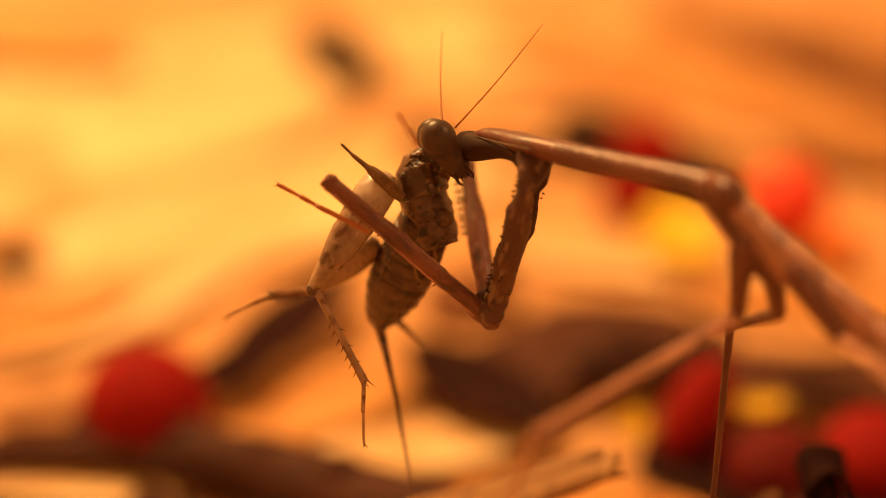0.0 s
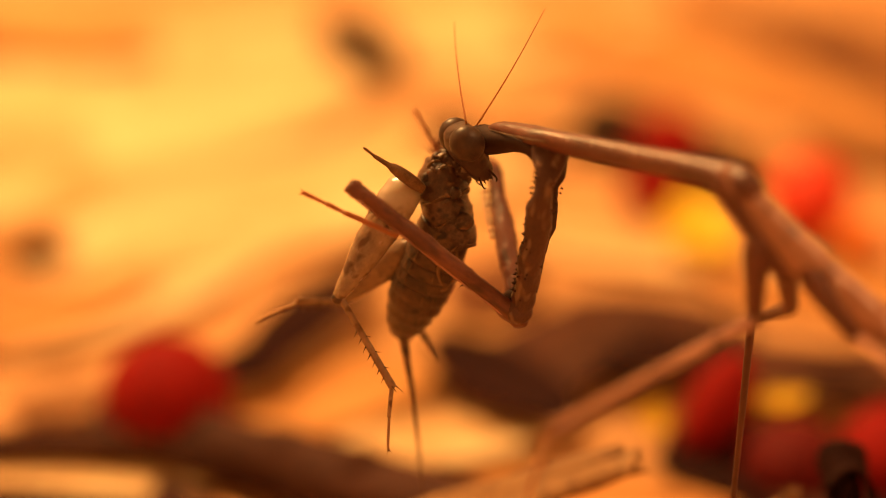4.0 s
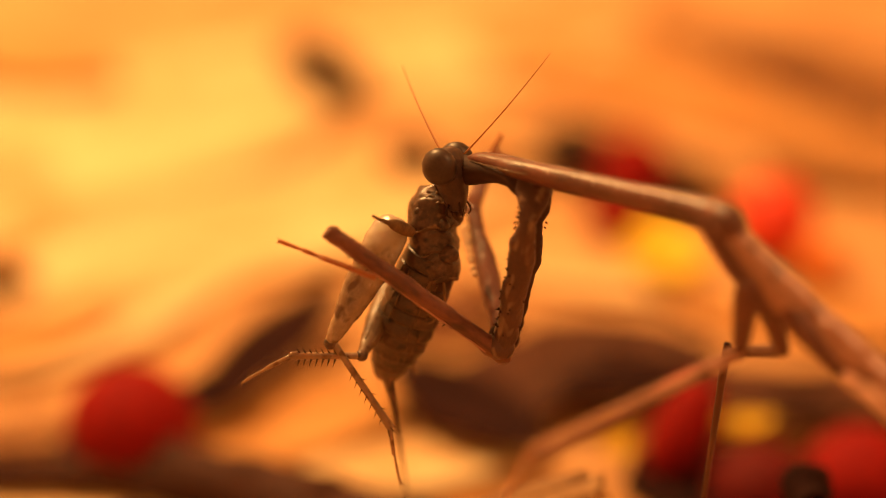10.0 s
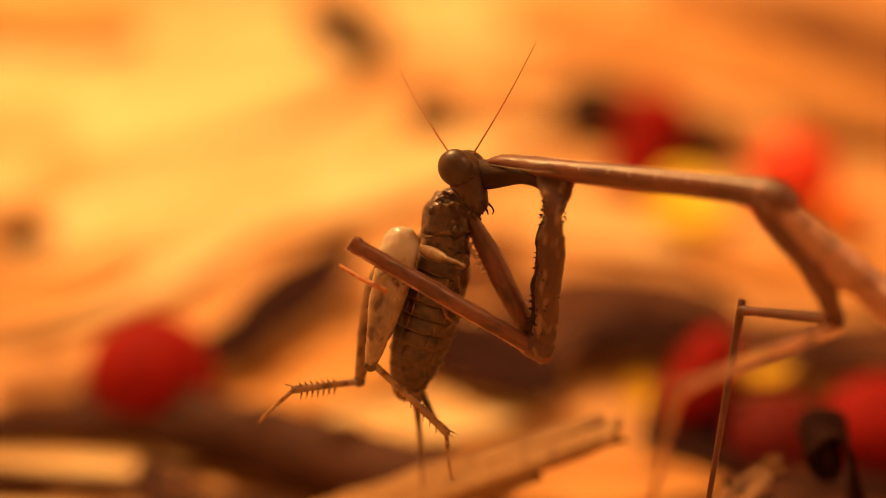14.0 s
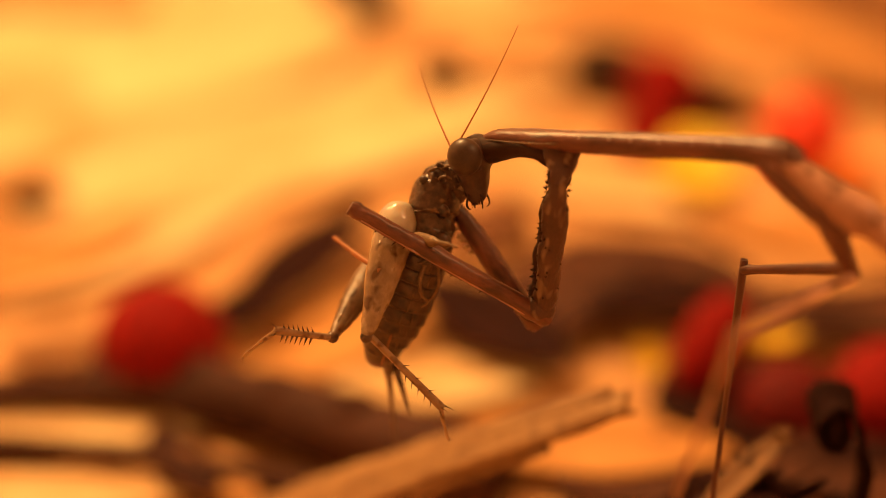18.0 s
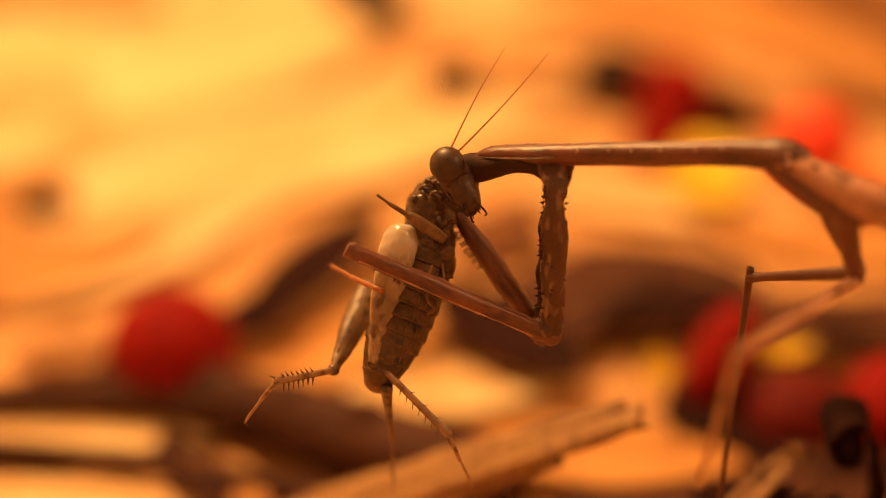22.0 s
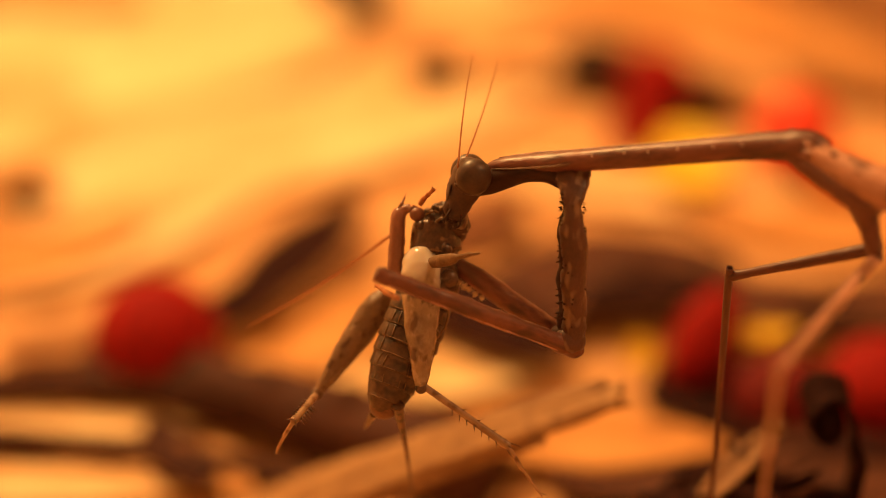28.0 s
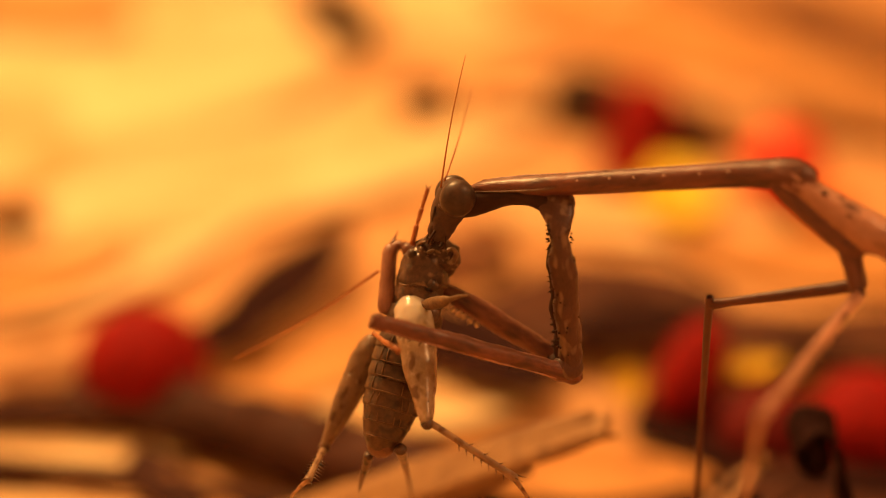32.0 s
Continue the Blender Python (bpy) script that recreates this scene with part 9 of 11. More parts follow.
    walk(MOVING['cabdomen'], mm_rows([
        (0, 2.03, -1.73, 44.18, 160.1, 65.2, 146.7), (0.5, 1.79, -1.69, 44.23, 160.8, 65.5, 147.3), (1, 1.87, -1.90, 43.80, 162.2, 66.0, 149.0),
        (1.5, 1.76, -2.09, 43.40, 163.5, 67.1, 151.4), (2, 1.93, -1.93, 43.73, 165.5, 67.8, 153.5), (2.5, 2.01, -1.88, 43.83, 167.1, 68.4, 155.7),
        (3, 1.70, -1.98, 43.64, 167.4, 69.0, 156.6), (3.5, 1.66, -1.96, 43.67, 167.1, 69.1, 156.6), (5.5, 3.02, -1.90, 43.80, 169.8, 68.5, 159.0),
        (6, 3.09, -2.04, 43.50, 170.3, 68.6, 159.2), (6.5, 3.35, -1.43, 44.78, 170.7, 67.1, 158.7), (7, 2.58, -1.55, 44.54, 171.8, 66.0, 159.3),
        (7.5, 2.67, -1.68, 44.27, 167.4, 67.0, 155.0), (8, 2.89, -1.59, 44.48, 165.8, 68.9, 154.8), (8.5, 3.30, -1.61, 44.42, 173.4, 70.0, 163.4),
        (9, 3.46, -1.81, 44.00, 177.0, 70.0, 167.4), (9.5, 3.58, -1.94, 43.72, -176.8, 70.6, 174.4), (10, 3.60, -2.05, 43.50, -168.7, 69.7, -177.8),
        (10.5, 2.62, -2.74, 42.04, -177.4, 70.4, 173.2), (11, 2.95, -3.02, 41.41, 174.0, 70.0, 163.7), (11.5, 2.19, -3.40, 40.60, -177.5, 72.0, 173.3),
        (12, 2.98, -3.62, 40.13, -166.3, 73.1, -173.9), (12.5, 3.25, -3.60, 40.15, -161.6, 73.7, -168.5), (13, 3.20, -3.82, 39.70, -154.8, 74.5, -160.8),
        (13.5, 3.29, -3.95, 39.40, -143.0, 71.9, -148.7), (14, 3.28, -3.98, 39.38, -135.0, 67.9, -139.8), (14.5, 3.46, -4.07, 39.16, -133.3, 68.2, -138.1),
        (16.5, 2.42, -3.90, 39.62, -115.9, 56.6, -118.7), (17, 2.56, -4.06, 39.34, -115.9, 56.6, -118.2), (17.5, 2.36, -4.10, 39.23, -136.2, 65.9, -141.2),
        (18, 1.49, -4.10, 39.28, -156.2, 67.3, -164.6), (18.5, 1.22, -4.09, 39.30, -145.3, 63.9, -153.0), (19, 1.51, -4.01, 39.47, -133.2, 57.6, -139.0),
        (19.5, 1.45, -4.21, 39.08, -124.5, 52.6, -128.6), (20, 1.19, -4.06, 39.39, -122.2, 53.4, -126.1), (20.5, 1.04, -4.26, 38.99, -122.9, 53.1, -126.4),
        (21, 0.84, -4.36, 38.82, -123.4, 52.6, -127.2), (21.5, 0.58, -3.98, 39.59, -123.3, 52.9, -127.3), (22, 0.47, -4.14, 39.29, -123.3, 52.9, -127.1),
        (22.5, 0.77, -4.35, 38.85, -122.4, 53.1, -126.0), (23, 0.79, -4.29, 38.99, -121.4, 53.6, -125.0), (23.5, 0.94, -4.34, 38.87, -123.3, 52.6, -127.4),
        (24, 1.05, -4.21, 39.08, -125.0, 51.6, -130.0), (24.5, 0.91, -4.64, 38.26, -121.1, 53.3, -125.2), (25, 0.82, -4.61, 38.32, -117.2, 54.9, -120.6),
        (25.5, 1.86, -4.57, 38.43, -118.4, 54.7, -121.4), (27.5, 2.43, -6.62, 37.03, -123.3, 52.9, -127.1), (28, 2.10, -6.73, 36.80, -123.0, 52.8, -126.9),
        (28.5, 2.60, -6.52, 37.21, -124.4, 52.4, -128.5), (29, 2.72, -6.61, 37.01, -125.5, 51.8, -129.9), (29.5, 2.05, -6.75, 36.70, -122.5, 52.9, -126.5),
        (30, 2.07, -6.69, 36.80, -119.5, 54.2, -123.1), (30.5, 2.60, -6.64, 36.93, -119.2, 54.3, -122.8), (31, 2.18, -6.62, 36.97, -118.8, 54.4, -122.2),
        (31.5, 2.10, -6.51, 37.16, -116.8, 55.3, -119.6), (32, 1.79, -6.81, 36.55, -114.4, 55.7, -117.1),
    ]))
    walk(MOVING['chead'], mm_rows([
        (0, 1.03, -0.46, 46.91, -124.1, -59.3, 128.3), (0.5, 0.77, -0.40, 46.97, -124.2, -59.0, 128.2), (1, 0.85, -0.59, 46.59, -124.3, -59.2, 128.1),
        (1.5, 0.69, -0.76, 46.22, -124.3, -58.9, 128.7), (2, 0.84, -0.58, 46.59, -124.9, -58.8, 128.9), (2.5, 0.90, -0.51, 46.74, -124.6, -58.8, 128.9),
        (3, 0.56, -0.61, 46.55, -125.1, -58.6, 129.6), (3.5, 0.59, -0.60, 46.56, -123.6, -59.1, 128.3), (5.5, 2.74, -0.61, 46.55, -100.6, -64.3, 102.2),
        (6, 2.87, -0.75, 46.22, -98.6, -64.3, 99.7), (6.5, 3.24, -0.18, 47.41, -94.1, -64.5, 94.8), (7, 2.56, -0.35, 47.09, -90.7, -64.7, 91.0),
        (7.5, 2.67, -0.43, 46.93, -90.2, -64.8, 90.1), (8, 2.89, -0.22, 47.39, -90.0, -64.8, 90.2), (8.5, 3.28, -0.12, 47.58, -90.7, -64.7, 90.9),
        (9, 3.47, -0.29, 47.29, -89.6, -65.1, 89.8), (9.5, 3.36, -0.58, 46.63, -98.1, -64.7, 99.4), (10, 3.21, -0.86, 46.05, -106.7, -64.0, 108.3),
        (10.5, 2.51, -1.28, 45.14, -93.8, -64.7, 94.3), (11, 3.16, -1.32, 45.06, -83.8, -64.8, 83.1), (11.5, 2.19, -1.79, 43.96, -90.6, -64.4, 90.3),
        (12, 2.78, -2.14, 43.22, -97.0, -64.2, 97.7), (12.5, 3.07, -2.23, 43.07, -97.0, -64.6, 97.5), (13, 3.02, -2.55, 42.44, -97.7, -64.9, 98.3),
        (13.5, 3.08, -2.63, 42.23, -98.3, -64.7, 98.9), (14, 3.09, -2.60, 42.30, -96.6, -64.5, 97.7), (14.5, 3.24, -2.66, 42.05, -97.6, -63.6, 99.0),
        (16.5, 2.64, -2.46, 42.50, -81.4, -63.1, 80.9), (17, 2.78, -2.62, 42.22, -81.3, -63.2, 81.2), (17.5, 2.68, -2.56, 42.28, -78.5, -62.6, 78.2),
        (18, 1.91, -2.46, 42.51, -76.3, -62.4, 75.5), (18.5, 1.46, -2.46, 42.54, -81.8, -63.1, 81.5), (19, 1.55, -2.38, 42.71, -87.8, -63.3, 88.5),
        (19.5, 1.19, -2.63, 42.24, -97.4, -63.1, 99.0), (20, 0.62, -2.52, 42.45, -107.5, -61.8, 110.1), (20.5, 0.44, -2.73, 42.05, -108.2, -61.8, 111.3),
        (21, 0.22, -2.83, 41.88, -108.7, -61.6, 111.7), (21.5, 0.13, -2.44, 42.64, -104.0, -62.3, 106.2), (22, 0.15, -2.60, 42.33, -99.9, -62.6, 101.9),
        (22.5, 0.18, -2.77, 41.98, -107.4, -61.6, 110.6), (23, -0.03, -2.65, 42.22, -113.0, -60.4, 116.6), (23.5, 0.11, -2.75, 42.02, -113.8, -60.2, 117.5),
        (24, 0.23, -2.65, 42.12, -114.4, -60.0, 117.8), (24.5, 0.18, -3.03, 41.39, -111.4, -60.6, 114.5), (25, 0.19, -2.96, 41.54, -108.1, -61.2, 110.8),
        (25.5, 1.27, -2.92, 41.64, -106.8, -61.4, 109.8), (27.5, 2.29, -5.10, 40.06, -94.0, -63.3, 95.1), (28, 1.96, -5.21, 39.82, -94.3, -63.2, 95.3),
        (28.5, 2.74, -4.96, 40.34, -85.2, -63.3, 85.0), (29, 3.13, -5.00, 40.26, -76.8, -62.9, 75.7), (29.5, 2.40, -5.11, 40.04, -79.2, -63.3, 78.0),
        (30, 2.35, -5.01, 40.23, -81.6, -63.5, 80.6), (30.5, 2.85, -5.09, 40.09, -82.0, -63.7, 81.0), (31, 2.38, -5.21, 39.87, -82.6, -63.7, 81.9),
        (31.5, 2.39, -5.02, 40.25, -79.6, -63.8, 78.9), (32, 2.19, -5.22, 39.81, -77.2, -63.3, 75.9),
    ]))
    walk(MOVING['F1femur'], mm_rows([
        (0, -1.48, -1.98, 46.48, -128.9, 39.0, -132.0), (0.5, -1.70, -1.93, 46.52, -129.3, 40.2, -133.1), (1, -1.55, -2.13, 46.11, -132.7, 44.1, -138.1),
        (1.5, -1.59, -2.33, 45.71, -136.6, 48.2, -143.2), (2, -1.34, -2.16, 46.03, -136.1, 48.5, -142.9), (2.5, -1.20, -2.11, 46.15, -136.1, 48.5, -142.7),
        (3, -1.50, -2.23, 45.95, -135.7, 48.7, -142.1), (3.5, -1.55, -2.24, 45.94, -135.8, 48.9, -141.9), (5.5, -0.37, -2.32, 45.78, -135.2, 49.3, -141.2),
        (6, -0.32, -2.47, 45.43, -134.7, 49.5, -140.9), (6.5, 0.14, -1.72, 46.99, -136.3, 48.7, -142.9), (7, -0.43, -1.73, 47.01, -136.9, 48.0, -143.6),
        (7.5, -0.36, -1.87, 46.67, -135.0, 49.3, -141.5), (8, -0.21, -1.88, 46.70, -133.0, 50.8, -138.7), (8.5, 0.12, -2.00, 46.44, -133.7, 50.5, -139.5),
        (9, 0.26, -2.24, 45.96, -135.2, 49.6, -141.2), (9.5, 0.37, -2.47, 45.47, -133.9, 50.7, -139.4), (10, 0.41, -2.62, 45.10, -132.7, 50.8, -138.5),
        (10.5, -0.68, -3.23, 43.82, -124.3, 55.3, -128.4), (11, -0.44, -3.42, 43.38, -109.5, 51.7, -111.3), (11.5, -1.20, -3.99, 42.09, -114.9, 58.4, -118.1),
        (12, -0.42, -4.44, 41.19, -116.8, 57.7, -120.1), (12.5, 0.06, -4.42, 41.21, -118.5, 57.6, -122.0), (13, 0.21, -4.64, 40.76, -119.5, 57.5, -123.0),
        (13.5, 0.19, -4.73, 40.55, -116.5, 57.9, -119.7), (14, 0.09, -4.73, 40.65, -115.4, 58.4, -117.9), (14.5, 0.26, -4.83, 40.39, -114.3, 58.5, -116.7),
        (16.5, 0.03, -4.71, 40.72, -110.0, 51.0, -111.7), (17, 0.18, -4.88, 40.43, -110.1, 50.9, -111.3), (17.5, 0.08, -4.85, 40.51, -110.0, 47.9, -110.8),
        (18, -0.69, -4.75, 40.73, -109.8, 45.5, -110.6), (18.5, -0.84, -4.77, 40.67, -113.3, 46.9, -115.0), (19, -0.47, -4.74, 40.75, -118.1, 50.0, -120.5),
        (19.5, -0.83, -4.98, 40.29, -116.7, 56.6, -119.5), (20, -1.39, -4.87, 40.49, -110.8, 58.2, -113.0), (20.5, -1.34, -5.18, 39.90, -110.2, 58.1, -111.8),
        (21, -1.34, -5.37, 39.55, -109.6, 58.1, -111.3), (21.5, -1.54, -4.93, 40.40, -110.6, 58.0, -112.6), (22, -1.62, -5.07, 40.19, -111.6, 57.7, -113.6),
        (22.5, -1.48, -5.38, 39.56, -110.7, 57.8, -112.3), (23, -1.59, -5.39, 39.54, -109.6, 58.0, -111.5), (23.5, -1.65, -5.34, 39.60, -108.4, 58.3, -110.2),
        (24, -1.73, -5.11, 39.97, -107.3, 58.6, -109.3), (24.5, -1.48, -5.54, 39.15, -106.8, 58.4, -108.7), (25, -1.16, -5.51, 39.21, -106.8, 58.5, -108.6),
        (25.5, -0.11, -5.48, 39.33, -108.0, 58.4, -109.6), (27.5, 1.44, -7.42, 38.13, -90.9, 51.0, -90.4), (28, 1.12, -7.53, 37.90, -90.6, 50.9, -90.2),
        (28.5, 1.62, -7.33, 38.30, -90.4, 45.0, -90.0), (29, 1.72, -7.42, 38.10, -90.2, 40.6, -89.8), (29.5, 1.27, -7.60, 37.70, -87.3, 40.6, -87.1),
        (30, 1.49, -7.59, 37.71, -84.6, 40.8, -84.5), (30.5, 2.11, -7.58, 37.73, -84.4, 47.7, -84.0), (31, 1.80, -7.60, 37.70, -83.1, 60.0, -82.1),
        (31.5, 1.71, -7.63, 37.61, -83.1, 42.9, -82.3), (32, 1.41, -8.06, 36.74, -81.5, 34.0, -81.7),
    ]))
    walk(MOVING['F1tibia'], mm_rows([
        (0, -6.00, -7.01, 41.01, -46.5, 51.6, -40.6), (0.5, -6.25, -6.78, 40.91, -46.0, 51.3, -40.1), (1, -6.19, -6.30, 40.05, -45.3, 50.9, -39.4),
        (1.5, -6.24, -5.80, 39.22, -45.2, 50.3, -38.7), (2, -5.94, -5.64, 39.52, -44.7, 50.3, -38.5), (2.5, -5.79, -5.61, 39.64, -44.8, 50.3, -38.5),
        (3, -6.03, -5.76, 39.41, -44.8, 49.8, -38.2), (3.5, -6.05, -5.77, 39.39, -45.0, 49.8, -38.0), (5.5, -4.78, -5.87, 39.18, -45.6, 49.7, -39.0),
        (6, -4.71, -6.03, 38.82, -45.4, 49.6, -38.9), (6.5, -4.44, -5.18, 40.45, -48.0, 51.7, -42.0), (7, -5.11, -5.18, 40.54, -50.3, 53.4, -44.8),
        (7.5, -4.79, -5.41, 40.07, -35.3, 60.9, -27.5), (8, -4.34, -5.51, 39.96, -22.4, 63.5, -12.2), (8.5, -4.09, -5.60, 39.73, -38.2, 56.9, -30.0),
        (9, -4.13, -5.78, 39.33, -46.3, 50.4, -40.2), (9.5, -3.82, -6.05, 38.74, -44.0, 48.4, -37.1), (10, -3.71, -6.26, 38.35, -35.4, 52.1, -26.7),
        (10.5, -3.76, -7.11, 36.67, -0.6, 60.1, 15.1), (11, -2.40, -8.44, 36.56, 22.7, 59.3, 40.3), (11.5, -3.35, -8.01, 34.68, 6.1, 57.6, 24.4), (12, -2.74, -8.47, 33.84, -10.5, 54.4, 6.6),
        (12.5, -2.41, -8.37, 33.87, -18.5, 50.9, -3.1), (13, -2.33, -8.57, 33.42, -28.9, 44.3, -16.7), (13.5, -2.09, -8.75, 33.17, -26.9, 43.7, -13.3),
        (14, -2.04, -8.77, 33.24, -26.2, 43.5, -11.1), (14.5, -1.79, -8.89, 32.97, -27.1, 42.6, -11.5), (16.5, -1.98, -9.80, 33.96, -35.6, 35.6, -24.3),
        (17, -1.82, -10.00, 33.69, -35.7, 35.4, -24.3), (17.5, -1.99, -10.30, 34.05, -31.9, 41.3, -17.5), (18, -2.84, -10.46, 34.53, -29.0, 44.9, -13.9),
        (18.5, -3.35, -10.15, 34.31, -31.8, 42.6, -18.3), (19, -3.30, -9.56, 34.09, -37.1, 37.5, -25.9), (19.5, -3.18, -9.14, 33.02, -36.5, 36.3, -25.3),
        (20, -3.18, -9.10, 33.11, -35.9, 35.4, -24.5), (20.5, -3.05, -9.45, 32.52, -36.4, 35.5, -25.1), (21, -3.01, -9.66, 32.17, -30.5, 41.9, -15.8),
        (21.5, -3.31, -9.18, 33.02, -37.1, 36.8, -26.3), (22, -3.48, -9.33, 32.83, -37.8, 37.3, -26.9), (22.5, -3.24, -9.67, 32.21, -36.7, 35.3, -25.0),
        (23, -3.28, -9.69, 32.16, -35.3, 33.4, -23.1), (23.5, -3.22, -9.64, 32.21, -35.6, 34.2, -23.7), (24, -3.24, -9.39, 32.54, -35.8, 35.0, -24.4),
        (24.5, -2.93, -9.86, 31.74, -30.4, 37.7, -15.1), (25, -2.62, -9.83, 31.80, -26.4, 38.5, -7.9), (25.5, -1.64, -9.77, 31.93, -26.8, 38.9, -8.3),
        (27.5, 1.41, -12.89, 31.36, -33.7, 29.5, -21.3), (28, 1.10, -13.02, 31.13, -33.6, 29.4, -21.1), (28.5, 1.62, -13.47, 32.14, -33.7, 29.8, -21.5),
        (29, 1.75, -14.02, 32.43, -33.8, 30.1, -21.9), (29.5, 1.60, -14.20, 32.04, -33.0, 29.2, -21.1), (30, 2.13, -14.14, 32.02, -28.5, 32.5, -12.5),
        (30.5, 2.73, -13.38, 31.30, -26.4, 33.0, -8.7), (31, 2.39, -11.91, 30.17, -27.0, 31.8, -9.4), (31.5, 2.55, -13.94, 31.69, -24.6, 33.7, -5.0),
        (32, 2.45, -15.18, 31.87, -24.8, 34.3, -5.7),
    ]))
    walk(MOVING['F1tarsus'], mm_rows([
        (0, -2.51, -10.00, 35.21, -93.4, 60.3, -93.8), (0.5, -2.71, -9.76, 35.13, -93.8, 60.3, -94.4), (1, -2.58, -9.26, 34.31, -96.0, 60.0, -96.8),
        (1.5, -2.55, -8.76, 33.53, -97.6, 59.7, -98.3), (2, -2.24, -8.58, 33.83, -99.3, 59.5, -100.4), (2.5, -2.08, -8.55, 33.95, -101.0, 59.3, -102.2),
        (3, -2.27, -8.71, 33.76, -101.0, 59.1, -102.0), (3.5, -2.28, -8.71, 33.74, -100.7, 59.3, -101.2), (5.5, -1.06, -8.88, 33.53, -95.4, 59.5, -95.5),
        (6, -0.97, -9.04, 33.18, -94.4, 59.5, -94.7), (6.5, -1.03, -8.25, 34.64, -94.0, 60.0, -94.2), (7, -1.98, -8.29, 34.60, -94.0, 70.6, -94.2),
        (7.5, -1.60, -7.07, 33.61, -92.4, 80.8, -92.7), (8, -1.11, -6.21, 33.34, -73.5, 82.8, -72.4), (8.5, -0.59, -7.62, 33.53, -80.5, 76.8, -79.5),
        (9, -0.53, -8.82, 33.63, -84.4, 59.7, -83.6), (9.5, 0.10, -9.02, 33.21, -69.6, 75.7, -67.4), (10, 0.35, -8.30, 32.51, -34.0, 81.8, -31.3),
        (10.5, -0.20, -6.15, 30.25, 0.2, 82.6, 3.8), (11, 0.49, -6.00, 30.20, 37.9, 80.4, 41.7), (11.5, 0.26, -6.37, 28.44, 42.3, 72.6, 49.5), (12, 1.54, -7.97, 27.82, 39.8, 65.2, 51.8),
        (12.5, 2.25, -8.62, 28.12, 31.8, 74.2, 38.9), (13, 2.74, -10.08, 28.26, -16.0, 80.1, -11.9), (13.5, 3.11, -9.98, 28.06, 37.9, 81.7, 40.9), (14, 3.23, -9.80, 28.15, 77.7, 78.1, 79.6),
        (14.5, 3.55, -9.97, 27.95, 73.4, 78.2, 75.9), (16.5, 3.50, -12.28, 29.64, 63.3, 67.7, 70.5), (17, 3.67, -12.48, 29.39, 62.8, 67.7, 70.4),
        (17.5, 3.31, -11.98, 29.18, 68.8, 64.9, 76.4), (18, 2.24, -11.72, 29.31, 74.9, 62.1, 80.9), (18.5, 1.81, -11.87, 29.31, 65.4, 64.7, 73.3),
        (19, 1.98, -12.13, 29.58, 51.6, 67.1, 62.1), (19.5, 2.22, -11.69, 28.64, 37.7, 69.9, 48.4), (20, 2.30, -11.59, 28.82, 18.4, 71.2, 29.2), (20.5, 2.41, -11.99, 28.22, 5.8, 72.1, 16.2),
        (21, 2.28, -11.17, 27.22, -17.5, 70.9, -8.1), (21.5, 2.00, -11.81, 28.59, -14.5, 70.6, -5.0), (22, 1.77, -12.00, 28.35, -21.1, 68.8, -11.2),
        (22.5, 2.24, -12.23, 27.92, -19.4, 70.2, -9.6), (23, 2.41, -12.10, 28.08, -18.5, 71.9, -9.6), (23.5, 2.38, -12.10, 28.05, -39.6, 70.7, -33.0),
        (24, 2.28, -11.89, 28.30, -61.4, 62.5, -57.4), (24.5, 2.73, -11.38, 27.23, -38.1, 68.7, -31.0), (25, 3.11, -10.63, 27.18, -23.0, 66.8, -13.0),
        (25.5, 4.06, -10.60, 27.28, -23.6, 67.3, -13.3), (27.5, 7.41, -15.22, 27.73, -23.9, 59.7, -11.5), (28, 7.11, -15.34, 27.51, -24.0, 59.6, -11.6),
        (28.5, 7.60, -15.83, 28.47, -4.4, 63.5, 10.0), (29, 7.69, -16.40, 28.72, 13.1, 64.2, 28.4), (29.5, 7.62, -16.52, 28.43, 14.1, 61.7, 30.8),
        (30, 8.21, -15.50, 28.05, 10.7, 59.0, 29.2), (30.5, 8.87, -14.33, 27.27, 15.5, 60.8, 32.8), (31, 8.59, -12.94, 26.27, 20.7, 62.5, 36.7),
        (31.5, 8.68, -14.48, 27.58, 13.6, 61.6, 30.4), (32, 8.54, -15.79, 27.70, 6.5, 60.8, 23.3),
    ]))
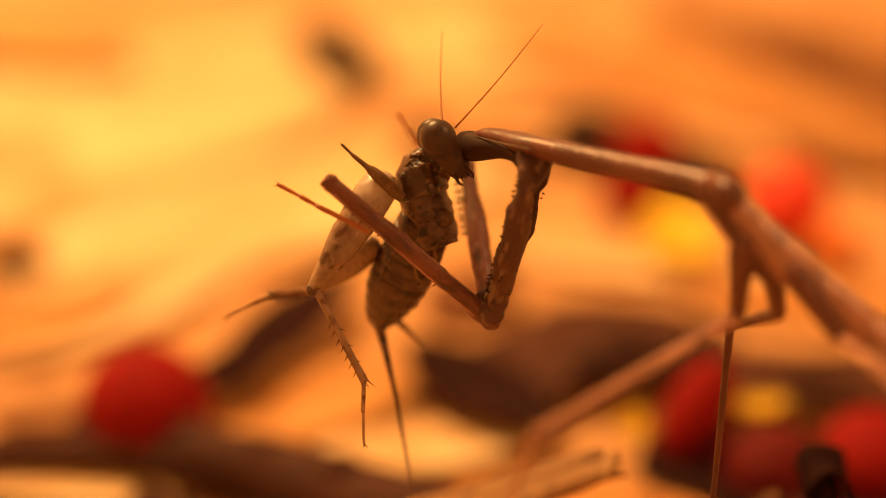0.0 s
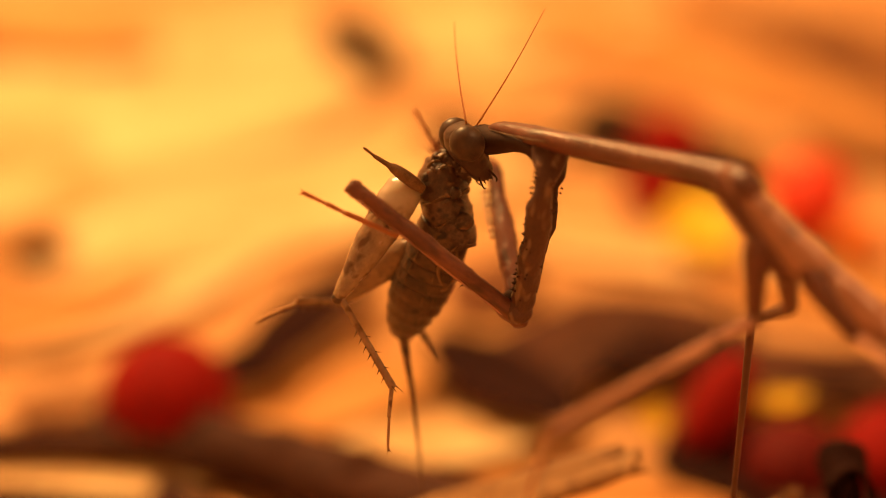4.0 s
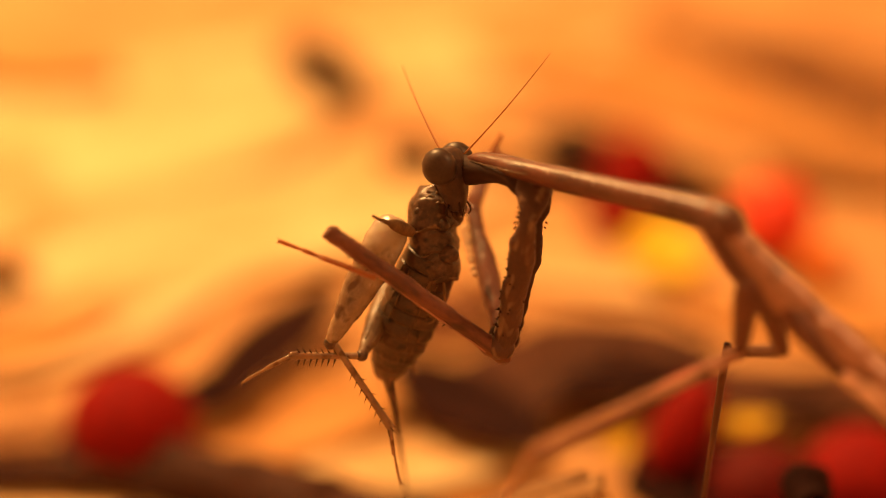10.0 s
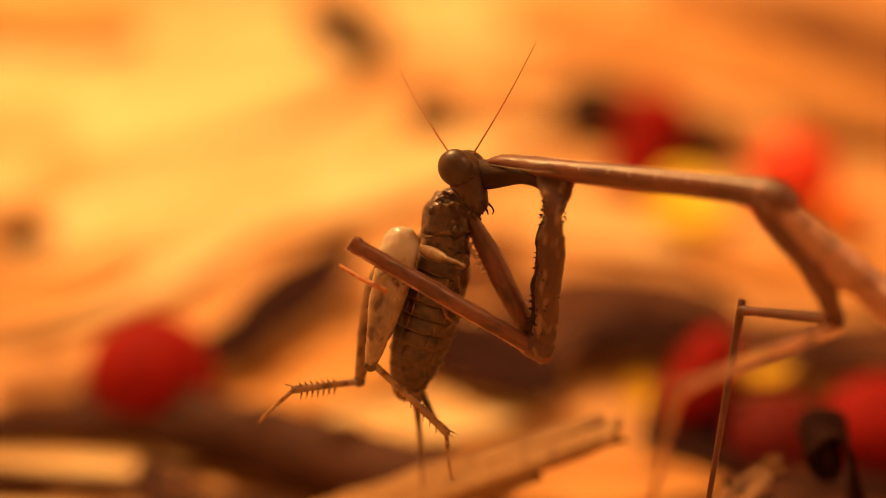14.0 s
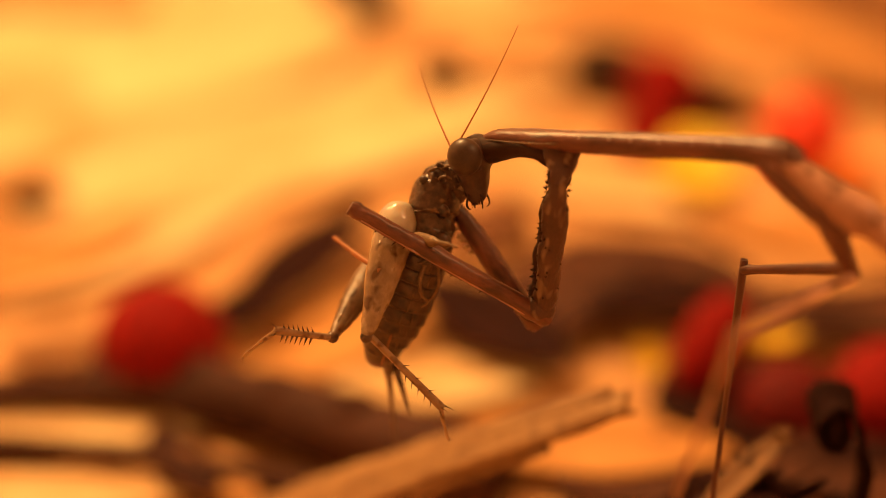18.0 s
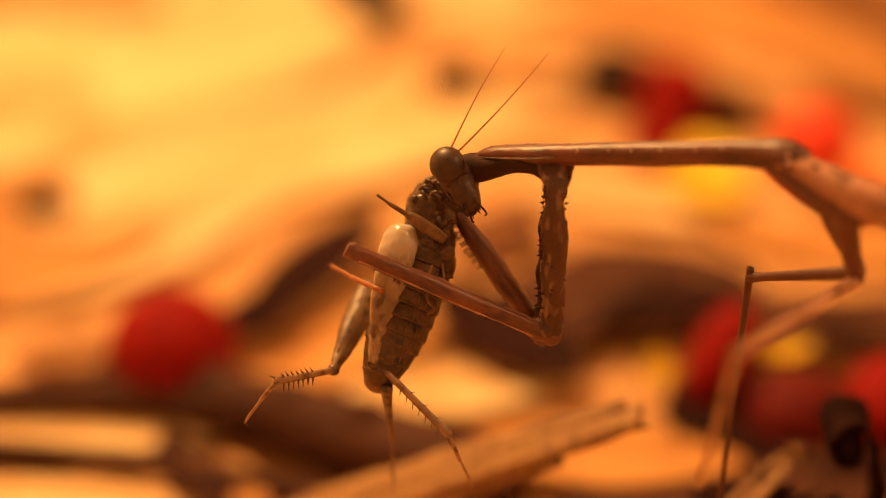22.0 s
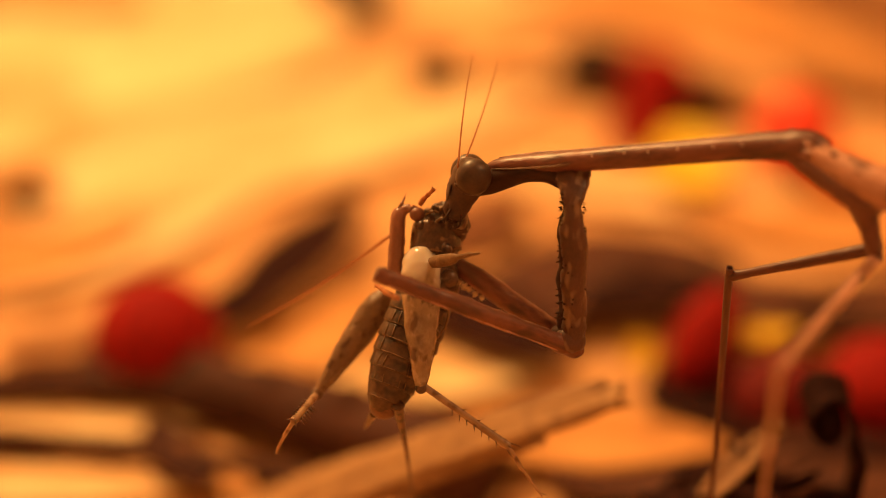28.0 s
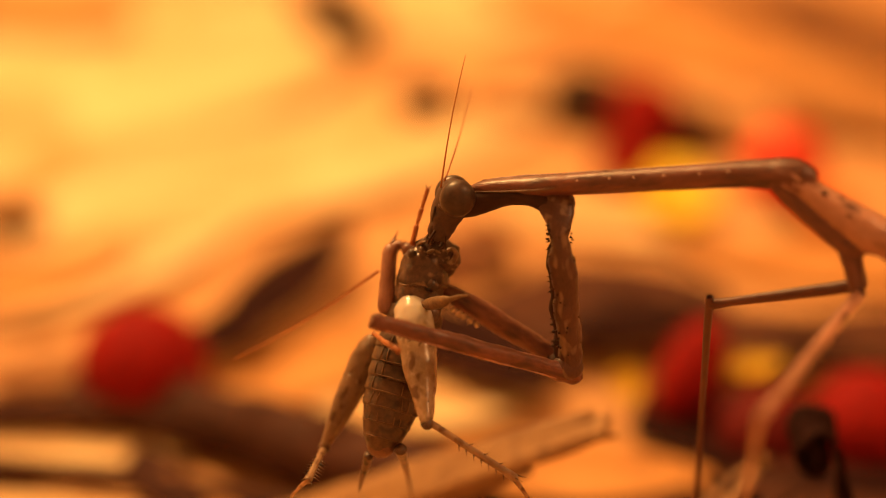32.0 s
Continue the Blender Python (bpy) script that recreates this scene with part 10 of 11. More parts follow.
    walk(MOVING['F2femur'], mm_rows([
        (0, -2.46, -0.76, 41.06, 165.0, 44.0, 132.1), (0.5, -2.62, -0.72, 41.09, 166.3, 44.1, 133.3), (1, -2.32, -0.93, 40.64, 168.9, 43.9, 136.1),
        (1.5, -2.13, -1.18, 40.19, 172.0, 44.0, 140.0), (2, -1.67, -1.02, 40.47, 175.3, 43.7, 143.8), (2.5, -1.37, -0.99, 40.55, 177.9, 43.3, 146.9),
        (3, -1.57, -1.12, 40.32, 178.4, 43.6, 148.2), (3.5, -1.63, -1.11, 40.40, 178.1, 43.9, 148.3), (5.5, -0.61, -0.82, 40.99, 176.8, 46.7, 149.7),
        (6, -0.62, 1.32, 39.64, -132.7, 8.6, -122.9), (6.5, -0.37, 1.85, 40.77, -136.1, 5.8, -125.1), (7, -1.13, 1.64, 40.33, -139.5, 3.1, -126.8),
        (7.5, -0.94, 1.54, 40.06, -128.5, 4.2, -115.2), (8, -0.42, 1.60, 40.26, -115.8, 8.7, -106.9), (8.5, 0.30, 1.59, 40.19, -116.7, 11.6, -108.9),
        (9, 0.58, 1.41, 39.80, -117.3, 12.4, -109.4), (9.5, 0.72, 1.26, 39.50, -115.1, 15.4, -108.6), (10, 0.70, 1.18, 39.28, -113.2, 17.9, -108.4),
        (10.5, -0.20, 0.61, 38.13, -118.7, 23.6, -115.7), (11, -0.15, 0.53, 37.92, -122.9, 31.4, -122.8), (11.5, -1.61, 0.08, 36.93, -114.7, 33.2, -114.7),
        (12, -1.19, -0.27, 36.25, -110.9, 35.7, -110.8), (12.5, -1.13, -0.20, 36.31, -107.8, 36.7, -107.9), (13, -1.37, -0.40, 35.86, -104.7, 37.7, -104.6),
        (13.5, -1.34, -0.51, 35.61, -105.2, 42.1, -105.9), (14, -1.28, -4.58, 37.73, -134.6, 72.1, -138.8), (14.5, -1.07, -4.71, 37.47, -132.6, 72.4, -136.7),
        (16.5, -1.43, -4.81, 37.42, -134.4, 66.8, -139.7), (17, -1.29, -4.98, 37.13, -134.4, 66.8, -139.2), (17.5, -1.75, -1.16, 34.80, -113.2, 25.4, -110.3),
        (18, -2.75, -1.23, 34.67, -118.1, 11.9, -110.5), (18.5, -2.92, -1.09, 34.87, -115.7, 16.1, -110.2), (19, -2.52, -0.96, 35.24, -114.3, 20.9, -110.1),
        (19.5, -2.80, -1.41, 34.29, -111.1, 22.3, -107.9), (20, -3.39, -1.54, 34.03, -107.2, 23.9, -104.6), (20.5, -3.48, -1.79, 33.58, -107.8, 24.0, -104.9),
        (21, -3.57, -1.89, 33.38, -109.3, 24.3, -106.6), (21.5, -3.89, -1.46, 34.23, -110.9, 20.8, -107.4), (22, -4.16, -1.59, 34.05, -112.7, 18.1, -108.0),
        (22.5, -3.96, -1.78, 33.73, -107.7, 16.4, -103.0), (23, -4.02, -1.65, 33.92, -102.4, 14.4, -98.6), (23.5, -4.10, -1.69, 33.83, -103.7, 18.0, -100.3),
        (24, -4.25, -1.54, 34.00, -104.1, 21.4, -101.8), (24.5, -4.05, -2.01, 33.13, -103.3, 23.1, -101.3), (25, -3.80, -1.98, 33.22, -102.9, 26.0, -101.3),
        (25.5, -2.75, -1.94, 33.38, -103.9, 26.0, -101.9), (27.5, -1.69, -5.78, 33.89, -136.0, 43.8, -142.8), (28, -2.01, -5.89, 33.64, -135.8, 43.7, -142.6),
        (28.5, -1.40, -5.68, 34.04, -136.2, 43.7, -143.2), (29, -1.17, -5.75, 33.84, -136.6, 43.4, -143.5), (29.5, -1.74, -5.87, 33.52, -133.9, 45.5, -140.2),
        (30, -1.62, -5.82, 33.59, -131.2, 47.6, -137.0), (30.5, -1.04, -5.89, 33.48, -130.8, 47.9, -136.3), (31, -1.45, -6.02, 33.22, -130.4, 48.0, -135.8),
        (31.5, -1.46, -5.97, 33.28, -129.1, 49.2, -133.9), (32, -1.70, -6.29, 32.62, -126.8, 50.3, -131.4),
    ]))
    walk(MOVING['F2tibia'], mm_rows([
        (0, -6.22, 3.40, 35.64, -160.7, -16.7, -131.6), (0.5, -6.46, 3.36, 35.66, -160.6, -16.9, -131.2), (1, -6.37, 2.97, 35.23, -161.5, -17.5, -130.5),
        (1.5, -6.43, 2.42, 34.77, -161.8, -18.1, -129.4), (2, -6.22, 2.32, 35.08, -162.6, -18.7, -128.4), (2.5, -6.13, 2.11, 35.20, -163.2, -19.2, -127.6),
        (3, -6.37, 1.85, 34.94, -163.2, -19.3, -127.4), (3.5, -6.42, 1.84, 34.99, -164.5, -20.3, -126.2), (5.5, -5.24, 1.88, 35.32, 167.0, -32.9, -114.2),
        (6, -4.82, -5.16, 38.48, 162.8, -33.7, -111.9), (6.5, -4.83, -4.50, 39.98, -165.2, -22.5, -142.6), (7, -5.79, -4.60, 39.91, -156.7, -10.4, -161.5),
        (7.5, -4.26, -5.50, 39.49, -157.1, -11.1, -160.5), (8, -2.66, -5.77, 39.09, -156.9, -10.8, -160.9), (8.5, -2.18, -5.64, 38.63, -156.7, -10.7, -161.5),
        (9, -1.96, -5.78, 38.12, -158.5, -13.5, -157.5), (9.5, -1.68, -5.87, 37.43, -156.7, -9.7, -162.0), (10, -1.64, -5.86, 36.88, -156.6, -9.3, -162.1),
        (10.5, -3.30, -5.83, 35.01, -155.4, -6.3, -163.0), (11, -3.75, -5.06, 33.85, -156.5, -9.7, -151.2), (11.5, -4.33, -5.86, 32.66, -156.4, -11.1, -147.6),
        (12, -3.45, -6.19, 31.70, -157.2, -12.6, -144.6), (12.5, -3.06, -6.15, 31.64, -155.7, -9.2, -147.1), (13, -2.93, -6.37, 31.09, -154.4, -5.1, -150.3),
        (13.5, -2.92, -6.08, 30.38, -154.7, -6.3, -150.5), (14, -3.08, -6.16, 30.31, -155.1, -7.6, -151.1), (14.5, -2.79, -6.33, 30.04, -153.9, -6.7, -151.5),
        (16.5, -3.78, -6.80, 30.26, -158.1, -15.4, -139.9), (17, -3.62, -6.99, 29.96, -158.2, -15.6, -139.9), (17.5, -4.19, -7.77, 31.46, -161.9, -20.5, -140.1),
        (18, -5.43, -8.38, 33.05, -166.3, -25.3, -140.7), (18.5, -5.51, -8.12, 32.70, -165.2, -23.5, -138.6), (19, -5.03, -7.80, 32.46, -163.0, -21.2, -136.7),
        (19.5, -5.02, -8.28, 31.33, -158.6, -16.6, -141.0), (20, -5.19, -8.44, 30.87, -154.9, -11.3, -145.1), (20.5, -5.31, -8.68, 30.41, -155.6, -12.6, -142.1),
        (21, -5.60, -8.71, 30.17, -156.0, -13.9, -138.0), (21.5, -6.08, -8.42, 31.46, -155.1, -12.8, -137.7), (22, -6.45, -8.64, 31.63, -154.1, -11.7, -137.4),
        (22.5, -5.65, -9.07, 31.52, -150.0, -4.7, -142.2), (23, -5.15, -9.12, 31.98, -147.7, 3.4, -148.7), (23.5, -5.42, -8.99, 31.42, -162.6, 27.2, 161.1),
        (24, -5.74, -8.65, 31.16, -165.4, 27.2, 151.0), (24.5, -5.45, -9.04, 30.07, -165.8, 28.0, 151.3), (25, -5.18, -8.85, 29.81, -165.5, 28.1, 151.9),
        (25.5, -4.19, -8.81, 29.97, -165.5, 27.8, 152.0), (27.5, -6.17, -9.18, 28.50, -126.4, -7.7, -105.1), (28, -6.49, -9.31, 28.25, -126.0, -7.8, -104.9),
        (28.5, -5.92, -9.06, 28.66, -126.2, -11.2, -102.2), (29, -5.73, -9.13, 28.47, -126.7, -14.6, -99.5), (29.5, -5.94, -9.38, 27.95, -118.6, -8.0, -101.0),
        (30, -5.47, -9.40, 27.84, -114.3, -0.6, -102.6), (30.5, -4.83, -9.49, 27.68, -112.2, -2.3, -100.5), (31, -5.19, -9.65, 27.41, -108.8, -4.7, -97.8),
        (31.5, -4.98, -9.64, 27.37, -111.3, -4.9, -98.4), (32, -5.00, -10.03, 26.62, -112.8, -4.9, -99.6),
    ]))
    walk(MOVING['F2tarsus'], mm_rows([
        (0, -9.53, -0.33, 37.13, -161.5, 29.1, 170.9), (0.5, -9.74, -0.38, 37.17, -161.5, 28.8, 170.1), (1, -9.59, -0.81, 36.80, -162.0, 27.8, 168.1),
        (1.5, -9.57, -1.39, 36.39, -162.2, 26.9, 166.1), (2, -9.28, -1.54, 36.74, -162.4, 25.7, 163.9), (2.5, -9.13, -1.78, 36.92, -162.4, 24.6, 162.5),
        (3, -9.36, -2.05, 36.66, -162.5, 24.7, 162.1), (3.5, -9.30, -2.09, 36.79, -164.0, 26.3, 159.9), (5.5, -7.03, -2.10, 38.14, 173.8, 39.9, 137.0),
        (6, -6.43, -9.17, 41.36, 169.9, 40.6, 132.8), (6.5, -8.65, -7.42, 41.97, -168.8, 32.2, 155.7), (7, -10.64, -6.22, 40.85, -157.1, 17.5, 174.3),
        (7.5, -9.07, -7.20, 40.49, -158.1, 21.3, 174.0), (8, -7.49, -7.45, 40.06, -158.7, 26.0, 175.6), (8.5, -7.02, -7.27, 39.59, -158.7, 28.6, 177.2),
        (9, -6.63, -7.71, 39.33, -158.9, 29.5, 178.1), (9.5, -6.56, -7.45, 38.30, -159.1, 30.4, 178.0), (10, -6.53, -7.44, 37.72, -158.1, 28.9, 179.1),
        (10.5, -8.24, -7.34, 35.58, -165.4, 32.5, 163.9), (11, -8.25, -7.53, 34.73, -170.1, 30.3, 149.8), (11.5, -8.64, -8.59, 33.66, -171.7, 36.6, 154.4),
        (12, -7.58, -9.13, 32.83, -171.3, 42.2, 161.8), (12.5, -7.37, -8.93, 32.47, -172.0, 44.5, 163.3), (13, -7.43, -8.94, 31.55, -172.1, 47.3, 165.9),
        (13.5, -7.42, -8.63, 30.95, -172.4, 46.9, 164.6), (14, -7.60, -8.65, 30.99, -173.5, 45.8, 162.3), (14.5, -7.33, -8.80, 30.65, -173.5, 46.7, 162.1),
        (16.5, -7.61, -10.03, 31.64, -162.2, 49.3, -179.9), (17, -7.45, -10.21, 31.36, -161.9, 49.5, -178.9), (17.5, -7.92, -10.90, 33.28, -172.5, 46.7, 163.7),
        (18, -9.07, -11.36, 35.27, -175.7, 41.5, 153.0), (18.5, -9.09, -11.27, 34.77, -169.5, 38.5, 160.2), (19, -8.55, -11.13, 34.34, -164.5, 35.2, 167.2),
        (19.5, -8.89, -11.42, 32.81, -170.2, 42.8, 163.4), (20, -9.37, -11.35, 31.89, -176.3, 50.5, 160.6), (20.5, -9.32, -11.79, 31.54, -167.7, 49.7, 172.7),
        (21, -9.35, -12.08, 31.42, -157.8, 46.8, -174.5), (21.5, -9.83, -11.83, 32.62, -162.8, 50.1, 179.5), (22, -10.20, -12.09, 32.68, -167.7, 53.1, 174.5),
        (22.5, -9.74, -12.25, 31.95, -167.9, 53.4, 174.4), (23, -9.58, -11.82, 31.67, -167.0, 53.2, 175.2), (23.5, -9.80, -7.50, 29.05, -130.4, 19.0, -127.9),
        (24, -9.78, -6.41, 28.78, -132.8, 20.7, -132.9), (24.5, -9.48, -6.84, 27.63, -131.6, 24.1, -132.6), (25, -9.22, -6.69, 27.36, -130.3, 27.8, -132.4),
        (25.5, -8.25, -6.65, 27.54, -131.1, 27.0, -132.6), (27.5, -7.51, -14.16, 29.20, 155.0, 56.7, 134.9), (28, -7.82, -14.29, 28.97, 155.3, 56.8, 135.0),
        (28.5, -7.00, -14.05, 29.67, 157.8, 60.6, 140.6), (29, -6.56, -14.09, 29.78, 163.3, 64.2, 148.9), (29.5, -6.92, -14.43, 28.67, 152.6, 63.7, 137.8),
        (30, -6.59, -14.48, 27.89, 142.2, 62.4, 127.7), (30.5, -5.78, -14.60, 27.90, 147.5, 61.6, 131.8), (31, -5.89, -14.79, 27.84, 153.1, 60.6, 136.2),
        (31.5, -5.74, -14.76, 27.83, 150.4, 52.4, 127.2), (32, -5.86, -15.14, 27.06, 155.4, 44.5, 122.5),
    ]))
    walk(MOVING['cercus'], mm_rows([
        (0, -1.66, 0.13, 34.45, -70.3, 57.6, -68.3), (0.5, -1.87, 0.10, 34.48, -70.9, 57.7, -69.1), (1, -1.76, -0.26, 34.02, -73.2, 58.2, -71.8),
        (1.5, -1.77, -0.70, 33.54, -68.7, 70.6, -66.4), (2, -1.52, -0.74, 33.81, -66.1, 77.1, -64.4), (2.5, -1.41, -0.86, 33.88, -66.5, 80.9, -65.1),
        (3, -1.63, -1.07, 33.64, -64.8, 82.0, -63.2), (3.5, -1.66, -1.04, 33.68, -60.2, 81.4, -57.9), (5.5, -0.46, -1.02, 34.02, -42.9, 72.4, -37.6),
        (6, -0.39, -1.17, 33.72, -42.4, 71.3, -37.1), (6.5, -0.25, -0.48, 35.01, -56.9, 59.6, -52.6), (7, -1.10, -0.62, 34.76, -57.8, 53.4, -53.8),
        (7.5, -0.94, -0.56, 34.32, -46.1, 68.1, -41.2), (8, -0.62, -0.64, 34.31, -18.3, 78.2, -13.2), (8.5, -0.18, -1.18, 34.36, 2.7, 80.4, 7.5), (9, -0.04, -1.54, 34.13, 29.6, 81.6, 33.5),
        (9.5, 0.16, -2.12, 33.81, 47.7, 78.0, 52.6), (10, 0.08, -2.72, 33.64, 60.6, 74.6, 64.8), (10.5, -0.66, -2.88, 32.06, 72.3, 69.3, 76.4), (11, -0.17, -2.60, 31.36, 81.3, 63.7, 83.9),
        (11.5, -0.69, -3.63, 30.43, 77.1, 65.9, 80.3), (12, 0.28, -4.58, 29.90, 71.9, 68.1, 76.3), (12.5, 0.67, -4.78, 29.97, 74.8, 68.6, 78.1), (13, 0.81, -5.30, 29.58, 76.0, 69.3, 79.0),
        (13.5, 1.01, -6.18, 29.52, 79.9, 67.6, 82.2), (14, 1.00, -7.04, 29.84, 83.9, 65.6, 86.1), (14.5, 1.30, -7.18, 29.61, 81.5, 65.7, 84.4), (16.5, 0.33, -9.63, 30.88, 70.5, 69.2, 75.6),
        (17, 0.50, -9.81, 30.60, 69.8, 69.2, 75.4), (17.5, -0.25, -7.33, 29.75, 76.8, 66.4, 81.7), (18, -1.70, -5.73, 29.60, 84.9, 63.1, 87.5), (18.5, -2.06, -6.63, 30.16, 79.7, 69.6, 82.7),
        (19, -1.83, -8.06, 31.17, 68.8, 75.8, 72.9), (19.5, -1.77, -9.81, 30.88, 68.3, 71.9, 73.4), (20, -1.91, -10.01, 30.56, 66.4, 68.2, 72.6),
        (20.5, -1.86, -10.28, 30.06, 68.0, 65.6, 75.2), (21, -1.91, -10.46, 29.81, 71.0, 62.9, 78.0), (21.5, -2.32, -9.94, 30.73, 78.6, 64.7, 82.7),
        (22, -2.61, -10.03, 30.60, 85.9, 66.6, 87.9), (22.5, -2.22, -10.27, 30.16, 80.0, 68.4, 83.6), (23, -2.14, -10.21, 30.32, 75.3, 69.9, 79.3),
        (23.5, -2.07, -10.25, 30.21, 75.3, 70.0, 79.3), (24, -2.08, -10.13, 30.41, 76.3, 70.0, 79.5), (24.5, -1.79, -10.57, 29.61, 71.3, 69.9, 75.8),
        (25, -1.50, -10.54, 29.66, 67.7, 69.7, 73.1), (25.5, -0.53, -10.46, 29.77, 67.6, 69.8, 73.6), (27.5, -0.23, -12.22, 28.93, 77.4, 61.9, 82.4),
        (28, -0.54, -12.36, 28.70, 77.7, 61.9, 82.5), (28.5, -0.12, -12.11, 29.09, 79.6, 59.7, 84.1), (29, -0.09, -12.21, 28.90, 81.9, 57.5, 85.7),
        (29.5, -0.45, -12.44, 28.52, 83.5, 55.0, 86.6), (30, -0.10, -12.43, 28.52, 84.2, 52.3, 87.1), (30.5, 0.72, -12.49, 28.37, 82.3, 50.9, 86.4),
        (31, 0.60, -12.62, 28.16, 80.9, 49.4, 86.1), (31.5, 0.74, -12.45, 28.43, 79.2, 48.8, 85.7), (32, 0.62, -12.74, 27.93, 79.3, 48.4, 85.6),
    ]))
    walk(MOVING['cercus2'], mm_rows([
        (0, -0.73, 1.82, 34.30, -10.5, 47.8, 10.2), (0.5, -0.94, 1.79, 34.33, -9.2, 49.5, 10.9), (1, -0.82, 1.43, 33.86, -5.9, 54.0, 12.2), (1.5, -0.81, 1.00, 33.37, -3.4, 59.2, 12.5),
        (2, -0.54, 0.95, 33.65, -1.2, 64.4, 11.4), (2.5, -0.41, 0.82, 33.71, -2.0, 68.5, 8.4), (3, -0.62, 0.63, 33.47, -3.9, 69.7, 6.0), (3.5, -0.64, 0.67, 33.54, 1.3, 69.0, 12.4),
        (5.5, 0.74, 0.85, 34.20, 23.8, 55.4, 45.3), (6, 0.83, 0.70, 33.93, 23.9, 54.0, 46.4), (6.5, 0.86, 1.53, 35.51, -11.6, 49.8, 8.0), (7, -0.10, 1.52, 35.54, -32.9, 35.2, -21.5),
        (7.5, 0.23, 1.57, 35.10, -29.1, 38.9, -15.9), (8, 0.72, 1.49, 35.08, -3.8, 48.2, 19.9), (8.5, 1.20, 0.92, 35.04, 11.0, 48.7, 38.4), (9, 1.39, 0.50, 34.71, 24.6, 47.5, 53.3),
        (9.5, 1.58, -0.11, 34.30, 34.4, 47.1, 62.0), (10, 1.50, -0.79, 34.02, 49.3, 46.9, 70.9), (10.5, 0.45, -1.24, 31.77, -2.7, 63.9, 10.4), (11, 0.63, -1.29, 30.41, -47.5, 49.5, -42.0),
        (11.5, -0.11, -2.18, 29.76, -48.8, 50.7, -43.6), (12, 0.66, -2.99, 29.51, -51.0, 51.9, -45.9), (12.5, 1.13, -3.24, 29.49, -51.3, 52.4, -46.6),
        (13, 1.36, -3.81, 29.01, -51.6, 52.4, -47.1), (13.5, 1.41, -4.68, 28.94, -49.8, 51.0, -45.0), (14, 1.26, -5.54, 29.26, -49.1, 50.2, -43.2),
        (14.5, 1.56, -5.68, 29.02, -49.1, 49.6, -42.9), (16.5, 0.41, -8.24, 30.09, -62.4, 55.4, -58.5), (17, 0.58, -8.42, 29.81, -62.6, 55.2, -58.3),
        (17.5, 0.07, -6.02, 28.77, -62.9, 55.2, -58.2), (18, -1.14, -4.52, 28.44, -62.6, 55.4, -58.2), (18.5, -1.82, -5.33, 29.18, -66.3, 56.4, -62.8),
        (19, -1.88, -6.66, 30.39, -70.0, 57.1, -66.5), (19.5, -2.01, -8.40, 30.12, -69.4, 56.7, -66.2), (20, -2.28, -8.62, 29.77, -67.2, 56.2, -63.8),
        (20.5, -2.04, -8.92, 29.22, -64.3, 55.3, -60.2), (21, -1.96, -9.09, 29.00, -36.9, 71.5, -30.0), (21.5, -2.33, -8.62, 29.81, -18.2, 77.2, -11.8),
        (22, -2.64, -8.73, 29.63, 48.1, 81.0, 52.3), (22.5, -2.51, -8.93, 29.31, 95.3, 76.0, 95.4), (23, -2.59, -8.83, 29.52, 108.1, 72.8, 105.3),
        (23.5, -2.61, -8.87, 29.43, 103.4, 71.6, 101.2), (24, -2.71, -8.74, 29.60, 95.3, 68.8, 94.1), (24.5, -2.43, -9.21, 28.77, 86.3, 66.3, 87.6),
        (25, -2.16, -9.16, 28.85, 82.9, 64.9, 85.4), (25.5, -1.18, -9.08, 28.96, 82.6, 64.9, 85.7), (27.5, -2.09, -11.03, 27.78, 129.9, 45.8, 107.1),
        (28, -2.40, -11.16, 27.56, 130.3, 46.0, 107.2), (28.5, -1.83, -10.95, 27.87, 130.0, 44.8, 106.3), (29, -1.74, -11.11, 27.55, 130.6, 42.8, 105.0),
        (29.5, -2.44, -11.34, 27.15, 133.2, 40.7, 104.2), (30, -2.36, -11.30, 27.16, 134.2, 39.7, 103.7), (30.5, -1.70, -11.34, 27.10, 128.2, 43.9, 104.6),
        (31, -1.89, -11.43, 26.97, 123.7, 53.1, 108.2), (31.5, -1.66, -11.31, 27.16, 124.6, 62.7, 114.5), (32, -1.82, -11.63, 26.58, 129.1, 67.3, 119.9),
    ]))
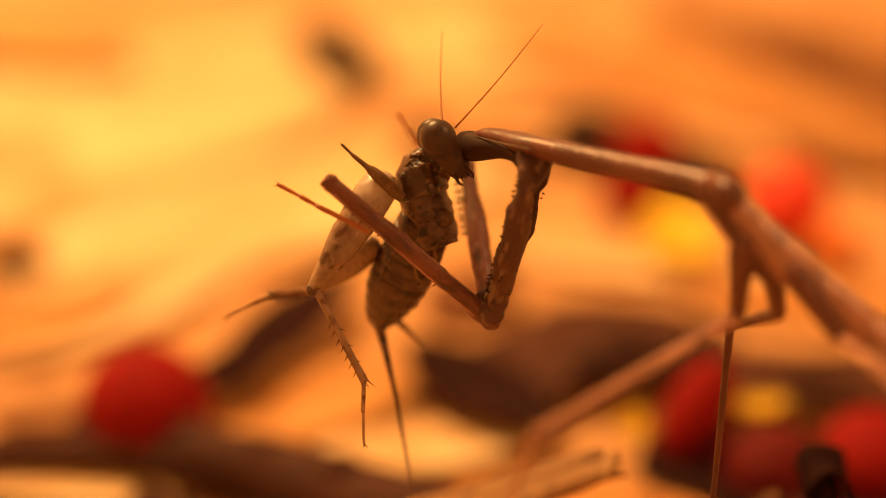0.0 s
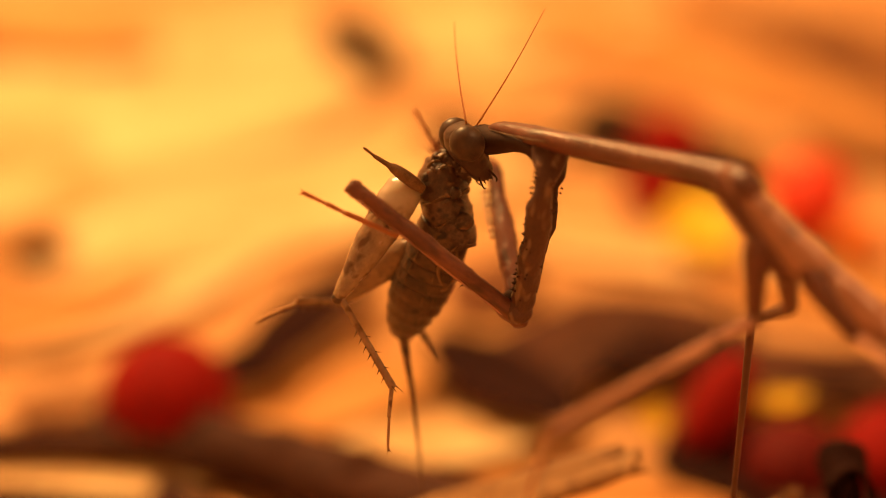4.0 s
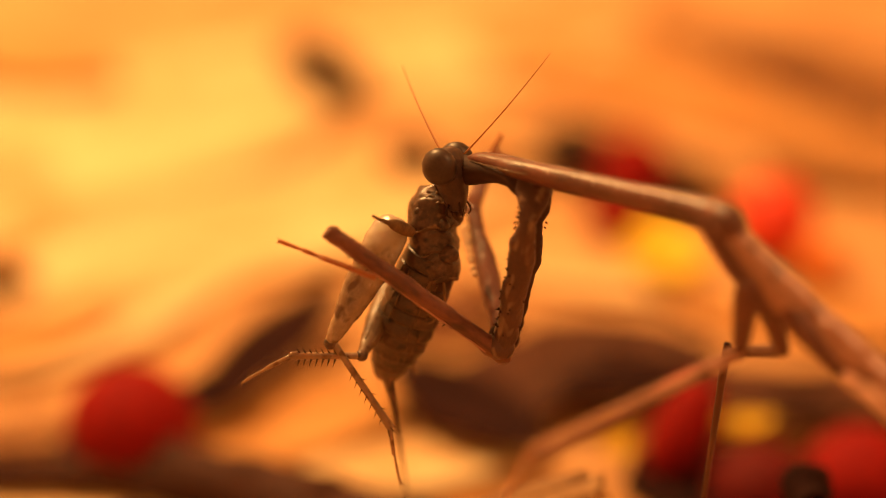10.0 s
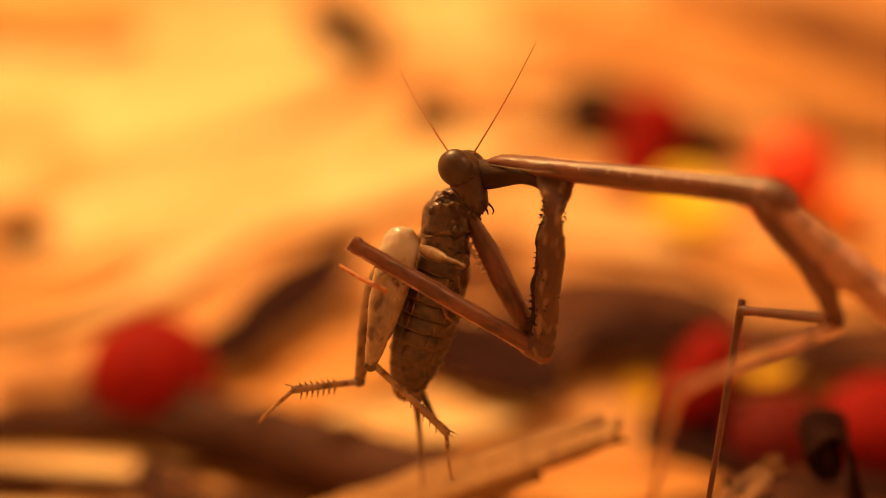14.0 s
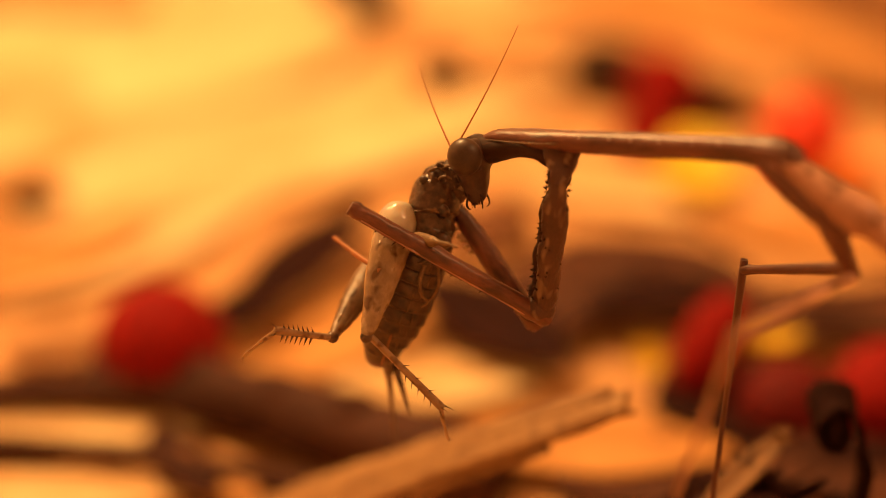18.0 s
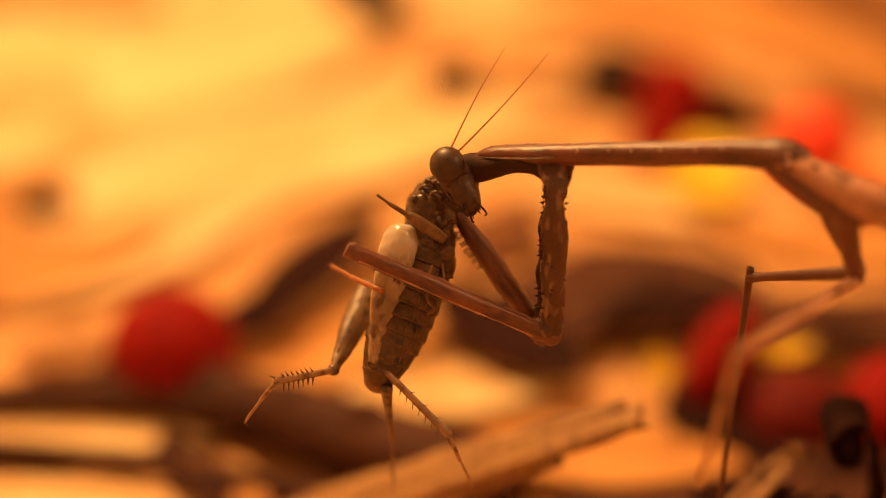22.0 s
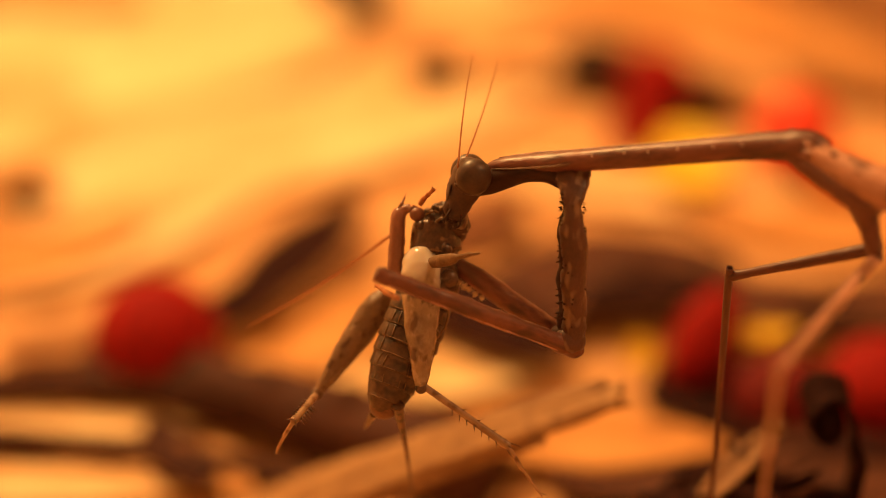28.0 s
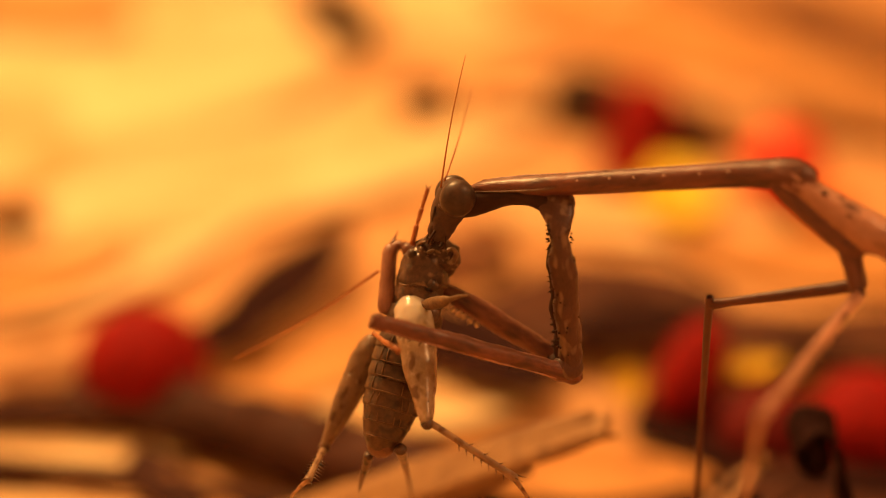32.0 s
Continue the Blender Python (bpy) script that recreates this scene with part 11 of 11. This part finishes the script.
    walk(MOVING['cleg'], mm_rows([
        (0, -0.14, -3.15, 46.34, -151.9, -40.9, 165.5), (0.5, -0.39, -3.10, 46.40, -151.8, -40.6, 165.3), (1, -0.30, -3.28, 46.02, -150.1, -39.4, 162.5),
        (1.5, -0.41, -3.46, 45.66, -149.8, -38.9, 162.7), (2, -0.24, -3.27, 46.03, -150.3, -38.7, 163.0), (2.5, -0.15, -3.21, 46.18, -150.1, -38.6, 163.1),
        (3, -0.48, -3.31, 46.00, -150.0, -38.1, 163.2), (3.5, -0.49, -3.24, 46.15, -159.6, -42.3, 178.8), (5.5, 1.19, -2.45, 47.83, -177.8, -32.1, -135.0),
        (6, 1.28, -2.52, 47.65, -176.7, -30.5, -133.1), (6.5, 1.65, -1.96, 48.80, -166.6, -22.1, -129.2), (7, 0.97, -2.16, 48.43, -155.5, -13.5, -126.5),
        (7.5, 1.73, -1.96, 48.85, -156.2, -15.6, -120.0), (8, 2.51, -1.61, 49.60, -156.4, -17.3, -114.0), (8.5, 2.16, -2.20, 48.35, 168.5, -33.6, -117.8),
        (9, 1.67, -2.90, 46.91, 153.0, -50.6, -127.8), (9.5, 1.77, -3.24, 46.16, 161.6, -41.6, -124.9), (10, 1.81, -3.54, 45.51, 171.8, -33.7, -123.3),
        (10.5, 1.24, -4.16, 44.18, 166.0, -31.9, -111.5), (10.62, 1.45, -4.24, 44.01, 119.7, -37.7, -105.5), (10.75, 1.66, -4.32, 43.83, 70.9, -37.9, -95.9),
        (10.88, 1.87, -4.40, 43.66, 24.2, -32.5, -89.4), (11, 2.08, -4.48, 43.48, -18.7, -24.9, -89.5), (11.5, 1.41, -5.17, 42.00, -32.8, -14.8, -70.1),
        (12, 2.19, -5.61, 41.08, -34.8, -9.1, -61.2), (12.5, 2.17, -5.59, 41.09, -33.5, -8.7, -60.1), (13, 1.82, -5.81, 40.63, -32.1, -8.8, -58.8),
        (13.5, 1.85, -5.88, 40.46, -31.6, -9.4, -58.6), (14, 1.79, -5.87, 40.56, -32.8, -9.2, -58.7), (14.5, 1.96, -5.96, 40.33, -33.5, -9.7, -58.8),
        (16.5, 1.45, -5.88, 40.61, -31.2, -11.7, -58.3), (17, 1.60, -6.04, 40.32, -30.9, -11.9, -58.2), (17.5, 1.39, -6.17, 40.05, -29.7, -12.8, -56.7),
        (18, 0.52, -6.27, 39.91, -27.9, -13.5, -55.1), (18.5, 0.36, -6.19, 40.04, -26.2, -14.4, -55.0), (19, 0.74, -6.08, 40.29, -25.2, -15.4, -55.0),
        (19.5, 0.37, -6.45, 39.56, -16.7, -21.3, -52.1), (20, -0.18, -6.47, 39.50, -9.5, -26.8, -48.2), (20.5, -0.12, -6.64, 39.19, -9.9, -26.2, -49.7),
        (21, -0.12, -6.69, 39.11, -11.2, -25.2, -50.9), (21.17, 0.08, -6.46, 39.57, 24.6, -42.5, -56.2), (21.33, 0.28, -6.22, 40.03, 73.7, -52.4, -78.5),
        (21.5, 0.48, -5.99, 40.49, 126.5, -46.7, -104.7), (21.75, 0.83, -5.91, 40.64, 175.9, -51.7, -156.8), (22, 1.18, -5.83, 40.80, -149.4, -31.9, 165.5),
        (22.25, 0.96, -6.11, 40.27, 175.9, -52.1, -157.2), (22.5, 0.74, -6.37, 39.74, 125.6, -47.3, -104.1), (22.67, 0.51, -6.46, 39.59, 72.9, -52.9, -77.4),
        (22.83, 0.26, -6.54, 39.43, 23.9, -43.0, -54.7), (23, 0.03, -6.63, 39.28, -11.4, -25.7, -49.0), (23.5, -0.21, -6.72, 39.09, -11.5, -25.3, -51.1),
        (24, -0.50, -6.63, 39.19, -12.4, -24.6, -53.2), (24.5, -0.34, -6.91, 38.64, -15.3, -22.8, -53.3), (25, -0.13, -6.76, 38.96, -18.6, -20.5, -53.5),
        (25.5, 0.91, -6.72, 39.08, -19.1, -20.2, -53.8), (27.5, 2.25, -8.31, 38.58, -10.4, -26.3, -46.3), (28, 1.93, -8.42, 38.34, -10.3, -26.4, -46.1),
        (28.5, 2.33, -8.27, 38.66, -7.0, -27.4, -53.5), (29, 2.34, -8.40, 38.37, -3.2, -28.0, -60.2), (29.5, 2.07, -8.54, 38.07, -5.8, -27.2, -56.3),
        (30, 2.49, -8.47, 38.16, -8.2, -26.3, -52.6), (30.5, 3.05, -8.51, 38.09, -7.4, -26.7, -52.6), (31, 2.66, -8.59, 37.96, -6.6, -27.3, -52.2),
        (31.5, 2.64, -8.47, 38.16, -5.1, -28.0, -51.9), (32, 2.42, -8.76, 37.56, -5.0, -28.5, -51.6),
    ]))
    walk(MOVING['cantenna'], mm_rows([
        (0, 1.01, 0.90, 46.99, -172.3, 79.5, -177.1), (0.5, 0.76, 0.96, 47.05, -169.8, 79.5, -174.8), (1, 0.87, 0.77, 46.66, -164.5, 79.1, -169.5),
        (1.5, 0.74, 0.60, 46.29, -157.0, 78.9, -161.3), (2, 0.92, 0.78, 46.67, -150.5, 78.4, -155.0), (2.5, 1.00, 0.85, 46.81, -145.9, 77.7, -150.2),
        (3, 0.66, 0.75, 46.62, -142.7, 77.7, -146.5), (3.5, 0.70, 0.76, 46.63, -144.9, 77.5, -148.6), (5.5, 2.93, 0.75, 46.61, -157.3, 72.8, -163.6),
        (6, 3.06, 0.61, 46.29, -157.3, 72.4, -164.0), (6.5, 3.34, 1.14, 47.39, -164.6, 71.6, -172.4), (7, 2.55, 0.92, 46.97, -169.3, 70.7, -177.8),
        (7.5, 2.66, 0.84, 46.82, -165.1, 70.6, -173.6), (8, 2.88, 1.06, 47.27, -155.7, 70.8, -162.7), (8.5, 3.27, 1.15, 47.47, -144.7, 70.3, -150.7),
        (9, 3.47, 0.98, 47.18, -140.5, 69.2, -145.9), (9.5, 3.36, 0.69, 46.52, -140.2, 70.3, -145.2), (10, 3.21, 0.40, 45.94, -140.5, 70.5, -146.1),
        (10.5, 2.49, -0.09, 44.84, -131.9, 68.4, -136.7), (11, 3.07, -0.17, 44.69, -116.7, 58.6, -119.9), (11.5, 2.10, -0.56, 43.76, -114.7, 59.0, -118.0),
        (12, 2.77, -0.87, 43.09, -114.6, 59.1, -117.6), (12.5, 3.06, -0.97, 42.94, -113.3, 59.9, -116.2), (13, 3.01, -1.28, 42.32, -111.2, 60.6, -113.6),
        (13.5, 3.02, -1.36, 42.12, -110.2, 60.3, -112.6), (14, 2.97, -1.32, 42.21, -111.3, 60.2, -113.2), (14.5, 3.12, -1.37, 41.96, -110.0, 60.3, -112.0),
        (16.5, 2.64, -1.19, 42.36, -112.5, 58.7, -114.8), (17, 2.77, -1.35, 42.07, -112.5, 58.6, -114.4), (17.5, 2.46, -1.48, 41.77, -114.8, 58.0, -116.8),
        (18, 1.48, -1.56, 41.64, -116.7, 57.3, -119.4), (18.5, 1.24, -1.43, 41.94, -117.7, 56.8, -120.8), (19, 1.53, -1.20, 42.38, -118.8, 56.6, -121.7),
        (19.5, 1.24, -1.59, 41.62, -118.1, 56.3, -121.2), (20, 0.59, -1.53, 41.75, -116.6, 56.6, -119.6), (20.5, 0.35, -1.56, 41.71, -115.2, 57.0, -117.5),
        (21, 0.20, -1.57, 41.72, -114.2, 57.2, -116.6), (21.5, -0.08, -1.16, 42.53, -113.8, 57.4, -116.3), (22, -0.26, -1.29, 42.27, -112.8, 57.7, -115.0),
        (22.5, -0.04, -1.47, 41.88, -111.6, 57.8, -113.3), (23, -0.06, -1.39, 42.06, -110.8, 58.0, -112.9), (23.5, -0.13, -1.42, 41.97, -110.7, 58.1, -112.7),
        (24, -0.27, -1.29, 42.14, -110.7, 58.0, -113.3), (24.5, -0.10, -1.74, 41.29, -110.7, 57.8, -113.1), (25, 0.16, -1.70, 41.37, -111.0, 57.9, -113.4),
        (25.5, 1.25, -1.64, 41.49, -112.2, 57.7, -114.3), (27.5, -0.40, -4.29, 39.06, -156.0, 33.8, -176.5), (28, -0.73, -4.40, 38.82, -155.9, 33.8, -176.4),
        (28.5, -0.33, -4.33, 38.95, -161.9, 37.6, 173.9), (29, -0.32, -4.57, 38.48, -167.1, 39.9, 166.2), (29.5, -0.89, -4.58, 38.43, -165.4, 35.8, 165.5),
        (30, -0.78, -4.38, 38.79, -163.7, 31.8, 165.2), (30.5, -0.28, -4.37, 38.83, -161.8, 31.0, 169.5), (31, -0.75, -4.40, 38.80, -159.3, 29.9, 174.8),
        (31.5, -0.80, -4.36, 38.90, -160.2, 32.8, 175.1), (32, -1.07, -4.69, 38.19, -160.4, 35.3, 175.9),
    ]))


motions()
